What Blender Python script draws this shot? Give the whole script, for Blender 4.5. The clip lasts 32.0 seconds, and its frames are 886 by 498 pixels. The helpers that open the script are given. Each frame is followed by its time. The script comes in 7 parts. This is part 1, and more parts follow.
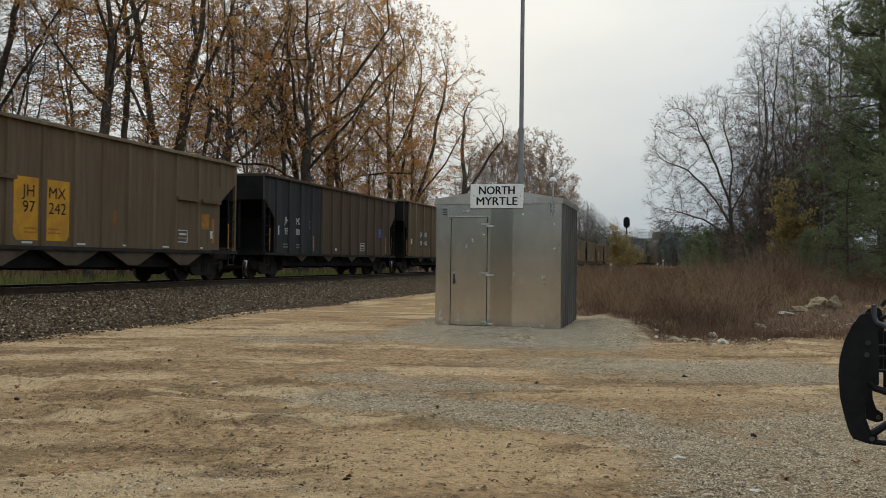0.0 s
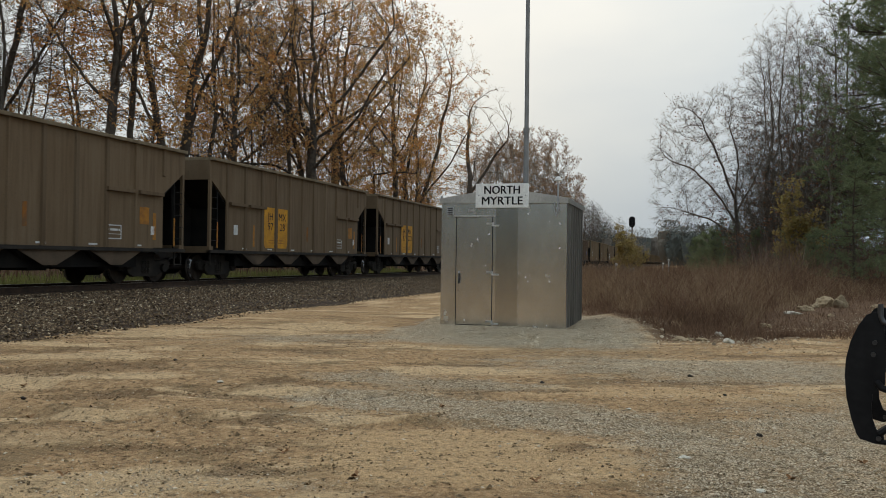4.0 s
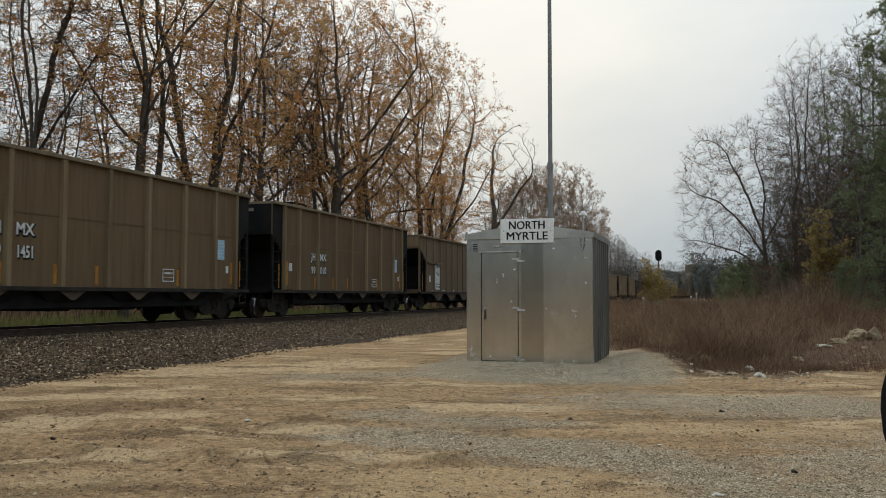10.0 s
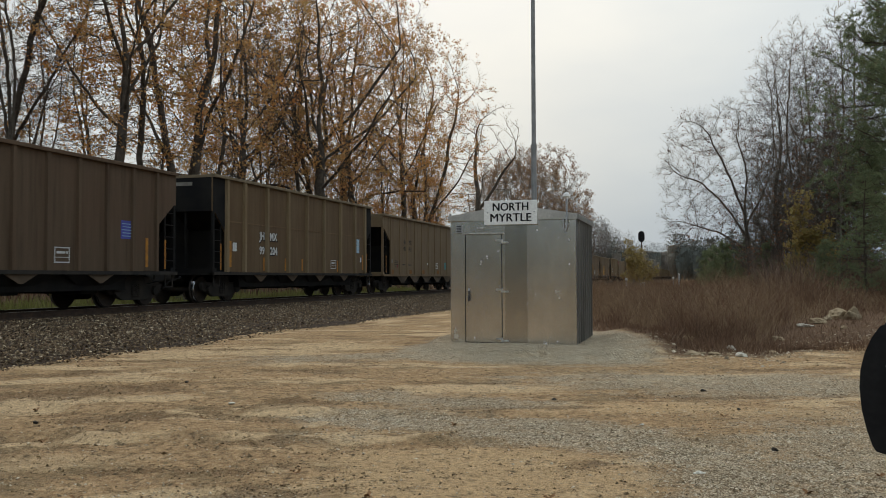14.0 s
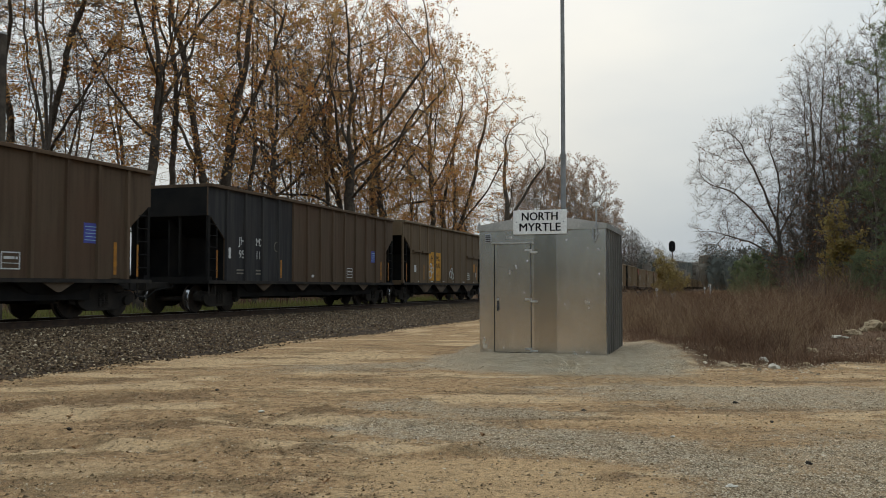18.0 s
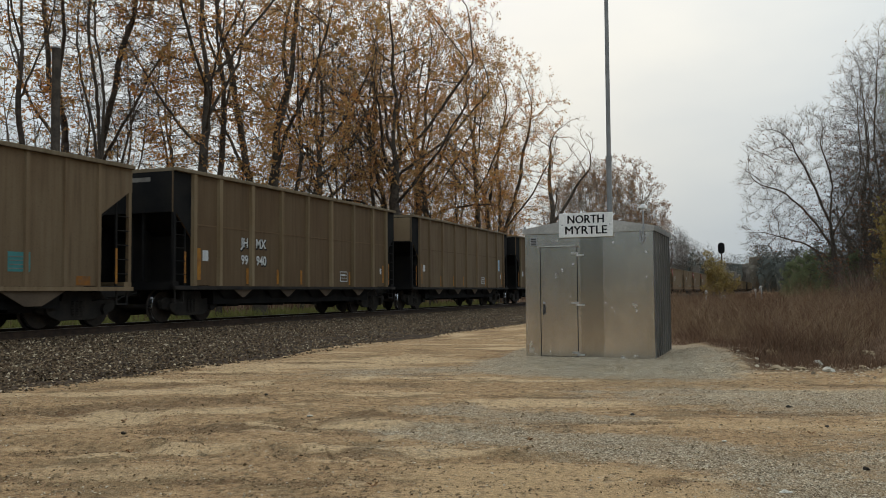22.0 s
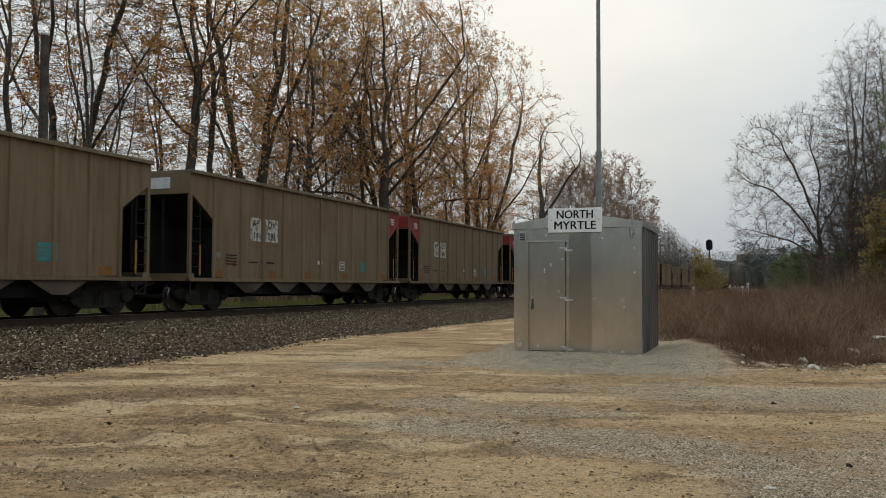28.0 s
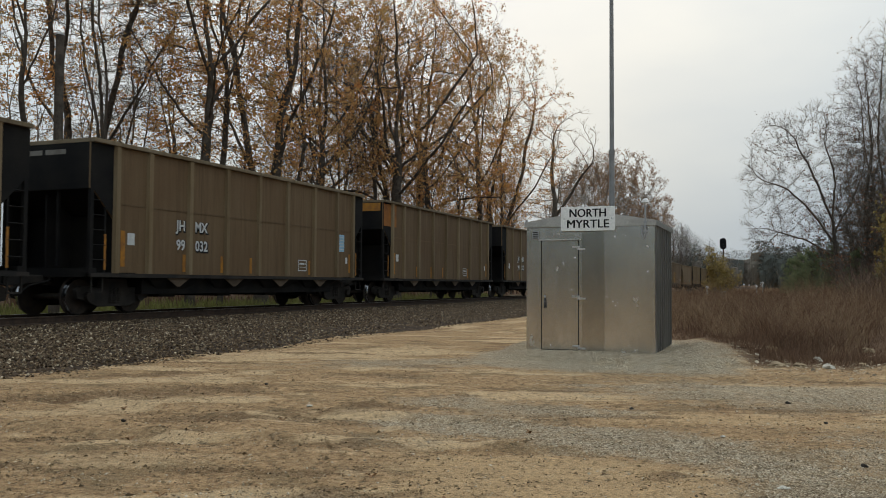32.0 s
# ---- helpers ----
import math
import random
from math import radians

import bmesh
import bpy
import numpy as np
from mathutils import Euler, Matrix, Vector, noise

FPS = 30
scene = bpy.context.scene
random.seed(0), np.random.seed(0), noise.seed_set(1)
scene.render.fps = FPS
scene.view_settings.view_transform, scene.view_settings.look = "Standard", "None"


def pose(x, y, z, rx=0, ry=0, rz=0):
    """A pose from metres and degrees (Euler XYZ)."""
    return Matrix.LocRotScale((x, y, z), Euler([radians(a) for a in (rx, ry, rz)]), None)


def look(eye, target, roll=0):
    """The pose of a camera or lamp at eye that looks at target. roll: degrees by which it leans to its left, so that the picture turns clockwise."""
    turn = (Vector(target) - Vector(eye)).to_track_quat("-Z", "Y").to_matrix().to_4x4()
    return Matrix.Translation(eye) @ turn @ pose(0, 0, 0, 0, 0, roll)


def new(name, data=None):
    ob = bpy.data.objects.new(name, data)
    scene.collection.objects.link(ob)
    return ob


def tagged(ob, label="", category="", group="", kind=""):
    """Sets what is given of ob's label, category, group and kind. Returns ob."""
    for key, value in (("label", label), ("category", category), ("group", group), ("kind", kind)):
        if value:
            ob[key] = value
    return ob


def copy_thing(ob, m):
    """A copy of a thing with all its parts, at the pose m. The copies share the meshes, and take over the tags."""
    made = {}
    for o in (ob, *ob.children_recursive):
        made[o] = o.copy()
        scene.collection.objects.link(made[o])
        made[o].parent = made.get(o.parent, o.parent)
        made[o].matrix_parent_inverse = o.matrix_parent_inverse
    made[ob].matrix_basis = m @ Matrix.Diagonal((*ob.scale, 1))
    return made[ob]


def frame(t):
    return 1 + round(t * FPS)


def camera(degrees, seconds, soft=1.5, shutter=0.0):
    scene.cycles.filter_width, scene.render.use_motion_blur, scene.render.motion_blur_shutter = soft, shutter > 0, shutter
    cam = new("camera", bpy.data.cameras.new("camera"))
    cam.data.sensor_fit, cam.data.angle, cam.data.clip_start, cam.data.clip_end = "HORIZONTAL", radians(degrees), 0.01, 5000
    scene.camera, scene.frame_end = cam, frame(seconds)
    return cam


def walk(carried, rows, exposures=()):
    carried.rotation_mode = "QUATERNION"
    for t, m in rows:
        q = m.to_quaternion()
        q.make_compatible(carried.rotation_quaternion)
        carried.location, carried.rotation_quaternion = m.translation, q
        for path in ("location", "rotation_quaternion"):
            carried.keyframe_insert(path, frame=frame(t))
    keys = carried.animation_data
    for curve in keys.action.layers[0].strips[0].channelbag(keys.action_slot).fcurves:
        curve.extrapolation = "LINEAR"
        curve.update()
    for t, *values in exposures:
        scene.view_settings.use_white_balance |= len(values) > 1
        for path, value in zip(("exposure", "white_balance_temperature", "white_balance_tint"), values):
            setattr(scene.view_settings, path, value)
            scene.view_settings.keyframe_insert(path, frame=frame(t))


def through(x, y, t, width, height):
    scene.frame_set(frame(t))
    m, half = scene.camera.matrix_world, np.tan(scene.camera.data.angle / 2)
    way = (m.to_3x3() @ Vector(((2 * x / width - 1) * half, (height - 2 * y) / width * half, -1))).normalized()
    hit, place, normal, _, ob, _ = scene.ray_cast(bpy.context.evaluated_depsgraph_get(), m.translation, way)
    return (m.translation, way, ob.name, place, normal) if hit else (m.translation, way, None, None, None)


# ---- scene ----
# the camera stands at one spot and only turns, held by hand
cam = camera(54.26, 32.0, soft=0.9, shutter=0.06)
EYE = 1.30
VIEW = [
    (0.0, 15.55, 0.75, -0.75),
    (0.5, 16.24, 0.69, -0.76),
    (1.0, 16.60, 0.72, -0.60),
    (1.5, 16.44, 0.72, -0.41),
    (2.0, 16.23, 0.76, -0.25),
    (2.5, 15.99, 0.73, -0.31),
    (4.5, 15.84, 0.76, -0.86),
    (5.0, 15.42, 1.66, -0.77),
    (5.5, 15.20, 2.23, -0.67),
    (6.0, 15.07, 2.12, -0.72),
    (6.5, 15.24, 2.19, -0.65),
    (7.0, 15.51, 2.51, -0.55),
    (7.5, 16.03, 2.74, -0.26),
    (8.0, 16.65, 2.74, -0.03),
    (8.5, 17.20, 2.69, -0.07),
    (9.0, 17.69, 2.76, -0.09),
    (9.5, 17.87, 2.94, -0.01),
    (10.0, 17.59, 3.10, -0.08),
    (10.5, 17.36, 3.09, -0.09),
    (11.0, 17.37, 3.00, -0.11),
    (11.5, 17.03, 3.15, -0.30),
    (12.0, 16.42, 3.26, -0.53),
    (12.5, 16.23, 3.14, -0.52),
    (13.0, 16.33, 2.89, -0.41),
    (13.5, 16.57, 2.01, 0.13),
    (15.5, 16.32, 1.79, 0.07),
    (16.0, 16.06, 2.16, 0.10),
    (16.5, 16.15, 2.33, -0.00),
    (17.0, 16.59, 2.27, -0.19),
    (17.5, 17.20, 2.27, -0.20),
    (18.0, 18.44, 2.53, -0.01),
    (18.5, 19.58, 2.86, 0.09),
    (19.0, 19.68, 3.10, 0.22),
    (19.5, 19.22, 3.23, 0.12),
    (20.0, 19.80, 3.55, 0.25),
    (20.5, 20.69, 3.82, 0.41),
    (21.0, 20.97, 3.62, 0.51),
    (21.5, 21.24, 3.23, 0.56),
    (22.0, 21.47, 2.82, 0.43),
    (22.5, 21.42, 2.60, 0.39),
    (23.0, 21.03, 2.60, 0.27),
    (23.5, 20.44, 2.74, 0.03),
    (24.0, 19.85, 2.77, -0.08),
    (24.5, 19.59, 2.95, -0.26),
    (26.5, 20.00, 2.97, -0.19),
    (27.0, 20.28, 2.87, -0.07),
    (27.5, 20.65, 2.59, -0.02),
    (28.0, 20.71, 2.39, -0.24),
    (28.5, 20.56, 2.44, -0.39),
    (29.0, 20.48, 2.65, -0.37),
    (29.5, 20.70, 2.75, -0.30),
    (30.0, 20.86, 2.72, -0.23),
    (30.5, 20.88, 2.63, -0.17),
    (31.0, 21.02, 2.46, -0.31),
    (31.5, 21.30, 2.35, -0.40),
    (32.0, 21.54, 2.29, -0.31),
]
walk(cam, [(t, pose(0, 0, EYE, 90 + pitch, roll, yaw)) for t, yaw, pitch, roll in VIEW], [(0.0, 0.0, 8000, 14), (32.0, 0.0, 8000, 14)])

# ---- sky and light ----
SUN_ELEVATION, SUN_TURN = radians(34), radians(-22)
world = bpy.data.worlds.new("world")
scene.world = world
world.use_nodes = True
wn, wl = world.node_tree.nodes, world.node_tree.links
wn.clear()
w_out, w_back = wn.new("ShaderNodeOutputWorld"), wn.new("ShaderNodeBackground")
w_sky = wn.new("ShaderNodeTexSky")
w_sky.sky_type, w_sky.sun_disc = "NISHITA", False
w_sky.sun_elevation, w_sky.sun_rotation = SUN_ELEVATION, SUN_TURN
w_sky.air_density, w_sky.dust_density = 1.0, 4.0
w_co = wn.new("ShaderNodeTexCoord")
w_map = wn.new("ShaderNodeMapping")
w_map.inputs["Scale"].default_value = (1.2, 1.2, 3.0)
w_noise = wn.new("ShaderNodeTexNoise")
w_noise.inputs["Scale"].default_value, w_noise.inputs["Detail"].default_value, w_noise.inputs["Roughness"].default_value = 1.7, 5.0, 0.5
w_ramp = wn.new("ShaderNodeValToRGB")
w_ramp.color_ramp.elements[0].position, w_ramp.color_ramp.elements[1].position = 0.32, 0.68
w_ramp.color_ramp.elements[0].color, w_ramp.color_ramp.elements[1].color = (4.76, 6.05, 7.32, 1), (6.2, 7.3, 8.08, 1)
w_mix = wn.new("ShaderNodeMix")
w_mix.data_type = "RGBA"
w_mix.inputs["Factor"].default_value = 0.94
w_back.inputs["Strength"].default_value = 0.1
wl.new(w_co.outputs["Generated"], w_map.inputs["Vector"])
wl.new(w_map.outputs["Vector"], w_noise.inputs["Vector"])
wl.new(w_noise.outputs["Fac"], w_ramp.inputs["Fac"])
wl.new(w_sky.outputs["Color"], w_mix.inputs["A"])
wl.new(w_ramp.outputs["Color"], w_mix.inputs["B"])
wl.new(w_mix.outputs["Result"], w_back.inputs["Color"])
wl.new(w_back.outputs["Background"], w_out.inputs["Surface"])
sun = new("sun", bpy.data.lights.new("sun", "SUN"))
sun.data.energy, sun.data.angle, sun.data.color = 0.5, radians(20), (1.0, 0.95, 0.88)
SUN_WAY = Vector((math.sin(SUN_TURN) * math.cos(SUN_ELEVATION), math.cos(SUN_TURN) * math.cos(SUN_ELEVATION), math.sin(SUN_ELEVATION)))
sun.matrix_world = look(SUN_WAY * 100, (0, 0, 0))
# the cloud cover is brighter round the hidden sun
w_dot, w_span, w_gain = wn.new("ShaderNodeVectorMath"), wn.new("ShaderNodeMapRange"), wn.new("ShaderNodeVectorMath")
w_dot.operation, w_gain.operation = "DOT_PRODUCT", "SCALE"
w_dot.inputs[1].default_value = SUN_WAY
w_span.interpolation_type = "SMOOTHSTEP"
w_span.inputs["From Min"].default_value, w_span.inputs["From Max"].default_value = -0.9, 1.0
w_span.inputs["To Min"].default_value, w_span.inputs["To Max"].default_value = 0.85, 0.92
wl.new(w_co.outputs["Generated"], w_dot.inputs[0])
wl.new(w_dot.outputs["Value"], w_span.inputs["Value"])
# and brighter overhead than at the horizon
w_sep, w_high, w_both = wn.new("ShaderNodeSeparateXYZ"), wn.new("ShaderNodeMapRange"), wn.new("ShaderNodeMath")
w_both.operation = "MULTIPLY"
w_high.inputs["From Min"].default_value, w_high.inputs["From Max"].default_value = 0.0, 1.0
w_high.inputs["To Min"].default_value, w_high.inputs["To Max"].default_value = 0.95, 2.25
wl.new(w_co.outputs["Generated"], w_sep.inputs["Vector"])
wl.new(w_sep.outputs["Z"], w_high.inputs["Value"])
wl.new(w_span.outputs["Result"], w_both.inputs[0])
wl.new(w_high.outputs["Result"], w_both.inputs[1])
wl.new(w_both.outputs["Value"], w_gain.inputs["Scale"])
wl.new(w_mix.outputs["Result"], w_gain.inputs[0])
# bluer away from the hidden sun, whiter towards it
w_near, w_tint = wn.new("ShaderNodeMapRange"), wn.new("ShaderNodeMix")
w_tint.data_type, w_tint.blend_type = "RGBA", "MULTIPLY"
w_near.interpolation_type = "SMOOTHSTEP"
w_near.inputs["From Min"].default_value, w_near.inputs["From Max"].default_value = 0.95, 0.70
wl.new(w_dot.outputs["Value"], w_near.inputs["Value"])
wl.new(w_near.outputs["Result"], w_tint.inputs["Factor"])
wl.new(w_gain.outputs["Vector"], w_tint.inputs["A"])
w_tint.inputs["B"].default_value = (0.755, 0.85, 0.955, 1)
wl.new(w_tint.outputs["Result"], w_back.inputs["Color"])

# ---- materials ----
def material(name, base, other=None, rough=0.8, metal=0.0, scale=3.0, fine=40.0, bump=0.15, vary=0.0, spread=(0.35, 0.65), object_space=True, bump_distance=0.02, stretch=(1, 1, 1)):
    """A surface with stains at a large scale, grain at a fine one, and a fine relief."""
    m = bpy.data.materials.new(name)
    m.use_nodes = True
    n, l = m.node_tree.nodes, m.node_tree.links
    b = n["Principled BSDF"]
    b.inputs["Roughness"].default_value, b.inputs["Metallic"].default_value = rough, metal
    b.inputs["Specular IOR Level"].default_value = 0.5 if rough < 0.55 else 0.12
    co, mp = n.new("ShaderNodeTexCoord"), n.new("ShaderNodeMapping")
    mp.inputs["Scale"].default_value = stretch
    l.new(co.outputs["Object"], mp.inputs["Vector"])
    big, small = n.new("ShaderNodeTexNoise"), n.new("ShaderNodeTexNoise")
    big.inputs["Scale"].default_value, big.inputs["Detail"].default_value = scale, 6
    small.inputs["Scale"].default_value, small.inputs["Detail"].default_value = fine, 3
    l.new(mp.outputs["Vector"], big.inputs["Vector"])
    l.new(mp.outputs["Vector"], small.inputs["Vector"])
    ramp = n.new("ShaderNodeValToRGB")
    e = ramp.color_ramp.elements
    e[0].position, e[1].position = spread
    e[0].color, e[1].color = (*base, 1), (*(other or [c * 0.72 for c in base]), 1)
    l.new(big.outputs["Fac"], ramp.inputs["Fac"])
    grain = n.new("ShaderNodeHueSaturation")
    amount = n.new("ShaderNodeMapRange")
    amount.inputs["To Min"].default_value, amount.inputs["To Max"].default_value = 0.72, 1.28
    l.new(small.outputs["Fac"], amount.inputs["Value"])
    l.new(amount.outputs["Result"], grain.inputs["Value"])
    l.new(ramp.outputs["Color"], grain.inputs["Color"])
    last = grain.outputs["Color"]
    if vary:
        info, tone = n.new("ShaderNodeObjectInfo"), n.new("ShaderNodeHueSaturation")
        span = n.new("ShaderNodeMapRange")
        span.inputs["To Min"].default_value, span.inputs["To Max"].default_value = 1 - vary, 1 + vary
        l.new(info.outputs["Random"], span.inputs["Value"])
        l.new(span.outputs["Result"], tone.inputs["Value"])
        l.new(last, tone.inputs["Color"])
        last = tone.outputs["Color"]
    l.new(last, b.inputs["Base Color"])
    if bump:
        bp = n.new("ShaderNodeBump")
        bp.inputs["Strength"].default_value, bp.inputs["Distance"].default_value = bump, bump_distance
        l.new(small.outputs["Fac"], bp.inputs["Height"])
        l.new(bp.outputs["Normal"], b.inputs["Normal"])
    return m


def scuffed(m):
    """Rubbed pale blotches here and there on sheet metal."""
    n, l = m.node_tree.nodes, m.node_tree.links
    b = n["Principled BSDF"]
    old = b.inputs["Base Color"].links[0].from_socket
    co, few, blot, both, mix = n.new("ShaderNodeTexCoord"), n.new("ShaderNodeTexNoise"), n.new("ShaderNodeTexNoise"), n.new("ShaderNodeMath"), n.new("ShaderNodeMix")
    few.inputs["Scale"].default_value, blot.inputs["Scale"].default_value = 2.6, 8.0
    blot.inputs["Detail"].default_value, blot.inputs["Roughness"].default_value = 5.0, 0.65
    both.operation, mix.data_type = "ADD", "RGBA"
    span = n.new("ShaderNodeMapRange")
    span.inputs["From Min"].default_value, span.inputs["From Max"].default_value = 1.17, 1.34
    span.inputs["To Max"].default_value = 0.42
    for t in (few, blot):
        l.new(co.outputs["Object"], t.inputs["Vector"])
    l.new(few.outputs["Fac"], both.inputs[0])
    l.new(blot.outputs["Fac"], both.inputs[1])
    l.new(both.outputs["Value"], span.inputs["Value"])
    l.new(span.outputs["Result"], mix.inputs["Factor"])
    l.new(old, mix.inputs["A"])
    mix.inputs["B"].default_value = (0.92, 0.9, 0.86, 1)
    l.new(mix.outputs["Result"], b.inputs["Base Color"])
    rub = n.new("ShaderNodeMapRange")
    rub.inputs["To Min"].default_value, rub.inputs["To Max"].default_value = b.inputs["Roughness"].default_value, 0.5
    l.new(span.outputs["Result"], rub.inputs["Value"])
    l.new(rub.outputs["Result"], b.inputs["Roughness"])


def island_material(name, colours, rough=0.85, bump=0.0, through=0.0, boughs=None):
    """Each loose piece of the mesh takes its own shade out of the colours."""
    m = bpy.data.materials.new(name)
    m.use_nodes = True
    n, l = m.node_tree.nodes, m.node_tree.links
    b = n["Principled BSDF"]
    b.inputs["Roughness"].default_value = rough
    b.inputs["Specular IOR Level"].default_value = 0.08
    geo, ramp = n.new("ShaderNodeNewGeometry"), n.new("ShaderNodeValToRGB")
    e = ramp.color_ramp.elements
    while len(e) < len(colours):
        e.new(0.5)
    for i, c in enumerate(colours):
        e[i].position, e[i].color = i / (len(colours) - 1), (*c, 1)
    l.new(geo.outputs["Random Per Island"], ramp.inputs["Fac"])
    shade = ramp.outputs["Color"]
    if boughs:
        # whole boughs turn another colour than their neighbours
        for k, (colour, low, high) in enumerate(boughs):
            co, cloud, span, mix = n.new("ShaderNodeTexCoord"), n.new("ShaderNodeTexNoise"), n.new("ShaderNodeMapRange"), n.new("ShaderNodeMix")
            cloud.noise_dimensions = "4D"
            cloud.inputs["W"].default_value = 3.7 * k
            cloud.inputs["Scale"].default_value, cloud.inputs["Detail"].default_value = 0.42, 3
            span.inputs["From Min"].default_value, span.inputs["From Max"].default_value, span.inputs["To Max"].default_value = low, high, 0.75
            mix.data_type = "RGBA"
            l.new(co.outputs["Object"], cloud.inputs["Vector"])
            l.new(cloud.outputs["Fac"], span.inputs["Value"])
            l.new(span.outputs["Result"], mix.inputs["Factor"])
            l.new(shade, mix.inputs["A"])
            mix.inputs["B"].default_value = (*colour, 1)
            shade = mix.outputs["Result"]
    l.new(shade, b.inputs["Base Color"])
    if through:
        b.inputs["Subsurface Weight"].default_value = 0
        tr, mx = n.new("ShaderNodeBsdfTranslucent"), n.new("ShaderNodeMixShader")
        mx.inputs["Fac"].default_value = through
        l.new(shade, tr.inputs["Color"])
        l.new(b.outputs["BSDF"], mx.inputs[1])
        l.new(tr.outputs["BSDF"], mx.inputs[2])
        l.new(mx.outputs["Shader"], n["Material Output"].inputs["Surface"])
    return m


def car_paint(name, base, rust=(0.10, 0.055, 0.03), dust=(0.15, 0.108, 0.072), rusty=0.5):
    """Weathered freight car paint: streaks that run down, blotches of rust, pale dust near the sill."""
    m = bpy.data.materials.new(name)
    m.use_nodes = True
    n, l = m.node_tree.nodes, m.node_tree.links
    b = n["Principled BSDF"]
    b.inputs["Roughness"].default_value = 0.72
    b.inputs["Specular IOR Level"].default_value = 0.15
    co = n.new("ShaderNodeTexCoord")
    info = n.new("ShaderNodeObjectInfo")
    streak_map, streak = n.new("ShaderNodeMapping"), n.new("ShaderNodeTexNoise")
    streak_map.inputs["Scale"].default_value = (1, 5.0, 0.35)
    streak.inputs["Scale"].default_value, streak.inputs["Detail"].default_value = 1.6, 7
    l.new(co.outputs["Object"], streak_map.inputs["Vector"])
    l.new(streak_map.outputs["Vector"], streak.inputs["Vector"])
    blotch = n.new("ShaderNodeTexNoise")
    blotch.noise_dimensions = "4D"
    blotch.inputs["Scale"].default_value, blotch.inputs["Detail"].default_value = 0.55, 5
    turn = n.new("ShaderNodeMath")
    turn.operation = "MULTIPLY"
    turn.inputs[1].default_value = 30.0
    l.new(info.outputs["Random"], turn.inputs[0])
    l.new(turn.outputs["Value"], blotch.inputs["W"])
    l.new(co.outputs["Object"], blotch.inputs["Vector"])
    fine = n.new("ShaderNodeTexNoise")
    fine.inputs["Scale"].default_value, fine.inputs["Detail"].default_value = 26, 4
    l.new(co.outputs["Object"], fine.inputs["Vector"])

    def blend(a, fac, colour, low, high, amount):
        span = n.new("ShaderNodeMapRange")
        span.inputs["From Min"].default_value, span.inputs["From Max"].default_value = low, high
        span.inputs["To Max"].default_value = amount
        l.new(fac, span.inputs["Value"])
        mix = n.new("ShaderNodeMix")
        mix.data_type = "RGBA"
        l.new(span.outputs["Result"], mix.inputs["Factor"])
        if isinstance(a, tuple):
            mix.inputs["A"].default_value = (*a, 1)
        else:
            l.new(a, mix.inputs["A"])
        mix.inputs["B"].default_value = (*colour, 1)
        return mix.outputs["Result"]

    c = blend(base, streak.outputs["Fac"], dust, 0.45, 0.7, 0.6)
    c = blend(c, streak.outputs["Fac"], (base[0] * 0.5, base[1] * 0.46, base[2] * 0.44), 0.46, 0.26, 0.5)
    c = blend(c, blotch.outputs["Fac"], rust, 0.45, 0.72, rusty)
    c = blend(c, fine.outputs["Fac"], (0.03, 0.024, 0.02), 0.55, 0.8, 0.35)
    tone, span = n.new("ShaderNodeHueSaturation"), n.new("ShaderNodeMapRange")
    span.inputs["To Min"].default_value, span.inputs["To Max"].default_value = 0.85, 1.15
    l.new(info.outputs["Random"], span.inputs["Value"])
    l.new(span.outputs["Result"], tone.inputs["Value"])
    l.new(c, tone.inputs["Color"])
    l.new(tone.outputs["Color"], b.inputs["Base Color"])
    bp = n.new("ShaderNodeBump")
    bp.inputs["Strength"].default_value, bp.inputs["Distance"].default_value = 0.12, 0.02
    l.new(blotch.outputs["Fac"], bp.inputs["Height"])
    l.new(bp.outputs["Normal"], b.inputs["Normal"])
    return m


def plain(name, colour, rough=0.6, metal=0.0):
    return material(name, colour, [c * 0.82 for c in colour], rough=rough, metal=metal, scale=4.0, fine=60.0, bump=0.05)


BROWN = car_paint("brown car paint", (0.138, 0.086, 0.046), (0.112, 0.061, 0.03), dust=(0.164, 0.111, 0.063))
OLIVE_BROWN = car_paint("olive brown car paint", (0.14, 0.093, 0.055), (0.11, 0.068, 0.036), dust=(0.17, 0.122, 0.078))
DARK_BROWN = car_paint("dark brown car paint", (0.095, 0.062, 0.039), (0.1, 0.05, 0.03), (0.125, 0.082, 0.054))
BLACK_CAR = car_paint("black car paint", (0.033, 0.032, 0.033), (0.05, 0.035, 0.028), (0.07, 0.066, 0.06), 0.3)
GREY_CAR = car_paint("grey car paint", (0.186, 0.124, 0.071), (0.14, 0.08, 0.042), (0.225, 0.162, 0.098), 0.5)
# paler than the side: the light that ribs catch is put into the paint
RIB_BROWN = car_paint("light-catching brown rib paint", (0.188, 0.13, 0.072), (0.14, 0.086, 0.042), dust=(0.25, 0.192, 0.12))
# the top chord is paler than the side paint
CHORD = car_paint("pale top chord paint", (0.172, 0.127, 0.078), (0.12, 0.08, 0.045), dust=(0.24, 0.19, 0.128))
# black car paint; on recessed parts the near-black also stands in for shade
CAR_BLACK = material("black paint and shaded steel", (0.01, 0.0095, 0.0095), (0.018, 0.016, 0.014), rough=0.9, scale=1.5, bump=0.1)
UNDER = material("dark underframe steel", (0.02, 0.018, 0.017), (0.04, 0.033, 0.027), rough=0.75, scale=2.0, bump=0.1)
CHUTE = material("dusty chute steel", (0.125, 0.088, 0.06), (0.06, 0.044, 0.032), rough=0.8, scale=1.2, bump=0.1)
WHEEL = material("brown wheel steel", (0.055, 0.04, 0.03), (0.03, 0.025, 0.022), rough=0.6, scale=5.0)
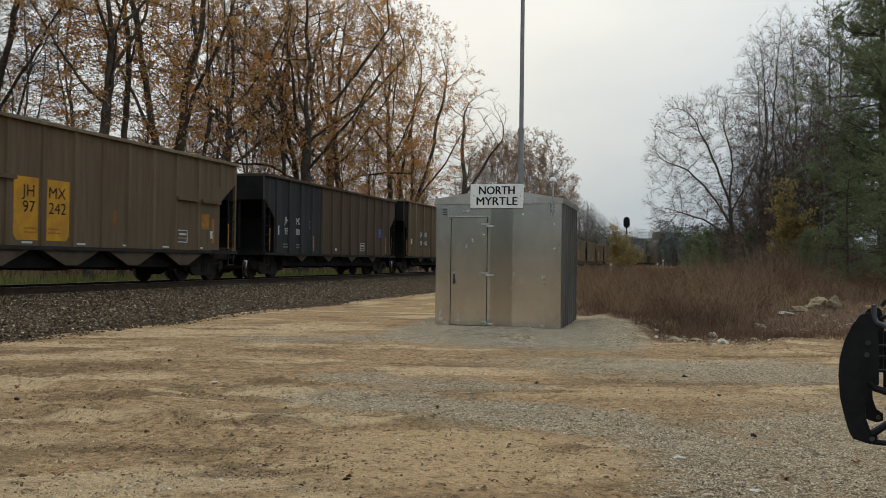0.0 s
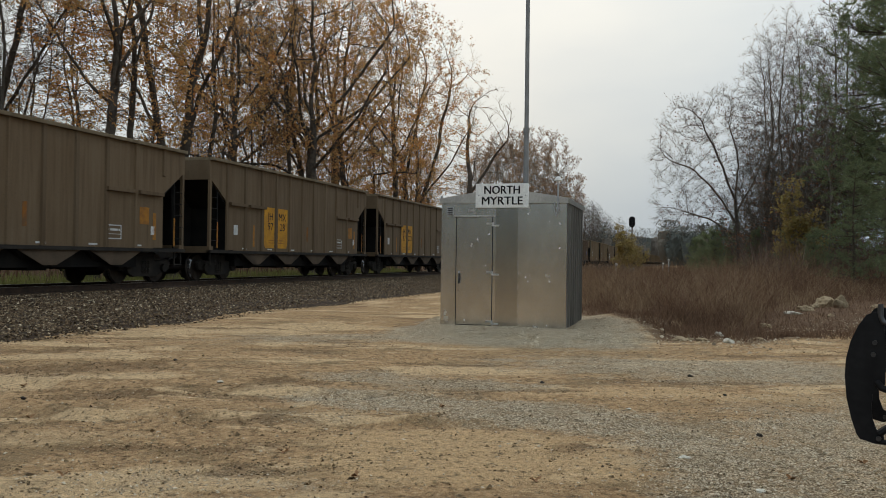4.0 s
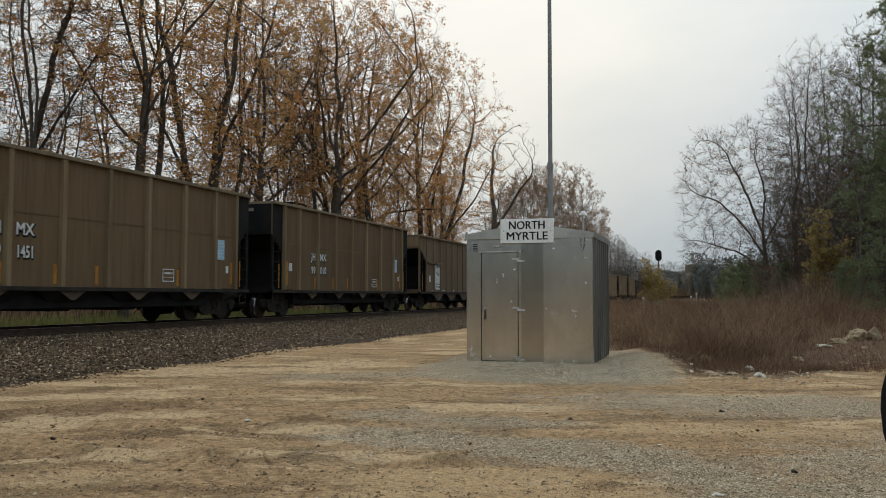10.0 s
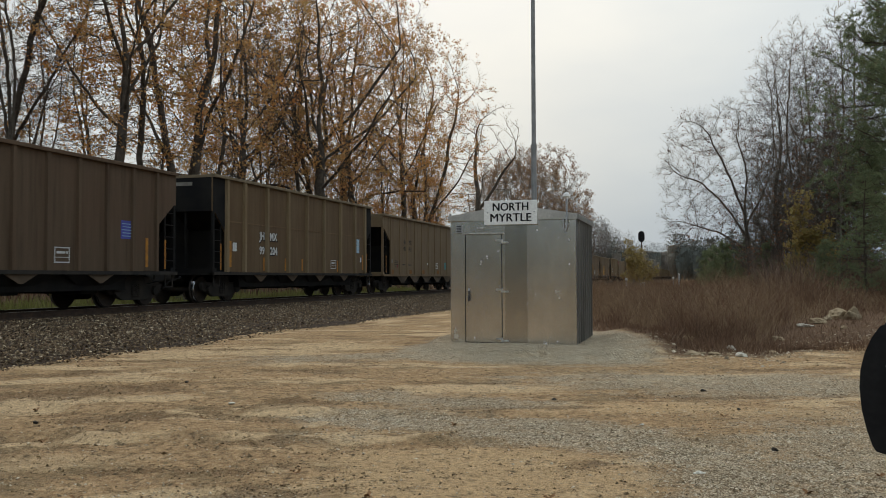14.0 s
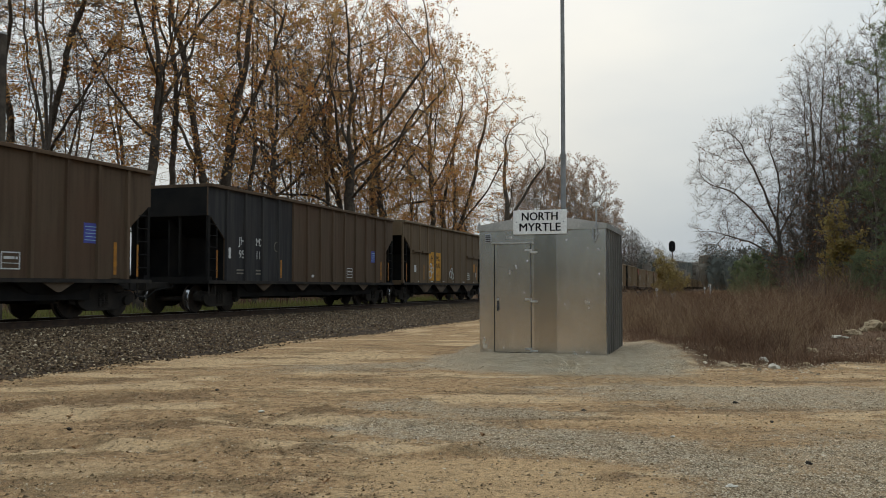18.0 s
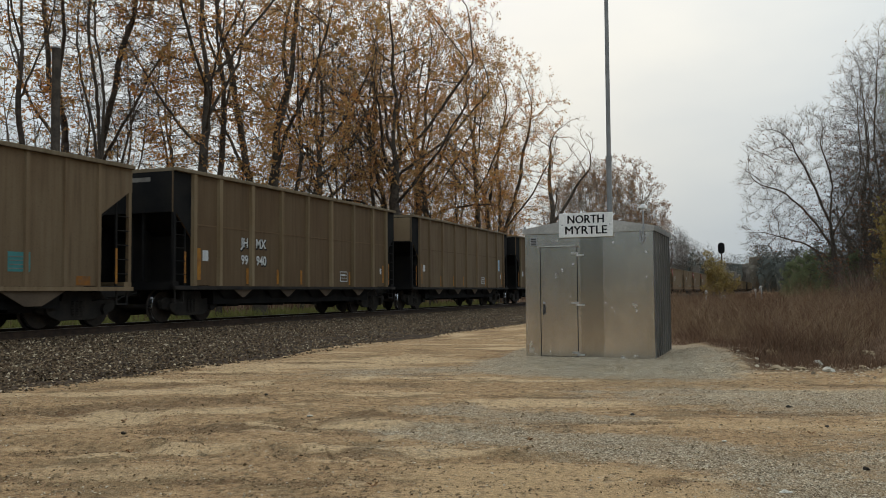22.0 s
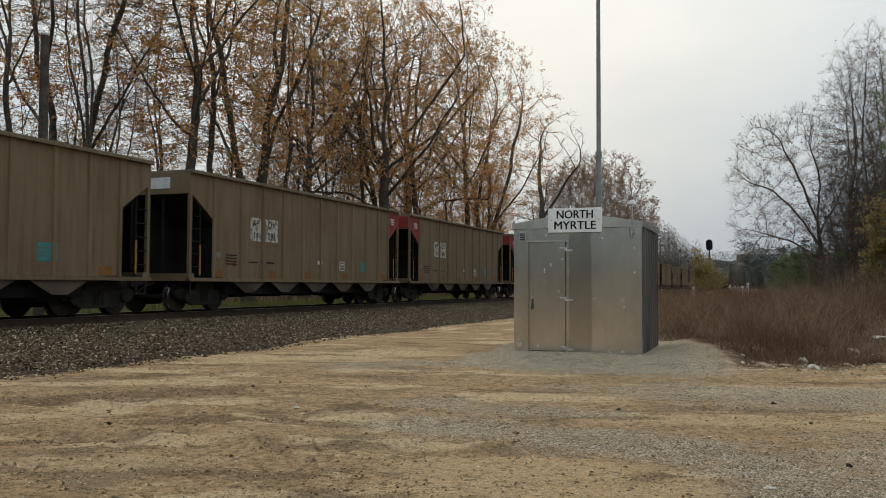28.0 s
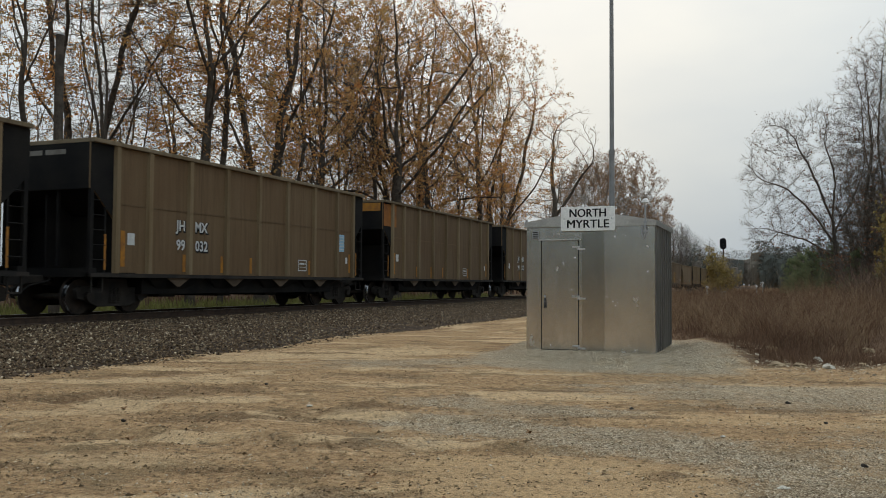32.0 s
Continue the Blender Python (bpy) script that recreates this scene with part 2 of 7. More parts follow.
TREAD = material("polished tread steel", (0.45, 0.45, 0.46), rough=0.25, metal=1.0, scale=8.0, bump=0.02)
RED_CAR = material("red car paint", (0.30, 0.035, 0.03), (0.2, 0.03, 0.03), rough=0.6, scale=2.0)
ORANGE_CAR = material("orange car paint", (0.32, 0.12, 0.03), (0.2, 0.08, 0.03), rough=0.7, scale=2.0)
MAROON = material("maroon paint", (0.085, 0.028, 0.04), (0.07, 0.03, 0.035), rough=0.7, scale=2.0)
YELLOW = material("yellow panel paint", (0.62, 0.29, 0.028), (0.46, 0.21, 0.035), rough=0.6, scale=3.0)
AMBER = material("faded amber stripe", (0.42, 0.175, 0.03), (0.27, 0.115, 0.035), rough=0.6, scale=6.0)
WHITE = material("white paint", (0.62, 0.62, 0.6), (0.48, 0.48, 0.46), rough=0.6, scale=5.0, bump=0.03)
GHOST = material("worn pale paint", (0.22, 0.2, 0.17), (0.15, 0.13, 0.11), rough=0.7, scale=4.0)
LETTER_BLACK = plain("black lettering", (0.014, 0.014, 0.014))
PALE_BLUE = plain("pale blue decal", (0.3, 0.5, 0.62))
TEAL = plain("teal decal", (0.05, 0.22, 0.21))
VIOLET = plain("blue violet decal", (0.08, 0.09, 0.33))
DIRT_ORANGE = material("rust orange stain", (0.26, 0.1, 0.025), (0.17, 0.09, 0.045), rough=0.85, scale=6.0, spread=(0.4, 0.6))
BALLAST_BED = material("ballast bed", (0.085, 0.056, 0.038), (0.034, 0.023, 0.016), rough=0.95, scale=5.0, fine=22.0, bump=0.9, bump_distance=0.06)
STONES = island_material("ballast stone", [(0.026, 0.017, 0.01), (0.096, 0.06, 0.036), (0.21, 0.142, 0.088), (0.05, 0.031, 0.019), (0.13, 0.079, 0.045), (0.28, 0.2, 0.125), (0.044, 0.028, 0.017), (0.58, 0.46, 0.32)])
GRAVEL = island_material("pale gravel", [(0.34, 0.26, 0.175), (0.58, 0.48, 0.35), (0.7, 0.58, 0.43), (0.22, 0.155, 0.1), (0.5, 0.37, 0.24), (0.12, 0.088, 0.062)])
RAIL_SIDE = material("rusty rail steel", (0.05, 0.034, 0.026), (0.08, 0.05, 0.035), rough=0.7, scale=6.0)
RAIL_TOP = material("worn rail head", (0.32, 0.31, 0.3), rough=0.3, metal=1.0, scale=8.0, bump=0.02)
TIE = material("creosoted tie wood", (0.05, 0.042, 0.036), (0.085, 0.073, 0.06), rough=0.9, scale=5.0, fine=30.0, vary=0.25)
BARK = material("grey brown bark", (0.066, 0.052, 0.041), (0.115, 0.092, 0.072), rough=0.95, scale=3.0, fine=18.0, bump=0.6, bump_distance=0.05)
BARE_BARK = material("grey twig bark", (0.13, 0.108, 0.088), (0.085, 0.07, 0.058), rough=0.95, scale=3.0, fine=18.0, bump=0.4, bump_distance=0.04)
PALE_BARK = material("pale grey bark", (0.22, 0.19, 0.16), (0.13, 0.108, 0.088), rough=0.95, scale=3.0, fine=18.0, bump=0.5, bump_distance=0.05)
OAK_LEAF = island_material("autumn oak leaf", [(0.46, 0.225, 0.085), (0.55, 0.29, 0.108), (0.36, 0.187, 0.08), (0.57, 0.34, 0.14), (0.42, 0.245, 0.1), (0.5, 0.205, 0.084)], through=0.75, boughs=[((0.56, 0.215, 0.065), 0.51, 0.63), ((0.38, 0.26, 0.11), 0.5, 0.64)])
PINK_LEAF = island_material("pale russet leaf", [(0.34, 0.19, 0.11), (0.4, 0.235, 0.14), (0.28, 0.155, 0.09), (0.32, 0.21, 0.13)], through=0.5)
RED_LEAF = island_material("russet leaf", [(0.22, 0.1, 0.06), (0.3, 0.15, 0.085), (0.17, 0.09, 0.06), (0.26, 0.11, 0.06)], through=0.35)
YELLOW_LEAF = island_material("yellow leaf", [(0.36, 0.27, 0.1), (0.3, 0.23, 0.09), (0.33, 0.22, 0.085), (0.27, 0.23, 0.09)], through=0.35)
NEEDLE = island_material("pine needles", [(0.11, 0.155, 0.085), (0.165, 0.21, 0.11), (0.205, 0.235, 0.115), (0.135, 0.172, 0.112), (0.21, 0.195, 0.105)], through=0.4)
WEED = island_material("dead weed", [(0.135, 0.072, 0.044), (0.17, 0.1, 0.06), (0.22, 0.142, 0.092), (0.095, 0.056, 0.04), (0.15, 0.077, 0.048)], through=0.25)
GREEN_WEED = island_material("yellow green grass", [(0.17, 0.19, 0.055), (0.25, 0.25, 0.08), (0.13, 0.14, 0.045), (0.24, 0.2, 0.085)], through=0.25)
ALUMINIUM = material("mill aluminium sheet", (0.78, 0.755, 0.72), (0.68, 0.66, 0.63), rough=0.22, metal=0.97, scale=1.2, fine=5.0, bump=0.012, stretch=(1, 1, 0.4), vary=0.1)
# the sheet beside the door: a darker reflection put into the base colour
DARK_SHEEN_ALUMINIUM = material("aluminium sheet with darker reflection", (0.6, 0.585, 0.56), (0.52, 0.507, 0.485), rough=0.2, metal=0.97, scale=1.2, fine=5.0, bump=0.012, stretch=(1, 1, 0.4))
for sheet in (ALUMINIUM, DARK_SHEEN_ALUMINIUM):
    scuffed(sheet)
ALUMINIUM_TRIM = material("aluminium trim", (0.58, 0.555, 0.515), (0.47, 0.452, 0.42), rough=0.36, metal=0.95, scale=3.0, bump=0.02)
SIGN_WHITE = material("white sign enamel", (0.82, 0.82, 0.8), (0.76, 0.76, 0.73), rough=0.5, scale=5.0, bump=0.02)
GALVANISED = material("galvanised steel", (0.42, 0.43, 0.44), (0.32, 0.33, 0.34), rough=0.5, metal=0.5, scale=5.0)
WORN_WHITE = material("worn white patch", (0.5, 0.47, 0.41), (0.24, 0.19, 0.14), rough=0.7, scale=7.0, spread=(0.45, 0.6))
GUARD_BLACK = material("black powder coat", (0.01, 0.01, 0.011), (0.016, 0.016, 0.017), rough=0.6, scale=8.0, bump=0.05)
GUARD_GREY = material("worn grey tube", (0.09, 0.09, 0.095), (0.05, 0.05, 0.052), rough=0.4, metal=0.5, scale=8.0)
ROCK = material("pale boulder", (0.36, 0.27, 0.17), (0.22, 0.16, 0.1), rough=0.9, scale=4.0, fine=20.0, bump=0.5, bump_distance=0.04, vary=0.3)
MUD_CLOD = island_material("dirt clod", [(0.28, 0.18, 0.095), (0.16, 0.1, 0.056), (0.42, 0.29, 0.16), (0.1, 0.066, 0.04), (0.2, 0.13, 0.07)])
DROPPED_LEAF = plain("fallen brown leaf", (0.3, 0.15, 0.07))
OLIVE = plain("olive drab paint", (0.2, 0.19, 0.14))
# side walls: their darker reflection is put into the base colour
SHADED_ALUMINIUM = material("shaded side aluminium sheet", (0.3, 0.288, 0.27), (0.21, 0.2, 0.188), rough=0.4, metal=0.9, scale=1.0, fine=6.0, bump=0.02, stretch=(1, 1, 0.3))
WORN_ZINC = material("worn zinc fittings", (0.66, 0.65, 0.62), (0.42, 0.41, 0.39), rough=0.4, metal=0.8, scale=12.0)

# ---- mesh tools ----
class Shape:
    """Collects corners and faces, then makes one mesh of them."""

    def __init__(self):
        self.v, self.f = [], []

    def add(self, vs, fs):
        k = len(self.v)
        self.v.extend(vs)
        self.f.extend([tuple(i + k for i in f) for f in fs])
        return self

    def box(self, x0, x1, y0, y1, z0, z1):
        return self.add([(x0, y0, z0), (x1, y0, z0), (x1, y1, z0), (x0, y1, z0), (x0, y0, z1), (x1, y0, z1), (x1, y1, z1), (x0, y1, z1)],
                        [(0, 3, 2, 1), (4, 5, 6, 7), (0, 1, 5, 4), (1, 2, 6, 5), (2, 3, 7, 6), (3, 0, 4, 7)])

    def prism(self, outline, x0, x1):
        """outline in (y, z), pulled from x0 to x1."""
        n = len(outline)
        return self.add([(x0, y, z) for y, z in outline] + [(x1, y, z) for y, z in outline],
                        [tuple(range(n))[::-1], tuple(range(n, 2 * n))] + [(i, (i + 1) % n, n + (i + 1) % n, n + i) for i in range(n)])

    def tube(self, points, radius, sides=8, caps=True):
        """A round bar along the points; radius one number or one a point."""
        radii = radius if isinstance(radius, (list, tuple)) else [radius] * len(points)
        pts = [Vector(p) for p in points]
        rings = []
        side = None
        for i, p in enumerate(pts):
            d = (pts[min(i + 1, len(pts) - 1)] - pts[max(i - 1, 0)]).normalized()
            if side is None:
                side = d.orthogonal().normalized()
            side = (side - d * side.dot(d)).normalized()
            up = d.cross(side)
            rings.append([tuple(p + (side * math.cos(a) + up * math.sin(a)) * radii[i]) for a in (2 * math.pi * j / sides for j in range(sides))])
        vs = [v for r in rings for v in r]
        fs = [(i * sides + j, i * sides + (j + 1) % sides, (i + 1) * sides + (j + 1) % sides, (i + 1) * sides + j) for i in range(len(pts) - 1) for j in range(sides)]
        if caps:
            fs += [tuple(range(sides))[::-1], tuple(range((len(pts) - 1) * sides, len(pts) * sides))]
        return self.add(vs, fs)

    def disc(self, centre, axis, radius, thick, sides=20):
        c, a = Vector(centre), Vector(axis).normalized() * thick / 2
        return self.tube([c - a, c + a], radius, sides)

    def mesh(self, name, mat, smooth=False, bevel=0.0):
        me = bpy.data.meshes.new(name)
        me.from_pydata(self.v, [], self.f)
        if bevel:
            bm = bmesh.new()
            bm.from_mesh(me)
            bmesh.ops.bevel(bm, geom=bm.edges[:], offset=bevel, segments=2, affect="EDGES", profile=0.5)
            bm.to_mesh(me)
            bm.free()
        if smooth:
            me.polygons.foreach_set("use_smooth", [True] * len(me.polygons))
            me.set_sharp_from_angle(angle=radians(40))
        me.materials.append(mat)
        return me


def part(name, shape, mat, parent, label="", at=None, smooth=False, bevel=0.0, kind=""):
    ob = new(name, shape if isinstance(shape, bpy.types.Mesh) else shape.mesh(name, mat, smooth, bevel))
    ob.parent = parent
    if at is not None:
        ob.matrix_basis = at
    return tagged(ob, label, kind=kind)


def thing(name, label, category, at=None, group="", kind=""):
    ob = new(name)
    ob.empty_display_size = 0.2
    if at is not None:
        ob.matrix_basis = at
    return tagged(ob, label, category, group, kind)


def solid(name, shape, mat, label, category, at=None, group="", kind="", smooth=False, bevel=0.0):
    ob = new(name, shape if isinstance(shape, bpy.types.Mesh) else shape.mesh(name, mat, smooth, bevel))
    if at is not None:
        ob.matrix_basis = at
    return tagged(ob, label, category, group, kind)


text_cache = {}


def lettering(name, words, height, mat, parent, at, wide=1.0, bold=0.0, label=""):
    """Flat letters in the built-in font; the letters stand in the xy plane of their pose."""
    key = (words, height, mat.name, wide, bold)
    if key not in text_cache:
        cu = bpy.data.curves.new("letters", "FONT")
        cu.body, cu.size, cu.align_x, cu.align_y = words, height / 0.73, "CENTER", "BOTTOM_BASELINE"
        cu.extrude, cu.offset, cu.resolution_u = 0.002, bold, 3
        ob = bpy.data.objects.new("letters", cu)
        scene.collection.objects.link(ob)
        bpy.context.view_layer.update()
        me = bpy.data.meshes.new_from_object(ob.evaluated_get(bpy.context.evaluated_depsgraph_get()))
        bpy.data.objects.remove(ob)
        me.transform(Matrix.Diagonal((wide, 1, 1, 1)))
        me.materials.clear()
        me.materials.append(mat)
        text_cache[key] = me
    return part(name, text_cache[key], mat, parent, label, at)

# ---- ground ----
TRACK_X, RAIL_Z = -16.91, 0.48
SHED_X, SHED_Y, SHED_Z = -3.25, 15.35, -0.01


def smooth(a, b, v):
    t = min(1.0, max(0.0, (v - a) / (b - a)))
    return t * t * (3 - 2 * t)


def streak(x, y, along, across, layer):
    """Noise drawn out along the way that wheels cross the yard."""
    u, v = 0.94 * x + 0.34 * y, -0.34 * x + 0.94 * y
    return noise.noise((u * along, v * across, layer))


def blob(x, y, cx, cy, ru, rv, w, turn=20.0):
    """A soft oval patch round (cx, cy), ragged by w."""
    c, d = math.cos(radians(turn)), math.sin(radians(turn))
    u, v = c * (x - cx) + d * (y - cy), -d * (x - cx) + c * (y - cy)
    return smooth(1.45, 0.45, math.hypot(u / ru, v / rv) + 0.8 * w)


def ground_z(x, y):
    n = noise.noise((x * 0.35, y * 0.35, 0)) * 0.035 + noise.noise((x * 1.4, y * 1.4, 3)) * 0.016
    n += noise.noise((x * 4.5, y * 3.6, 7)) * 0.009
    if -12 < x < 4 and 3 < y < 16:
        # churned lumps, and two tyre tracks that swing across the yard
        lump = noise.noise((x * 9.0, y * 8.0, 17)) * 0.02 + noise.noise((x * 17.0, y * 15.0, 27)) * 0.009
        n += lump * smooth(-0.1, 0.45, noise.noise((x * 0.6 + 9, y * 0.9, 31)) + 0.25)
        # low broken ridges where wheels have churned the dirt
        churn = 0.8 * smooth(-9.5, -7.5, x) * smooth(-2.2, -3.4, x) * smooth(4.6, 5.4, y) * smooth(10.5, 8.5, y)
        clod = blob(x, y, -7.3, 7.8, 2.2, 0.5, 0.0, 52)
        if clod > 0:
            n += clod * (0.08 * max(0.0, noise.noise((x * 5.0, y * 5.0, 77))) + 0.06 * max(0.0, noise.noise((x * 9.0, y * 9.0, 78))))
        if churn > 0:
            crest = max(0.0, 1 - 5 * abs(noise.noise((x * 0.8, y * 2.1 + 0.35 * x, 51)))) * smooth(-0.25, 0.25, noise.noise((x * 1.3, y * 1.3, 61)))
            n += 0.045 * crest * churn * (0.7 + 0.8 * noise.noise((x * 6, y * 6, 3)))
        for off in (0.0, 1.5):
            d = y - (6.1 + off + 0.22 * (x + 3.4) + 0.035 * (x + 3.4) ** 2)
            n -= 0.042 * math.exp(-(d / 0.14) ** 2) * smooth(-9.5, -7.0, x) * smooth(-0.5, -2.2, x)
            n += 0.03 * math.exp(-((d - 0.26) / 0.1) ** 2) * smooth(-9.5, -7.0, x) * smooth(-0.5, -2.2, x) * (0.7 + 1.4 * noise.noise((x * 3, y * 3, 2)))
        for mx, my, mr, mh in ((-3.35, 5.98, 0.3, 0.05), (-3.9, 6.1, 0.35, 0.035), (-3.0, 6.2, 0.2, 0.03), (-4.1, 8.3, 0.4, 0.045), (-6.8, 15.6, 0.5, 0.07), (-4.9, 7.2, 0.4, 0.04), (-5.6, 6.4, 0.3, 0.03)):
            r2 = ((x - mx) / mr) ** 2 + ((y - my) / (mr * 0.8)) ** 2
            if r2 < 6:
                n += mh * math.exp(-r2) * (1 + 1.3 * noise.noise((x * 7, y * 7, 9)))
    near = smooth(60, 20, math.hypot(x, y))
    z = n * near
    pad = smooth(1.03, 0.9, (abs((x + 2.75) / 2.35) ** 3 + abs((y - 16.6) / 2.7) ** 3) ** 0.333 + 0.12 * noise.noise((x * 0.9, y * 0.9, 12)))
    z += 0.11 * pad + 0.1 * pad * smooth(-2.1, -1.5, x) * smooth(15.3, 17.0, y)
    # low bank with weeds to the east, ditch and bank beyond the track
    z += 0.35 * smooth(17.0, 24.0, y) * smooth(-1.5, 4.0, x)
    z -= 0.25 * smooth(-20.0, -21.5, x) * smooth(-26.0, -23.0, x)
    z += 0.9 * smooth(-24.0, -34.0, x)
    return z


BAND = [(-3.0, 7.6), (-2.3, 7.5), (-1.1, 7.3), (-0.2, 6.8), (0.2, 5.9), (0.5, 4.6)]


def band_distance(x, y):
    best = 9.0
    for (x0, y0), (x1, y1) in zip(BAND, BAND[1:]):
        t = max(0.0, min(1.0, ((x - x0) * (x1 - x0) + (y - y0) * (y1 - y0)) / ((x1 - x0) ** 2 + (y1 - y0) ** 2)))
        best = min(best, math.hypot(x - x0 - t * (x1 - x0), y - y0 - t * (y1 - y0)))
    return best


def gravel_at(x, y):
    """Where pale gravel lies on the dirt: 1 gravel, 0 bare dirt."""
    w = streak(x, y, 0.35, 1.3, 11) * 0.6 + streak(x, y, 1.1, 3.0, 5) * 0.35 + 0.3 * noise.noise((x * 3.1, y * 3.1, 8))
    pad = smooth(1.15, 0.8, (abs((x + 2.9) / 2.5) ** 3 + abs((y - 16.0) / 3.3) ** 3) ** 0.333 + 0.3 * w)
    west = 0.7 * blob(x, y, -5.6, 13.0, 1.9, 0.9, w, 30)
    broad = 0.85 * blob(x, y, 0.5, 11.2, 2.6, 1.25, w, 8)
    spot = 0.7 * blob(x, y, -3.35, 8.8, 0.7, 0.5, w)
    middle = 0.75 * blob(x, y, -2.35, 8.7, 1.3, 0.42, w, 14)
    band = 0.85 * smooth(0.95, 0.25, band_distance(x, y) + 0.45 * w)
    east = 0.78 * smooth(-0.4, 0.9, x + 0.8 * w) * smooth(9.2, 7.9, y + w)
    rest = 0.3 * smooth(-0.1, 0.4, w) * smooth(-5.5, -3.0, x) + 0.22 * smooth(0.6, 1.6, x) * smooth(14.5, 12.0, y)
    bare = 1 - 0.85 * blob(x, y, -1.5, 5.6, 1.2, 0.85, 0.6 * w, 10)
    return min(1.0, max(pad, west, broad, spot, middle, band, east, rest)) * bare


def brush_edge(x):
    """Where the dead weeds begin, east of the shed."""
    return 14.9 + 0.5 * noise.noise((x * 0.7, 0, 4)) + 0.4 * noise.noise((x * 2.6, 0, 4)) + 2.9 * max(0, -0.4 - x) + 1.6 * max(0, x - 1.0)


def ground_mask(x, y):
    """Gravel, warm bare dirt, pale sand and dark mud at a spot of the yard."""
    w = streak(x, y, 0.5, 1.6, 2) * 0.6 + 0.3 * noise.noise((x * 2.5, y * 2.5, 9))
    red = max(blob(x, y, -1.5, 5.6, 1.3, 0.95, 0.6 * w, 10), 0.8 * blob(x, y, -0.2, 8.9, 2.0, 0.45, w, 4), 0.6 * blob(x, y, -4.3, 6.3, 0.6, 0.3, w, 35))
    sand = max(blob(x, y, -2.6, 9.9, 1.3, 0.28, w, 14), blob(x, y, -3.15, 7.45, 0.6, 0.13, w, 75), 0.8 * blob(x, y, -6.9, 6.6, 1.2, 0.3, w, 45), 0.9 * blob(x, y, -7.5, 14.2, 2.6, 1.2, w, 40), 0.7 * blob(x, y, -4.6, 5.0, 1.0, 0.3, w, 30))
    sand = max(sand, smooth(0.12, 0.42, streak(x, y, 0.4, 1.2, 21) + 0.5 * streak(x, y, 1.5, 3.2, 4)))
    mud = max(blob(x, y, -7.3, 7.8, 2.3, 0.5, w, 52), 0.7 * blob(x, y, -2.7, 11.1, 0.8, 0.2, w, 8), 0.8 * blob(x, y, -3.4, 6.15, 0.45, 0.22, w, 25), 0.7 * blob(x, y, -4.4, 7.6, 1.0, 0.25, w, 30))
    mud = max(mud, smooth(0.18, 0.48, streak(x, y, 0.55, 1.9, 31) + 0.4 * streak(x, y, 2.0, 4.6, 14)))
    litter = smooth(-0.8, 0.6, y - brush_edge(x)) * smooth(-2.6, -1.6, x + 0.12 * (y - 16))
    gravel = gravel_at(x, y) * (1 - litter)
    return gravel, red * (1 - litter), sand * (1 - litter), min(mud, 1.0) * (1 - litter) * 0.9 + 1.8 * litter


def axis(near, steps):
    out, v = [], near[0]
    while v < near[1] - 1e-6:
        out.append(v)
        v += near[2]
    d, v = near[2], near[1]
    for _ in range(steps):
        out.append(v)
        d *= 1.35
        v += d
    d, v = near[2], near[0]
    for _ in range(steps):
        d *= 1.35
        v -= d
        out.insert(0, v)
    return out


xs, ys = axis((-12.0, 8.0, 0.085), 32), axis((2.6, 20.0, 0.085), 32)
verts, masks = [], []
for y in ys:
    for x in xs:
        verts.append((x, y, ground_z(x, y)))
        # beyond the track a darker soil stands in for the shade of the trees
        masks.append(ground_mask(x, y) if -14 < x < 40 and -4 < y < 70 else (0, 0, 0, 1.8 if x < -19 else 0.9))
nx = len(xs)
faces = [(j * nx + i, j * nx + i + 1, (j + 1) * nx + i + 1, (j + 1) * nx + i) for j in range(len(ys) - 1) for i in range(nx - 1)]
gm = bpy.data.meshes.new("ground")
gm.from_pydata(verts, [], faces)
gm.polygons.foreach_set("use_smooth", [True] * len(gm.polygons))
soil = gm.attributes.new("soil", "FLOAT_COLOR", "POINT")
soil.data.foreach_set("color", np.array(masks, dtype=np.float32).ravel())


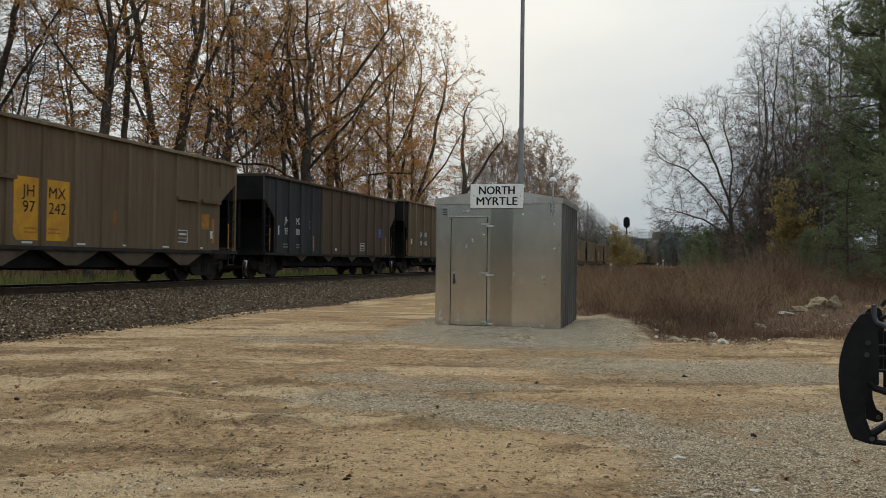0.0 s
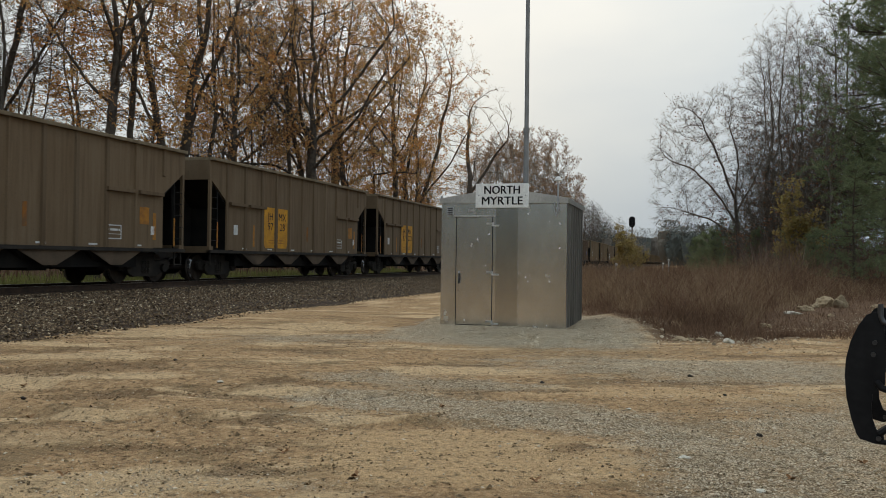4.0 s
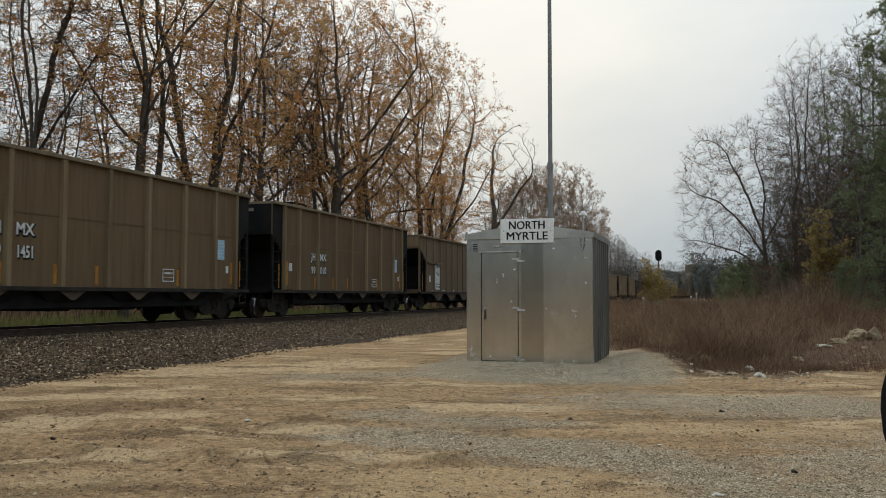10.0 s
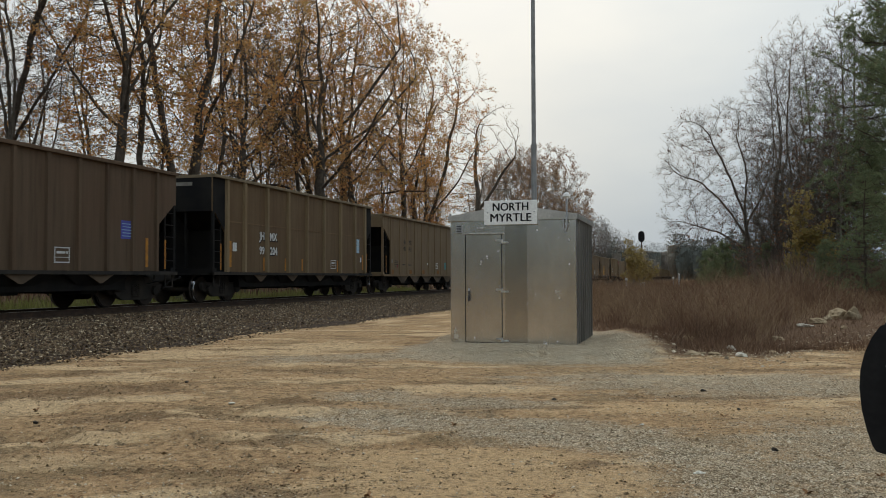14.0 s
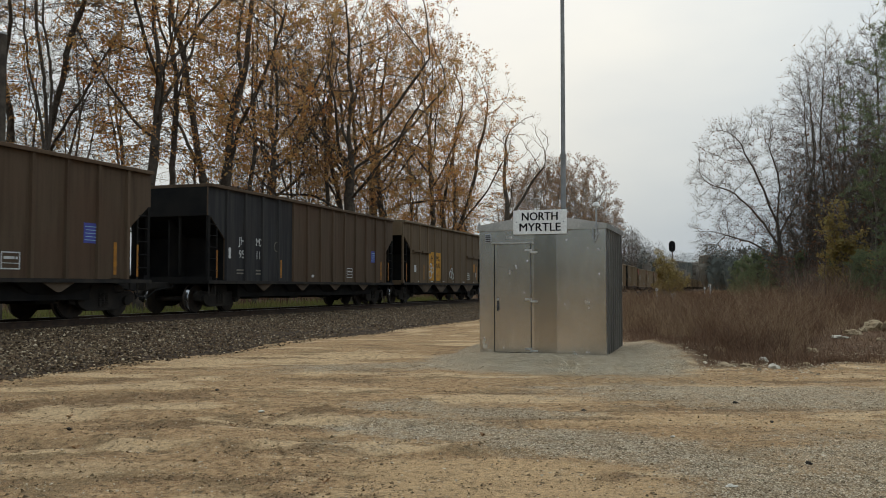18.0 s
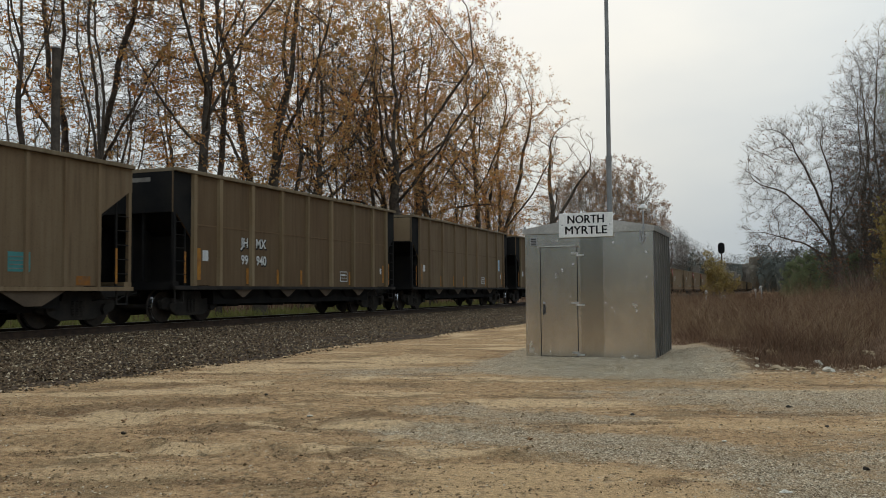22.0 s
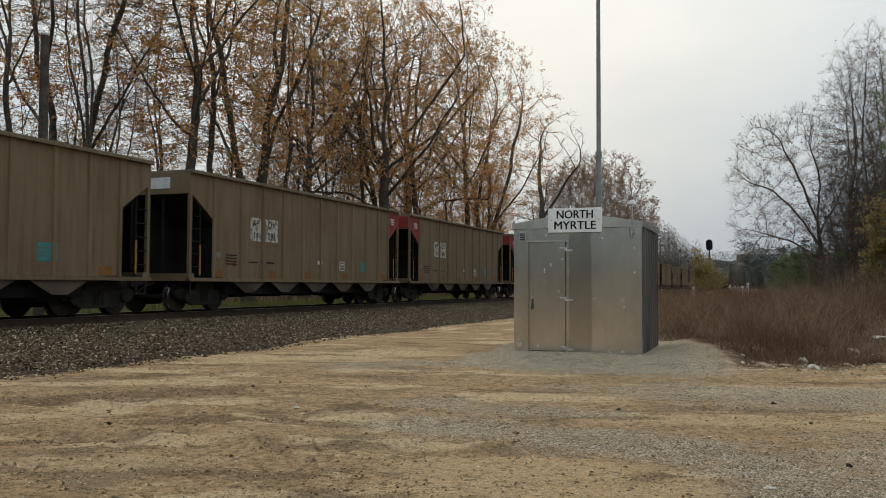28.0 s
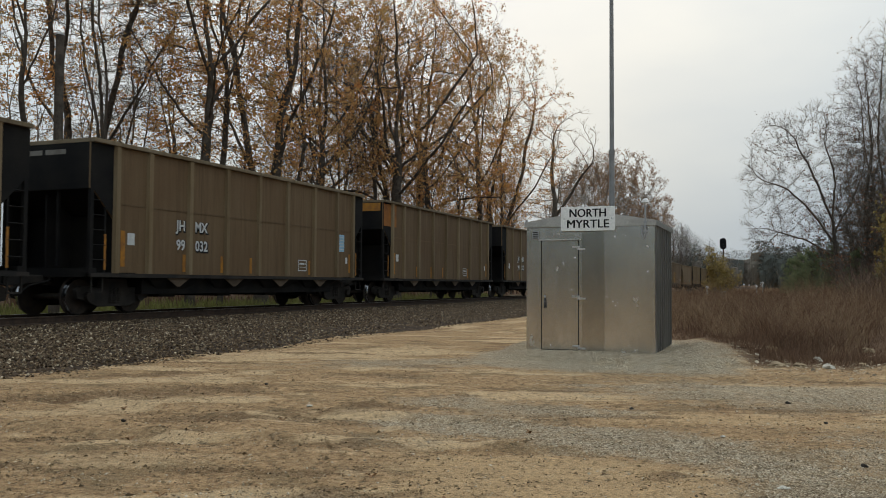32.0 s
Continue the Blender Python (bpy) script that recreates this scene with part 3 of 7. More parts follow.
def dirt_material():
    m = bpy.data.materials.new("packed dirt and gravel")
    m.use_nodes = True
    n, l = m.node_tree.nodes, m.node_tree.links
    b = n["Principled BSDF"]
    b.inputs["Roughness"].default_value = 0.95
    b.inputs["Specular IOR Level"].default_value = 0.05
    co, at, sep = n.new("ShaderNodeTexCoord"), n.new("ShaderNodeAttribute"), n.new("ShaderNodeSeparateColor")
    at.attribute_name = "soil"
    l.new(at.outputs["Color"], sep.inputs["Color"])

    def tex(scale, detail, rough=0.55):
        t = n.new("ShaderNodeTexNoise")
        t.inputs["Scale"].default_value, t.inputs["Detail"].default_value, t.inputs["Roughness"].default_value = scale, detail, rough
        l.new(co.outputs["Object"], t.inputs["Vector"])
        return t.outputs["Fac"]

    def mix(a, c, fac):
        x = n.new("ShaderNodeMix")
        x.data_type = "RGBA"
        l.new(fac, x.inputs["Factor"])
        for slot, value in (("A", a), ("B", c)):
            if isinstance(value, tuple):
                x.inputs[slot].default_value = (*value, 1)
            else:
                l.new(value, x.inputs[slot])
        return x.outputs["Result"]

    def rough_edge(mask, grain, low, high):
        add = n.new("ShaderNodeMath")
        add.operation = "MULTIPLY_ADD"
        l.new(grain, add.inputs[0])
        add.inputs[1].default_value = 2.0
        l.new(mask, add.inputs[2])
        r = n.new("ShaderNodeMapRange")
        r.inputs["From Min"].default_value, r.inputs["From Max"].default_value = low, high
        l.new(add.outputs["Value"], r.inputs["Value"])
        return r.outputs["Result"]

    def band(fac, low, high):
        r = n.new("ShaderNodeMapRange")
        r.inputs["From Min"].default_value, r.inputs["From Max"].default_value = low, high
        l.new(fac, r.inputs["Value"])
        return r.outputs["Result"]

    fine, mid, big = tex(70, 4, 0.7), tex(11, 8, 0.68), tex(1.3, 6)
    rut_map, rut_tex = n.new("ShaderNodeMapping"), n.new("ShaderNodeTexNoise")
    rut_map.vector_type = "TEXTURE"
    rut_map.inputs["Rotation"].default_value, rut_map.inputs["Scale"].default_value = (0, 0, radians(22)), (1.9, 0.72, 1)
    rut_tex.inputs["Scale"].default_value, rut_tex.inputs["Detail"].default_value, rut_tex.inputs["Roughness"].default_value = 2.1, 11, 0.74
    rut_tex.inputs["Distortion"].default_value = 0.4
    l.new(co.outputs["Object"], rut_map.inputs["Vector"])
    l.new(rut_map.outputs["Vector"], rut_tex.inputs["Vector"])
    rut = rut_tex.outputs["Fac"]
    mottle = tex(3.2, 10, 0.78)
    c = mix((0.505, 0.315, 0.168), (0.35, 0.207, 0.107), band(mid, 0.42, 0.58))
    c = mix(c, (0.27, 0.175, 0.094), band(big, 0.5, 0.66))
    c = mix(c, (0.61, 0.415, 0.238), rough_edge(sep.outputs["Blue"], rut, 1.4, 1.9))
    c = mix(c, (0.56, 0.362, 0.195), rough_edge(sep.outputs["Green"], mottle, 1.35, 1.75))
    c = mix(c, (0.2, 0.113, 0.06), rough_edge(at.outputs["Alpha"], mottle, 1.45, 2.1))
    c = mix(c, (0.17, 0.112, 0.064), band(rut, 0.58, 0.7))
    c = mix(c, (0.66, 0.455, 0.265), band(rut, 0.43, 0.34))
    c = mix(c, (0.15, 0.096, 0.055), band(tex(5.5, 10, 0.78), 0.58, 0.68))
    pebble = n.new("ShaderNodeTexVoronoi")
    pebble.inputs["Scale"].default_value = 75
    l.new(co.outputs["Object"], pebble.inputs["Vector"])
    stone = n.new("ShaderNodeValToRGB")
    stone.color_ramp.elements[0].color, stone.color_ramp.elements[1].color = (0.19, 0.135, 0.085, 1), (1.0, 0.84, 0.62, 1)
    l.new(pebble.outputs["Color"], stone.inputs["Fac"])
    # dark gaps between pebbles: their shade is put into the colour
    gap_shade = band(pebble.outputs["Distance"], 0.4, 0.7)
    stony = mix(stone.outputs["Color"], (0.13, 0.095, 0.06), gap_shade)
    c = mix(c, stony, rough_edge(sep.outputs["Red"], mottle, 1.2, 2.05))
    c = mix(c, (0.12, 0.085, 0.05), rough_edge(fine, mid, 1.62, 1.85))
    speck = tex(150, 2, 0.5)
    c = mix(c, (0.09, 0.06, 0.035), band(speck, 0.58, 0.7))
    c = mix(c, (0.6, 0.48, 0.32), band(speck, 0.4, 0.3))
    # soil grain, with clods' small shadows and highlights put into its brightness
    grit_shade, grit_shade_span = n.new("ShaderNodeHueSaturation"), n.new("ShaderNodeMapRange")
    grit_shade_span.inputs["From Min"].default_value, grit_shade_span.inputs["From Max"].default_value = 0.32, 0.68
    grit_shade_span.inputs["To Min"].default_value, grit_shade_span.inputs["To Max"].default_value = 0.55, 1.45
    l.new(tex(24, 9, 0.85), grit_shade_span.inputs["Value"])
    l.new(grit_shade_span.outputs["Result"], grit_shade.inputs["Value"])
    c = mix(c, (0.135, 0.083, 0.055), rough_edge(at.outputs["Alpha"], mottle, 2.1, 2.9))
    l.new(c, grit_shade.inputs["Color"])
    c = grit_shade.outputs["Color"]
    l.new(c, b.inputs["Base Color"])
    bp, bp2 = n.new("ShaderNodeBump"), n.new("ShaderNodeBump")
    bp.inputs["Strength"].default_value, bp.inputs["Distance"].default_value = 1.0, 0.07
    bp2.inputs["Strength"].default_value, bp2.inputs["Distance"].default_value = 0.8, 0.016
    l.new(rut, bp.inputs["Height"])
    l.new(fine, bp2.inputs["Height"])
    l.new(bp.outputs["Normal"], bp2.inputs["Normal"])
    l.new(bp2.outputs["Normal"], b.inputs["Normal"])
    return m


gm.materials.append(dirt_material())
ground = tagged(new("ground", gm), "packed tan dirt yard with gravel and muddy ruts", "ground", kind="structure")


def scatter(name, places, mat, label, category, flat=0.6, corners=None, lying=False):
    """Many small stones as one object. places: (x, y, z, size)."""
    base = np.array(corners or [(1, 0, 0), (-1, 0, 0), (0, 1, 0), (0, -1, 0), (0, 0, 1), (0, 0, -1)], dtype=float)
    tri = np.array([(0, 2, 4), (2, 1, 4), (1, 3, 4), (3, 0, 4), (2, 0, 5), (1, 2, 5), (3, 1, 5), (0, 3, 5)][:4 if lying else 8])
    p = np.array(places)
    k = len(p)
    rng = np.random.default_rng(5)
    v = base[None] * rng.uniform(0.6, 1.3, (k, 6, 1)) + rng.normal(0, 0.18, (k, 6, 3))
    a, t = rng.uniform(0, 6.28, k), rng.normal(0, 0.5, k)
    v[..., 2] *= flat
    y, z = v[..., 1] * np.cos(t)[:, None] - v[..., 2] * np.sin(t)[:, None], v[..., 1] * np.sin(t)[:, None] + v[..., 2] * np.cos(t)[:, None]
    x = v[..., 0]
    v = np.stack([x * np.cos(a)[:, None] - y * np.sin(a)[:, None], x * np.sin(a)[:, None] + y * np.cos(a)[:, None], z], -1)
    v = v * p[:, None, 3:4] + p[:, None, :3]
    f = (tri[None] + 6 * np.arange(k)[:, None, None]).reshape(-1, 3)
    me = bpy.data.meshes.new(name)
    me.from_pydata(v.reshape(-1, 3).tolist(), [], f.tolist())
    me.materials.append(mat)
    return tagged(new(name, me), label, category, kind="stuff")


rng = random.Random(3)
stones = []
while len(stones) < 60000:
    y = 3.2 + 14.0 * rng.random() ** 1.5
    x = rng.uniform(-0.75, 0.75) * (y + 1.5) - 0.23 * y
    if rng.random() < 0.018 + 0.98 * gravel_at(x, y) ** 1.5 * (0.6 + 0.9 * noise.noise((x * 2.2, y * 2.2, 19))) and not (-4.4 < x < -2.1 and y > 15.35):
        s = rng.uniform(0.005, 0.012) * (1.45 if rng.random() < 0.06 else 1)
        stones.append((x, y, ground_z(x, y) + s * 0.2, s))
scatter("gravel", stones, GRAVEL, "loose pale grey gravel strewn over the dirt", "gravel", lying=True)

clods = []
while len(clods) < 24000:
    y = 3.2 + 13.0 * rng.random() ** 1.3
    x = rng.uniform(-0.8, 0.6) * (y + 1.5) - 0.23 * y
    m = ground_mask(x, y)
    if rng.random() < (0.15 + 0.85 * m[3]) * (1 - m[0]) and x > -9.6:
        s = rng.uniform(0.004, 0.012) * (1.9 if rng.random() < 0.05 else 1)
        clods.append((x, y, ground_z(x, y) + s * 0.1, s))
scatter("dirt_clods", clods, MUD_CLOD, "crumbled clods of dried mud in the ruts", "clods", flat=0.6, lying=True)

debris = []
while len(debris) < 2600:
    x = rng.uniform(-0.9, 7.0)
    y = brush_edge(x) + rng.gauss(0.5, 0.9)
    s = rng.uniform(0.008, 0.022) * (2.2 if rng.random() < 0.06 else 1)
    debris.append((x, y, ground_z(x, y) + s * 0.1, s))
scatter("stone_debris", debris, GRAVEL, "scattered pale stones at the foot of the weeds", "stones", lying=True)

# ---- ballast, ties and rails ----
PROFILE = [(-9.45, -0.06), (-9.9, 0.05), (-10.8, 0.13), (-12.4, 0.19), (-14.6, 0.25), (-15.4, 0.30), (-18.4, 0.30), (-19.4, 0.2), (-21.2, -0.3)]


def ballast_z(x):
    for (x0, z0), (x1, z1) in zip(PROFILE, PROFILE[1:]):
        if x1 <= x <= x0:
            return z0 + (z1 - z0) * (x0 - x) / (x0 - x1)
    return 0.0


ballast_ys = [-60 + 1.5 * i for i in range(120)] + [120 + 20 * i for i in range(45)]
ballast_xs = []
for (x0, z0), (x1, z1) in zip(PROFILE, PROFILE[1:]):
    k = max(1, round((x0 - x1) / 0.4))
    ballast_xs += [x0 + (x1 - x0) * i / k for i in range(k)]
ballast_xs.append(PROFILE[-1][0])
sh = Shape()
w = len(ballast_xs)
sh.v = [(x + (0.25 * noise.noise((0, y * 0.3, 1)) + 0.12 * noise.noise((0, y * 1.3, 1)) if x > -10.2 else 0), y, ballast_z(x) + 0.03 * noise.noise((x, y, 5))) for y in ballast_ys for x in ballast_xs]
sh.f = [(j * w + i, j * w + i + 1, (j + 1) * w + i + 1, (j + 1) * w + i)[::-1] for j in range(len(ballast_ys) - 1) for i in range(w - 1)]
solid("ballast_bed", sh.mesh("ballast_bed", BALLAST_BED, smooth=False), None, "wide bed of dark crushed stone under the track", "ballast", kind="structure")
stones = []
while len(stones) < 60000:
    y = 7.5 + 62 * rng.random() ** 2.0
    x = rng.uniform(-15.7, -9.35)
    if x > -9.75 and rng.random() < 0.6:
        continue
    s = rng.uniform(0.014, 0.036)
    z = ballast_z(x) if x < -9.6 else ground_z(x, y)
    stones.append((x, y, z + 0.012, s))
scatter("ballast_stones", stones, STONES, "loose brown and grey crushed stones of the ballast", "stones", flat=0.75, lying=True)


# ---- signal shed ----
def signal_shed():
    """Aluminium equipment shed. Local: x along the front, y to the back, z up from its base."""
    W, Dp, H, ridge = 2.30, 2.62, 2.42, 2.61
    hut = thing("equipment_shed", "bare aluminium signal equipment shed on a gravel pad", "shed", pose(SHED_X, SHED_Y, SHED_Z, 0, 0, 0.5))
    h = W / 2
    t = 0.04
    # front wall with a door opening; its gable is part of the wall
    d0, d1, dz0, dz1 = -0.87, -0.19, 0.13, 2.10
    sh = Shape()
    sh.box(-h, d0, 0, t, 0, H - 0.02).box(d1, h, 0, t, 0, H - 0.02).box(d0, d1, 0, t, 0, dz0).box(d0, d1, 0, t, dz1, H - 0.02)
    sh.add([(-h, 0, H - 0.02), (h, 0, H - 0.02), (0, 0, ridge - 0.03), (-h, t, H - 0.02), (h, t, H - 0.02), (0, t, ridge - 0.03)], [(0, 1, 2), (3, 5, 4), (0, 2, 5, 3), (1, 4, 5, 2)])
    part("front_wall", sh, ALUMINIUM, hut)
    # sheets lapped over the wall; the first has its darker reflection in its colour
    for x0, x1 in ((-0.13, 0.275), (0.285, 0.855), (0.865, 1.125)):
        part("wall_sheet", Shape().box(x0, x1, -0.0025, 0.0, 0.03, H - 0.09), DARK_SHEEN_ALUMINIUM if x0 < 0 else ALUMINIUM, hut)
    # vertical sheet seams
    for x in (0.28, 0.86):
        part("sheet_seam", Shape().box(x - 0.003, x + 0.003, -0.006, 0.0, 0.02, H - 0.06), ALUMINIUM, hut)
    part("corner_trim", Shape().box(h - 0.018, h + 0.004, -0.005, 0.0, 0.0, H - 0.03).box(h, h + 0.005, 0.0, 0.03, 0.0, H - 0.03), ALUMINIUM, hut)
    part("corner_trim", Shape().box(-h - 0.004, -h + 0.018, -0.005, 0.0, 0.0, H - 0.03).box(-h - 0.005, -h, 0.0, 0.03, 0.0, H - 0.03), ALUMINIUM, hut)
    # ribbed side walls, in the darkened sheet
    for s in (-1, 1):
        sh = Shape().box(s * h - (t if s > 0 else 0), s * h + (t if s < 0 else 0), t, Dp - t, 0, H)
        side = part("side_wall", sh, SHADED_ALUMINIUM, hut, "standing-seam side wall of aluminium sheet")
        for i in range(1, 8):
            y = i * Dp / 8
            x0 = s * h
            part("standing_seam", Shape().box(min(x0, x0 + s * 0.03), max(x0, x0 + s * 0.03), y - 0.012, y + 0.012, 0.02, H - 0.06), SHADED_ALUMINIUM, side)
    sh = Shape().box(-h, h, Dp - t, Dp, 0, H - 0.02)
    sh.add([(-h, Dp - t, H - 0.02), (h, Dp - t, H - 0.02), (0, Dp - t, ridge - 0.03), (-h, Dp, H - 0.02), (h, Dp, H - 0.02), (0, Dp, ridge - 0.03)], [(0, 1, 2), (3, 5, 4), (0, 2, 5, 3), (1, 4, 5, 2)])
    part("back_wall", sh, ALUMINIUM, hut)
    # shallow gabled roof with a folded front fascia
    o, f0 = 0.025, -0.03
    for s in (-1, 1):
        a, b = (s * (h + o), H), (0.0, ridge)
        sh = Shape()
        sh.add([(a[0], f0, a[1]), (a[0], Dp + 0.03, a[1]), (b[0], Dp + 0.03, b[1]), (b[0], f0, b[1]), (a[0], f0, a[1] + 0.02), (a[0], Dp + 0.03, a[1] + 0.02), (b[0], Dp + 0.03, b[1] + 0.02), (b[0], f0, b[1] + 0.02)],
               [(0, 1, 2, 3), (7, 6, 5, 4), (0, 4, 5, 1), (1, 5, 6, 2), (2, 6, 7, 3), (3, 7, 4, 0)])
        part("roof", sh, ALUMINIUM_TRIM, hut)
        sh = Shape()
        sh.add([(s * (h + o), f0 - 0.012, H - 0.075), (0, f0 - 0.012, H - 0.075), (0, f0 - 0.012, ridge + 0.02), (s * (h + o), f0 - 0.012, H + 0.02),
                (s * (h + o), f0 - 0.002, H - 0.075), (0, f0 - 0.002, H - 0.075), (0, f0 - 0.002, ridge + 0.02), (s * (h + o), f0 - 0.002, H + 0.02)],
               [(0, 1, 2, 3), (7, 6, 5, 4), (0, 4, 5, 1), (1, 5, 6, 2), (2, 6, 7, 3), (3, 7, 4, 0)])
        part("fascia", sh, ALUMINIUM_TRIM, hut)
        x0 = s * (h + o)
        part("eave_trim", Shape().box(min(x0, x0 + s * 0.012), max(x0, x0 + s * 0.012), f0, Dp + 0.03, H - 0.07, H + 0.02), ALUMINIUM_TRIM, hut)
    part("roof_lug", Shape().box(-h - 0.02, -h + 0.02, -0.03, 0.01, H + 0.015, H + 0.07), GALVANISED, hut)
    # door, set 6 mm behind its frame line
    door = part("door", Shape().box(d0 + 0.006, d1 - 0.006, -0.008, 0.03, dz0 + 0.006, dz1 - 0.006), ALUMINIUM, hut, "plain aluminium door with three hinges", bevel=0.003)
    part("door_gasket", Shape().box(d0 - 0.006, d0 + 0.006, -0.009, 0.02, dz0, dz1).box(d1 - 0.006, d1 + 0.006, -0.009, 0.02, dz0, dz1).box(d0 - 0.006, d1 + 0.006, -0.009, 0.02, dz0 - 0.007, dz0 + 0.006), LETTER_BLACK, hut)
    part("drip_rail", Shape().box(d0 - 0.05, d1 + 0.04, -0.035, -0.002, dz1 + 0.003, dz1 + 0.025), WORN_ZINC, hut)
    for z in (dz1 - 0.12, 1.09, 0.2):
        hinge = part("hinge", Shape().box(d1 - 0.11, d1 + 0.005, -0.022, -0.008, z - 0.016, z + 0.016).box(d1 - 0.005, d1 + 0.12, -0.024, -0.004, z - 0.052, z - 0.022), WORN_ZINC, hut, bevel=0.003)
        part("hinge_pin", Shape().tube([(d1, -0.022, z - 0.05), (d1, -0.022, z + 0.02)], 0.014), WORN_ZINC, hinge)
    part("handle", Shape().box(d0 + 0.055, d0 + 0.085, -0.03, -0.008, 0.92, 1.06).tube([(d0 + 0.07, -0.03, 0.99), (d0 + 0.07, -0.06, 0.99), (d0 + 0.07, -0.06, 0.88)], 0.014), GUARD_GREY, door)
    part("hasp", Shape().box(d0 + 0.05, d0 + 0.08, -0.025, -0.008, 1.07, 1.11), GALVANISED, door)
    part("door_vent", Shape().box(-0.65, -0.54, -0.02, 0.0, 2.2, 2.235), WORN_ZINC, hut)
    vent = part("vent_box", Shape().box(-h + 0.11, -h + 0.22, -0.03, 0.0, 2.13, 2.28), GALVANISED, hut, "small dark louvred vent", bevel=0.004)
    for i in range(4):
        part("louvre", Shape().box(-h + 0.12, -h + 0.21, -0.036, -0.03, 2.145 + i * 0.033, 2.16 + i * 0.033), LETTER_BLACK, vent)
    # pipe with a dome on the front corner
    mast = part("antenna_pipe", Shape().tube([(0.94, -0.05, 2.2), (0.97, -0.05, 2.12), (1.0, -0.05, 2.2), (1.0, -0.05, 2.72)], 0.016).tube([(0.94, -0.05, 2.2), (0.94, -0.05, 2.36)], 0.012), GALVANISED, hut, smooth=True)
    prof = [(0.0, 2.82), (0.035, 2.81), (0.06, 2.78), (0.07, 2.745), (0.03, 2.73), (0.02, 2.7)]
    sh = Shape().tube([(1.0, -0.05, z) for r, z in prof], [max(r, 0.004) for r, z in prof], 14)
    part("dome", sh, WHITE, mast, "white antenna dome", smooth=True)
    for z in (2.25, 2.4):
        part("pipe_clamp", Shape().box(0.97, 1.03, -0.07, -0.0, z - 0.015, z + 0.015), GALVANISED, hut)
    # name board above the door
    board = thing("name_sign", "white rectangular name board with black lettering", "sign", pose(SHED_X, SHED_Y - 0.055, SHED_Z + 0.105, 0, 0, 0.5))
    part("sign_plate", Shape().box(-0.50, 0.475, -0.012, 0.008, 2.16, 2.595), SIGN_WHITE, board, bevel=0.004)
    for words, z in (("NORTH", 2.41), ("MYRTLE", 2.215)):
        row = lettering("sign_lettering", words, 0.152, LETTER_BLACK, board, pose(-0.016, -0.014, z, 90), wide=0.92 if words == "NORTH" else 1.03)
        lettering("letter_weight", words, 0.152, LETTER_BLACK, row, pose(0.009, 0.002, 0.0015), wide=0.92 if words == "NORTH" else 1.03)
    for x in (-0.44, 0.42):
        part("bolt", Shape().disc((x, -0.014, 2.38), (0, 1, 0), 0.012, 0.01, 8), GALVANISED, board)
    # tall antenna mast behind the shed
    mast = thing("antenna_mast", "tall thin galvanised antenna mast standing behind the shed", "mast", pose(-3.385, 18.3, 0.0))
    dull = material("dull galvanising", (0.27, 0.27, 0.265), (0.2, 0.2, 0.196), rough=0.6, metal=0.3)
    part("lower_pole", Shape().tube([(0, 0, -0.1), (0, 0, 4.1)], 0.058, 14), dull, mast, smooth=True)
    part("upper_pole", Shape().tube([(0, 0, 4.1), (0, 0, 11.5)], [0.048, 0.034], 12), dull, mast, smooth=True)
    part("collar", Shape().disc((0, 0, 4.1), (0, 0, 1), 0.07, 0.1, 14), dull, mast)
    part("base_plate", Shape().box(-0.2, 0.2, -0.2, 0.2, -0.05, 0.1), GALVANISED, mast)
    return hut


signal_shed()

# ---- coal train ----
SPEED = 21.39          # metres a second, towards the camera
# far end of each body along the track at the start, from the second car on
ENDS = [27.7, 45.2, 61.2, 77.2, 93.6, 109.6, 125.6, 141.7, 157.7, 173.9, 189.9, 206.3, 223.5, 240.2, 256.2, 272.7, 288.7, 305.1, 322.5, 338.9, 355.3, 371.4, 387.5, 405.3, 423.5, 439.4, 455.6, 471.6, 488.1, 504.0, 520.2, 536.4, 552.8, 568.9, 585.1, 601.4, 617.6, 634.0, 650.0, 666.4, 682.5, 698.7, 714.8]
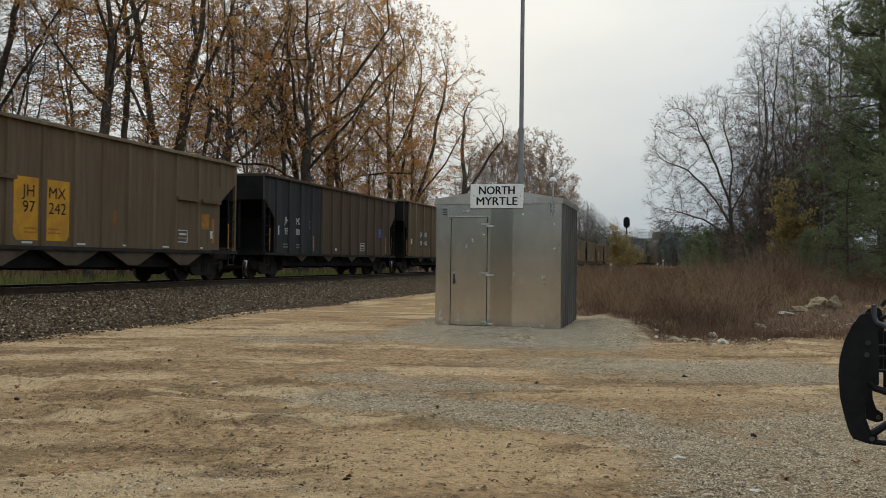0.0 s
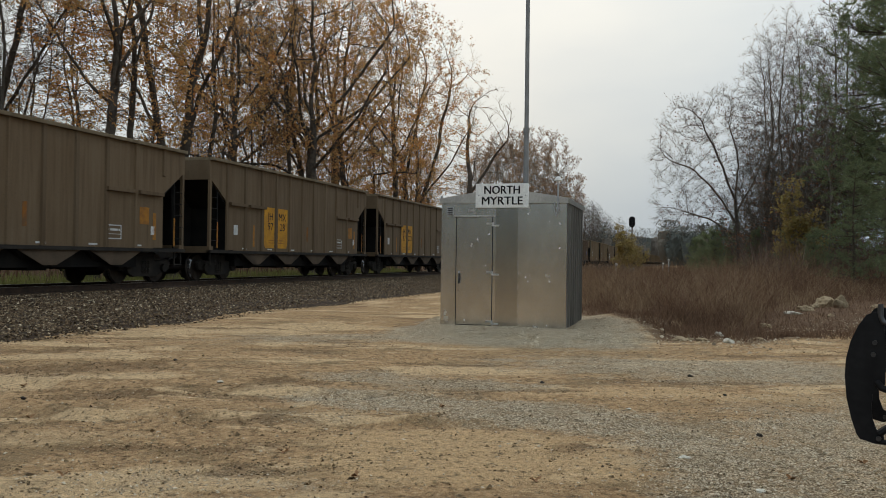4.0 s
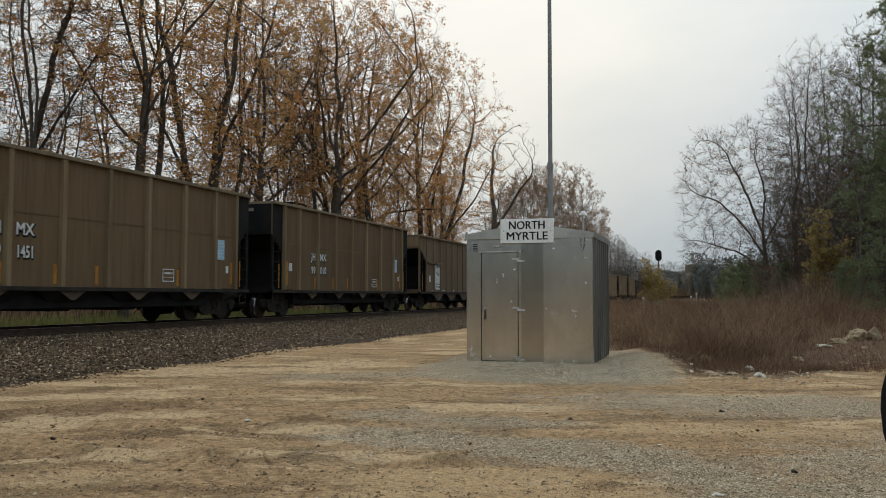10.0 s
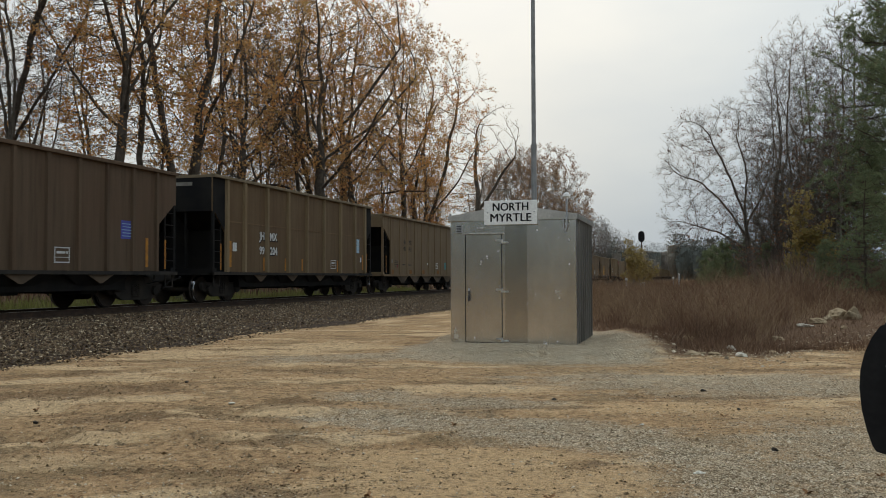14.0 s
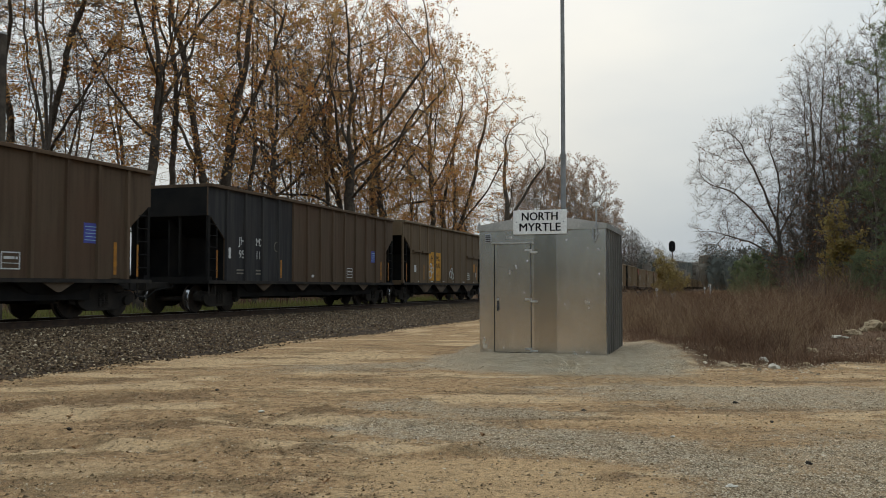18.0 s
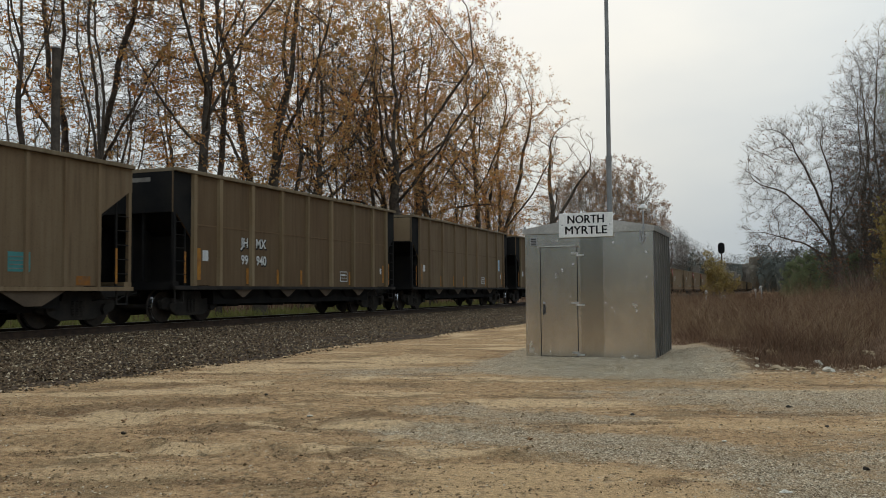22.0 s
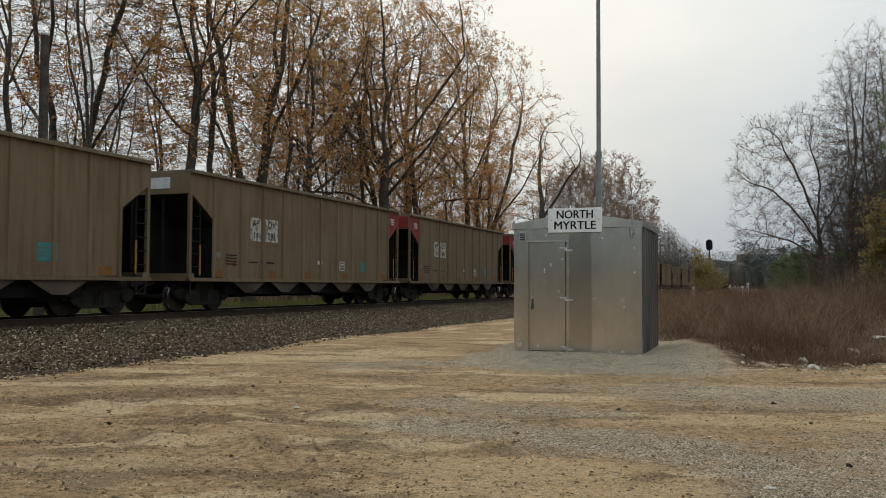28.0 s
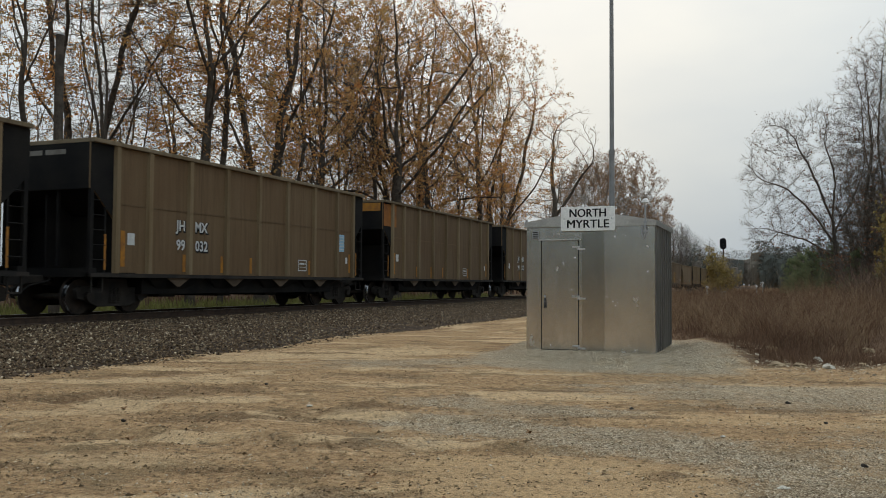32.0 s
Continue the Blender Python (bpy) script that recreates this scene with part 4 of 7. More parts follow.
# kind, two lettering blocks above, two below, extras; in running order
CARS = [
    ("A", "", "", "", "", "yellow"), ("A", "JH", "MX", "97", "242", "yellow"), ("B", "JH", "MX", "95", "004", "violet"), ("S", "JH", "MX", "99", "410", "blue patch"), ("S", "JH", "MX", "99", "819", "blue patch"), ("S", "JH", "MX", "99", "185", "blue"),
    ("A", "", "", "", "", "orange"), ("A", "JH", "MX", "97", "28", "yellow"), ("A", "JH", "MX", "97", "273", "yellow"), ("S", "JH", "MX", "99", "488", "blue maroon patch"), ("A", "JH", "MX", "97", "123", "yellow"),
    ("S", "JH", "MX", "99", "467", "blue patch"), ("A", "JH", "MX", "97", "498", "white grey_end"), ("B", "JH", "MX", "95", "061", "violet"), ("S", "JH", "MX", "99", "1451", "blue patch grey_end"), ("S", "JH", "MX", "99", "010", "blue patch"),
    ("A", "JH", "MX", "97", "67", "white"), ("S", "JH", "MX", "99", "1945", "blue patch"), ("S", "JH", "MX", "99", "777", "blue patch white_ribs"), ("B", "JH", "MX", "95", "390", "violet"), ("S", "JH", "MX", "99", "204", "blue"),
    ("C", "JH", "MX", "08", "031", "dark redright"), ("S", "JH", "MX", "99", "458", ""), ("S", "JH", "MX", "99", "1051", "blue"), ("B", "JH", "MX", "95", "246", "violet"), ("B", "JH", "MX", "95", "111", "violet"),
    ("A", "JH", "MX", "97", "086", "yellow graffiti"), ("A", "JH", "MX", "97", "106", "yellow"), ("S", "JH", "MX", "99", "670", "blue"), ("C", "JH", "MX", "08", "034", "dark red"), ("S", "JH", "MX", "99", "940", ""),
    ("S", "", "", "", "", "blue worn grey_end"), ("S", "JH", "MX", "99", "1322", "blue patch"), ("C", "AP", "OX", "14", "040", "red"), ("C", "AP", "OX", "14", "055", "red"), ("C", "AP", "OX", "14", "062", "red"), ("C", "AP", "OX", "14", "039", "red"),
    ("C", "AP", "OX", "14", "038", "red"), ("C", "AP", "OX", "14", "092", "redright"), ("C", "AP", "OX", "14", "081", "red"), ("C", "AP", "OX", "14", "018", "red"), ("S", "JH", "MX", "99", "106", "blue"), ("S", "JH", "MX", "99", "109", "blue"),
    ("S", "JH", "MX", "99", "032", "blue"), ("S", "", "", "", "", "orange"), ("S", "JH", "MX", "99", "515", ""), ("A", "JH", "MX", "97", "330", "yellow"), ("S", "JH", "MX", "99", "266", "blue"),
]
FILL = "SSACSSBSSACSSSB"
# coupled length, body length, top of the side above the rail, foot of the side, ribs from the far end
KINDS = {
    "S": (16.18, 14.3, 4.27, 1.03, [0.86, 2.1, 3.77, 5.52, 7.2, 8.88, 10.6, 12.25, 13.44]),
    "A": (16.03, 14.5, 4.15, 1.05, [1.12, 2.5, 3.8, 5.02, 6.22, 7.36, 8.5, 9.67, 10.85, 12.1, 13.38]),
    "B": (17.9, 15.4, 4.05, 1.03, [1.0 + 1.115 * i for i in range(13)]),
    "C": (16.25, 14.75, 4.08, 1.0, [1.15, 2.2, 3.3, 4.55, 5.8, 7.1, 8.4, 9.7, 10.95, 12.2, 13.6]),
}
PAINT = {"S": BROWN, "A": OLIVE_BROWN, "B": DARK_BROWN, "C": GREY_CAR}
KIND_LABEL = {
    "S": "brown ribbed steel coal hopper car with a black end", "A": "brown coal hopper car with a painted number panel",
    "B": "coal hopper car, black at one end, rusty brown beyond", "C": "grey-tan smooth-sided coal hopper car with an open end",
}


def truck_proto():
    """One two-axle truck at its centre on the rail, with side frames and wheelsets."""
    truck = new("truck", Shape().box(-0.95, 0.95, -0.2, 0.2, 0.42, 0.72).mesh("truck", UNDER))
    for s in (-1, 1):
        out = [(-1.28, 0.62), (-1.12, 0.72), (-0.5, 0.66), (-0.42, 0.9), (0.42, 0.9), (0.5, 0.66), (1.12, 0.72), (1.28, 0.62), (1.22, 0.4), (0.98, 0.36), (0.55, 0.2), (-0.55, 0.2), (-0.98, 0.36), (-1.22, 0.4)]
        x0 = s * 1.02
        frame_part = part("side_frame", Shape().prism(out if s > 0 else out, x0 - 0.07, x0 + 0.07), UNDER, truck, bevel=0.015)
        sh = Shape()
        for y in (-0.14, 0.0, 0.14):
            sh.tube([(x0 + s * 0.075, y, 0.3 + 0.03 * i) for i in range(13)], [0.04 if i % 2 else 0.055 for i in range(13)], 6)
        part("spring_nest", sh, UNDER, frame_part)
        for y in (-0.889, 0.889):
            part("bearing_cap", Shape().disc((x0 + s * 0.1, y, 0.457), (1, 0, 0), 0.13, 0.12, 14), UNDER, frame_part)
    for y in (-0.889, 0.889):
        sh = Shape().tube([(-0.95, 0, 0), (0.95, 0, 0)], 0.085, 10)
        for s in (-1, 1):
            prof = [(0.66, 0.5), (0.685, 0.485), (0.69, 0.457), (0.772, 0.453), (0.812, 0.43), (0.813, 0.40), (0.775, 0.37), (0.745, 0.22), (0.80, 0.15), (0.81, 0.09)]
            sh.tube([(s * x, 0, 0) for x, r in prof], [r for x, r in prof], 16)
            # lightening marks on the plate, so that the turning shows
            for i in range(3):
                a = 2.094 * i
                sh.disc((s * 0.765, 0.29 * math.cos(a), 0.29 * math.sin(a)), (1, 0, 0), 0.035, 0.03, 8)
        ws = part("wheelset", sh, WHEEL, truck, at=pose(0, y, 0.457), smooth=True)
        me = ws.data
        me.materials.append(TREAD)
        for poly in me.polygons:
            c = poly.center
            if 0.425 < math.hypot(c.y, c.z) < 0.462 and abs(c.x) > 0.7:
                poly.material_index = 1
    return truck


def car_proto(kind):
    L, Lb, top, foot, ribs = KINDS[kind]
    paint = PAINT[kind]
    car = thing("hopper_car", KIND_LABEL[kind], "hopper car", group="coal train")
    hb = Lb / 2
    cut = {"S": 0.8, "B": 0.95, "A": 1.15, "C": 1.15}[kind]
    hi, lo = (3.05, 2.35) if kind in "SB" else (3.4, 2.7)
    thin = 0.05
    end_paint = CAR_BLACK if kind in "SB" else paint
    X = 1.53

    def side_outline():
        return [(-hb + cut, foot), (hb - cut, foot), (hb - cut, lo), (hb - 0.1, hi), (hb, hi), (hb, top - 0.1), (-hb, top - 0.1), (-hb, hi), (-hb + 0.1, hi), (-hb + cut, lo)]

    near = part("side", Shape().prism(side_outline(), X - thin, X), paint, car)
    if kind == "B":
        # the black end bays, a hair proud
        y1 = hb - ribs[8]
        out = [(-hb + cut, foot), (y1, foot), (y1, top - 0.1), (-hb, top - 0.1), (-hb, hi), (-hb + 0.1, hi), (-hb + cut, lo)]
        part("black_bay", Shape().prism(out, X, X + 0.003), BLACK_CAR, car, "black painted end bays")
    if kind == "S":
        for q in (-1, 1):
            out = [(q * hb, top - 0.1), (q * hb, hi), (q * (hb - 0.1), hi), (q * (hb - cut), lo), (q * (hb - cut - 0.02), lo), (q * (hb - cut - 0.02), top - 0.1)]
            part("end_bay", Shape().prism(out if q < 0 else out[::-1], X, X + 0.003), CAR_BLACK, car, "black painted end bay")
    rib_d = {"S": 0.085, "A": 0.05, "B": 0.07, "C": 0.045}[kind]
    rib_w = {"S": 0.07, "A": 0.06, "B": 0.05, "C": 0.045}[kind]
    far = Shape().prism(side_outline(), -X, -X + thin)
    for d in ribs:
        y = hb - d
        z0 = foot if cut <= d <= Lb - cut + 0.05 else (lo + hi) / 2 + 0.2
        sh = Shape()
        sh.add([(X, y - rib_w * 1.5, z0), (X + rib_d, y - rib_w, z0), (X + rib_d, y + rib_w, z0), (X, y + rib_w * 1.5, z0), (X, y - rib_w * 1.5, top - 0.1), (X + rib_d, y - rib_w, top - 0.1), (X + rib_d, y + rib_w, top - 0.1), (X, y + rib_w * 1.5, top - 0.1)],
               [(0, 3, 2, 1), (4, 5, 6, 7), (0, 1, 5, 4), (1, 2, 6, 5), (2, 3, 7, 6)])
        part("rib", sh, BLACK_CAR if kind == "B" and d > ribs[8] + 0.1 else RIB_BROWN if kind == "S" else paint, car)
    part("side", far, paint, car)
    # horizontal weld line and the boxed end compartments
    if kind == "S":
        part("side_seam", Shape().box(X, X + 0.012, -hb + cut, hb - cut, 2.74, 2.78), paint, car)
    if kind == "A":
        for y0, y1 in ((hb - 3.85, hb - 2.62), (hb - 2.42, hb - 1.25), (-hb + 1.25, -hb + 2.42), (-hb + 2.62, -hb + 3.85)):
            part("ledge", Shape().prism([(y0, 2.62), (y1, 2.62), (y1, 2.72), (y0, 2.72)], X, X + 0.12), paint, car)
    # top chord round the open top
    sh = Shape().box(X - 0.06, X + 0.11, -hb, hb, top - 0.1, top).box(-X - 0.11, -X + 0.06, -hb, hb, top - 0.1, top).box(-X, X, -hb, -hb + 0.12, top - 0.1, top).box(-X, X, hb - 0.12, hb, top - 0.1, top)
    part("top_chord", sh, CHORD if kind in "SAC" else paint, car, bevel=0.012)
    # the coal inside, heaped below the rim
    sh = Shape()
    ny, nx2 = 40, 8
    for j in range(ny + 1):
        for i in range(nx2 + 1):
            u, w2 = -1 + 2 * i / nx2, j / ny
            y = (-hb + 0.13) + (Lb - 0.26) * w2
            heap = 0.55 * (1 - u * u) * min(1, 6 * w2, 6 * (1 - w2)) * (0.8 + 0.2 * math.sin(w2 * 25))
            sh.v.append((u * (X - thin - 0.005), y, top - 0.55 + heap * 0.7 + 0.08 * noise.noise((u * 4, y * 1.5, 3))))
    sh.f = [(j * (nx2 + 1) + i, j * (nx2 + 1) + i + 1, (j + 1) * (nx2 + 1) + i + 1, (j + 1) * (nx2 + 1) + i) for j in range(ny) for i in range(nx2)]
    part("coal_load", sh, CAR_BLACK, car, "heap of black coal")
    for s in (-1, 1):
        # end panel above, slope sheet below it
        part("end_panel", Shape().box(-X + thin, X - thin, min(s * hb, s * (hb - 0.05)), max(s * hb, s * (hb - 0.05)), hi, top - 0.1), end_paint, car)
        sh = Shape()
        ya, yb = s * (hb - 0.06), s * (hb - 3.0)
        sh.add([(-X + thin, ya, hi), (X - thin, ya, hi), (X - thin, yb, 1.2), (-X + thin, yb, 1.2), (-X + thin, ya - s * 0.06, hi), (X - thin, ya - s * 0.06, hi), (X - thin, yb - s * 0.06, 1.2), (-X + thin, yb - s * 0.06, 1.2)],
               [(0, 1, 2, 3), (7, 6, 5, 4), (0, 4, 5, 1), (1, 5, 6, 2), (2, 6, 7, 3), (3, 7, 4, 0)])
        # near-black puts the shade of the end void into the colour
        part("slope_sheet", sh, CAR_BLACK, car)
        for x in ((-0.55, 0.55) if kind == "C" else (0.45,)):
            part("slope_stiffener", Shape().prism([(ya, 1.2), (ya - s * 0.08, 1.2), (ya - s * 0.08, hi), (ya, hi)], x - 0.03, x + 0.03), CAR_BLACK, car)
        # filler plates added to stop the view through and keep the void dark
        filler_outline = [(s * (hb - 0.15), foot + 0.02), (s * (hb - 1.75), foot + 0.02), (s * (hb - 1.75), lo - 0.35), (s * (hb - 0.15), hi - 0.1)]
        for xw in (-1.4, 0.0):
            part("end_web", Shape().prism(filler_outline if s > 0 else filler_outline[::-1], xw - 0.03, xw + 0.03), CAR_BLACK, car)
        # black back plate added so that the end void looks shaded
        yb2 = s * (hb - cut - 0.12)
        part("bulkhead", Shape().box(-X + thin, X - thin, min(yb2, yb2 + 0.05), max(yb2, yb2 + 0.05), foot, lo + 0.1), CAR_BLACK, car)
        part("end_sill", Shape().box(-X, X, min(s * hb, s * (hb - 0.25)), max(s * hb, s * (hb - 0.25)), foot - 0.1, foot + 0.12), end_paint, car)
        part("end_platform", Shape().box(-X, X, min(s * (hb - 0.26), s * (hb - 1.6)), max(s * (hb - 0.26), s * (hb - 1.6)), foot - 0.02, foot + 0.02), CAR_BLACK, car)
        for xs2 in (-1, 1):
            x0 = xs2 * (X - 0.04)
            part("corner_post", Shape().box(x0 - 0.045, x0 + 0.045, min(s * (hb - 0.02), s * (hb - 0.12)), max(s * (hb - 0.02), s * (hb - 0.12)), foot, hi), end_paint, car)
        x0 = X - 0.03
        lad = Shape().box(x0 - 0.02, x0 + 0.02, min(s * (hb - 0.5), s * (hb - 0.55)), max(s * (hb - 0.5), s * (hb - 0.55)), foot, hi - 0.32)
        for i in range(5):
            z = foot + 0.32 + i * 0.36
            lad.tube([(x0 + 0.02, s * (hb - 0.08), z), (x0 + 0.02, s * (hb - 0.52), z)], 0.016, 6)
        part("ladder", lad, CAR_BLACK, car)
        part("ladder_stripe", Shape().box(x0 + 0.021, x0 + 0.026, min(s * (hb - 0.49), s * (hb - 0.56)), max(s * (hb - 0.49), s * (hb - 0.56)), foot + 0.08, foot + 0.95), AMBER, car, "orange ladder stripe")
        part("step", Shape().box(x0 - 0.02, x0 + 0.02, min(s * (hb - 0.1), s * (hb - 0.5)), max(s * (hb - 0.1), s * (hb - 0.5)), 0.55, 0.59).box(x0 - 0.015, x0 + 0.015, min(s * (hb - 0.1), s * (hb - 0.14)), max(s * (hb - 0.1), s * (hb - 0.14)), 0.59, foot).box(x0 - 0.015, x0 + 0.015, min(s * (hb - 0.46), s * (hb - 0.5)), max(s * (hb - 0.46), s * (hb - 0.5)), 0.59, foot), UNDER, car)
        part("coupler", Shape().box(-0.11, 0.11, min(s * (hb - 0.3), s * (L / 2 - 0.16)), max(s * (hb - 0.3), s * (L / 2 - 0.16)), 0.76, 0.98).box(-0.17, 0.17, min(s * (L / 2 - 0.34), s * (L / 2 - 0.004)), max(s * (L / 2 - 0.34), s * (L / 2 - 0.004)), 0.72, 1.02), UNDER, car, bevel=0.03)
        part("brake_hose", Shape().tube([(0.3, s * (hb - 0.1), 0.85), (0.3, s * (L / 2 - 0.35), 0.72), (0.2, s * (L / 2 - 0.1), 0.5), (0.1, s * (L / 2 - 0.01), 0.48)], 0.025, 6), CAR_BLACK, car)
        part("angle_cock", Shape().disc((0.3, s * (hb - 0.05), 0.86), (0, 1, 0), 0.05, 0.12, 8), TREAD, car, "bright angle cock")
    part("side_sill", Shape().box(X - 0.1, X + 0.07, -hb, hb, foot - 0.1, foot - 0.003), paint if kind == "C" else UNDER, car)
    part("side_sill", Shape().box(-X - 0.07, -X + 0.1, -hb, hb, foot - 0.1, foot - 0.003), paint, car)
    for q in (-1, 1):
        part("center_sill", Shape().box(-0.2, 0.2, min(q * (hb - 0.26), q * (hb - 2.08)), max(q * (hb - 0.26), q * (hb - 2.08)), 0.72, foot - 0.02), UNDER, car)
    # solid black block added so that the gaps between chutes look shaded
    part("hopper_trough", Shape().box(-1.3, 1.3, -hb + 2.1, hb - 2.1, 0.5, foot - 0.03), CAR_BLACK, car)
    part("brake_reservoir", Shape().tube([(-0.9, hb - 1.4, 1.35), (-0.9, hb - 0.5, 1.35)], 0.2, 12), CAR_BLACK, car, smooth=True)
    # discharge hoppers: wide at the sill, narrow at the gate
    count = 5 if kind == "C" else 4
    span = (Lb - 2 * 2.0) / count
    for i in range(count):
        y = -hb + 2.0 + span * (i + 0.5)
        a, b, low = span * 0.47, 0.28, 0.5
        sh = Shape()
        sh.add([(-X + 0.02, y - a, foot - 0.1), (X - 0.02, y - a, foot - 0.1), (X - 0.02, y + a, foot - 0.1), (-X + 0.02, y + a, foot - 0.1), (-1.2, y - b, low), (1.2, y - b, low), (1.2, y + b, low), (-1.2, y + b, low)],
               [(0, 3, 2, 1), (4, 5, 6, 7), (0, 1, 5, 4), (1, 2, 6, 5), (2, 3, 7, 6), (3, 0, 4, 7)])
        sh.box(-1.15, 1.15, y - 0.33, y + 0.33, low - 0.08, low - 0.003)
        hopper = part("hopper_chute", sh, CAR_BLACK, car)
        wide, base, deep = (0.9, 0.24, 0.56) if kind in "AC" else (0.4, 0.06, 0.7)
        part("chute_gusset", Shape().prism([(y - a * wide, foot - 0.101), (y + a * wide, foot - 0.101), (y + base, deep), (y - base, deep)], X - 0.018, X + 0.004), CHUTE, hopper, "dusty hopper side plate")
    truck = truck_proto()
    truck.parent = car
    truck.matrix_basis = pose(0, hb - 1.35, 0)
    second = copy_thing(truck, pose(0, -hb + 1.35, 0))
    second.parent = car
    return car


PROTOS = {k: car_proto(k) for k in "SABC"}


def plate(name, y0, y1, z0, z1, mat, car, label="", lift=0.006, kind="S"):
    x = 1.53 + lift
    return part(name, Shape().box(x - 0.002, x, y0, y1, z0, z1), mat, car, label)


def strips(name, boxes, mat, car, label=""):
    """A few short bars that belong to one stencil."""
    sh = Shape()
    for y0, y1, z0, z1 in boxes:
        sh.box(1.541, 1.543, y0, y1, z0, z1)
    return part(name, sh, mat, car, label, kind="stuff")


def stencil(y0, y1, z0, z1, car):
    """A framed table of two columns and three rows in thin white paint."""
    t, m = 0.03, (z1 - z0) / 3
    boxes = [(y0, y1, z0, z0 + t), (y0, y1, z1 - t, z1), (y0, y0 + t, z0 + t, z1 - t), (y1 - t, y1, z0 + t, z1 - t)]
    boxes += [(y0 + t, y1 - t, z0 + m, z0 + m + 0.015), (y0 + 0.08, y1 - 0.16, z0 + 1.75 * m, z0 + 2.2 * m), (y1 - 0.13, y1 - 0.07, z0 + 1.75 * m, z0 + 2.2 * m)]
    return strips("stencil", boxes, WHITE, car, "framed white stencil")


def mark_car(car, kind, a, b, c, d, extra, rnd):
    """The painted lettering, panels and stencils on the near side of one car."""
    L, Lb, top, foot, ribs = KINDS[kind]
    hb = Lb / 2

    def at(from_left, z, lift=0.009):
        return pose(1.53 + lift, -hb + from_left, z, 90, 0, 90)

    def word(text, from_left, z, h, mat, wide=1.0, bold=0.0):
        if text:
            lettering("lettering", text, h, mat, car, at(from_left, z), wide, bold)

    if kind == "S":
        if a:
            for text, x, z in ((a, 3.34, 2.23), (b, 4.22, 2.23), (c, 3.34, 1.7), (d, 4.25, 1.7)):
                if text:
                    lettering("lettering_shade", text, 0.29, LETTER_BLACK, car, at(x + 0.02, z - 0.02, 0.009), 0.95 if len(text) < 4 else 0.72, 0.034, "black shaded edge")
        h, z1, z2 = 0.29, 2.23, 1.7
        for text, x, z in ((a, 3.34, z1), (b, 4.22, z1), (c, 3.34, z2), (d, 4.25, z2)):
            if text:
                lettering("lettering", text, h, WHITE, car, at(x, z, 0.012), 0.95 if len(text) < 4 else 0.72, 0.009)
        plate("placard", -hb + 1.28, -hb + 1.54, 1.75, 2.05, WHITE, car, "small white placard")
        plate("stripe", -hb + 1.04, -hb + 1.2, 1.2, 2.1, AMBER, car)
        for y in (3.5, 5.22, 6.7, 10.25):
            plate("stripe", -hb + y - 0.06, -hb + y + 0.06, 1.1, 1.58, AMBER, car)
        plate("stripe", hb - 1.15, hb - 1.02, 1.2, 1.9, AMBER, car)
        stencil(hb - 4.8, hb - 4.25, 1.22, 1.6, car)
        if "blue" in extra:
            plate("decal", hb - 2.0, hb - 1.5, 1.98, 2.62, PALE_BLUE, car, "pale blue decal with fine lines")
            strips("decal_line", [(hb - 1.95, hb - 1.55, 2.06 + i * 0.11, 2.08 + i * 0.11) for i in range(5)], WHITE, car)
        plate("placard", hb - 1.4, hb - 1.25, 1.55, 1.78, WHITE, car)
        part("end_lettering", Shape().box(-0.6, 0.0, -hb - 0.006, -hb - 0.003, top - 0.36, top - 0.24).box(0.1, 0.75, -hb - 0.006, -hb - 0.003, top - 0.36, top - 0.24), GHOST, car, "worn white number bars")
        if "maroon" in extra:
            plate("repaired_panel", hb - 8.6, hb - 7.05, 1.1, 1.95, MAROON, car, "maroon repaired panel")
        if "white_ribs" in extra:
            for i in (3, 5, 7):
                y = hb - ribs[i]
                part("white_rib_cap", Shape().box(1.616, 1.622, y - 0.07, y + 0.07, foot, top - 0.1), WORN_WHITE, car, "whitened rib")
        if "orange" in extra:
            plate("orange_end", -hb + 0.05, -hb + 1.3, 3.2, top - 0.15, ORANGE_CAR, car, "faded orange end panel")
            part("end_plate", Shape().box(-1.4, 1.4, -hb - 0.008, -hb - 0.003, top - 0.45, top - 0.12), AMBER, car)
        if "grey_end" in extra:
            part("end_plate", Shape().box(-1.45, 1.45, -hb - 0.008, -hb - 0.003, hi_end(kind), top - 0.12), GREY_CAR, car, "grey end panel")
    elif kind == "A":
        mat = {"yellow": YELLOW, "white": WHITE, "orange": ORANGE_CAR}.get(extra.split()[0], YELLOW)
        ink = LETTER_BLACK
        y0 = -hb + 3.86
        w = 0.82
        if mat is WHITE:
            y0, w = -hb + 2.72, 0.98
        part("number_panel", Shape().prism([(y0, 1.32), (y0 + 0.1, 1.18), (y0 + w, 1.18), (y0 + w, 2.72), (y0, 2.72)], 1.532, 1.537), mat, car, "bright painted number panel")
        if mat is not WHITE:
            y1 = y0 + w + 0.3
            part("number_panel", Shape().prism([(y1, 1.18), (y1 + w - 0.1, 1.18), (y1 + w, 1.32), (y1 + w, 2.72), (y1, 2.72)], 1.532, 1.537), mat, car, "bright painted number panel")
            word(a, 4.36, 2.25, 0.3, ink, 1.05)
            word(c, 4.36, 1.86, 0.3, ink, 1.05)
            word(b, 5.34, 2.25, 0.3, ink, 1.05)
            word(d, 5.36, 1.86, 0.3, ink, 1.05)
            strips("fine_print", [(ya, ya + 0.45, z, z + 0.035) for ya in (y0 + 0.35, y1 + 0.05) for z in (1.36, 1.46)], AMBER, car)
        else:
            word(a + b, 3.2, 2.4, 0.24, ink, 0.95)
            word(c + d, 3.2, 1.98, 0.24, ink, 0.9)
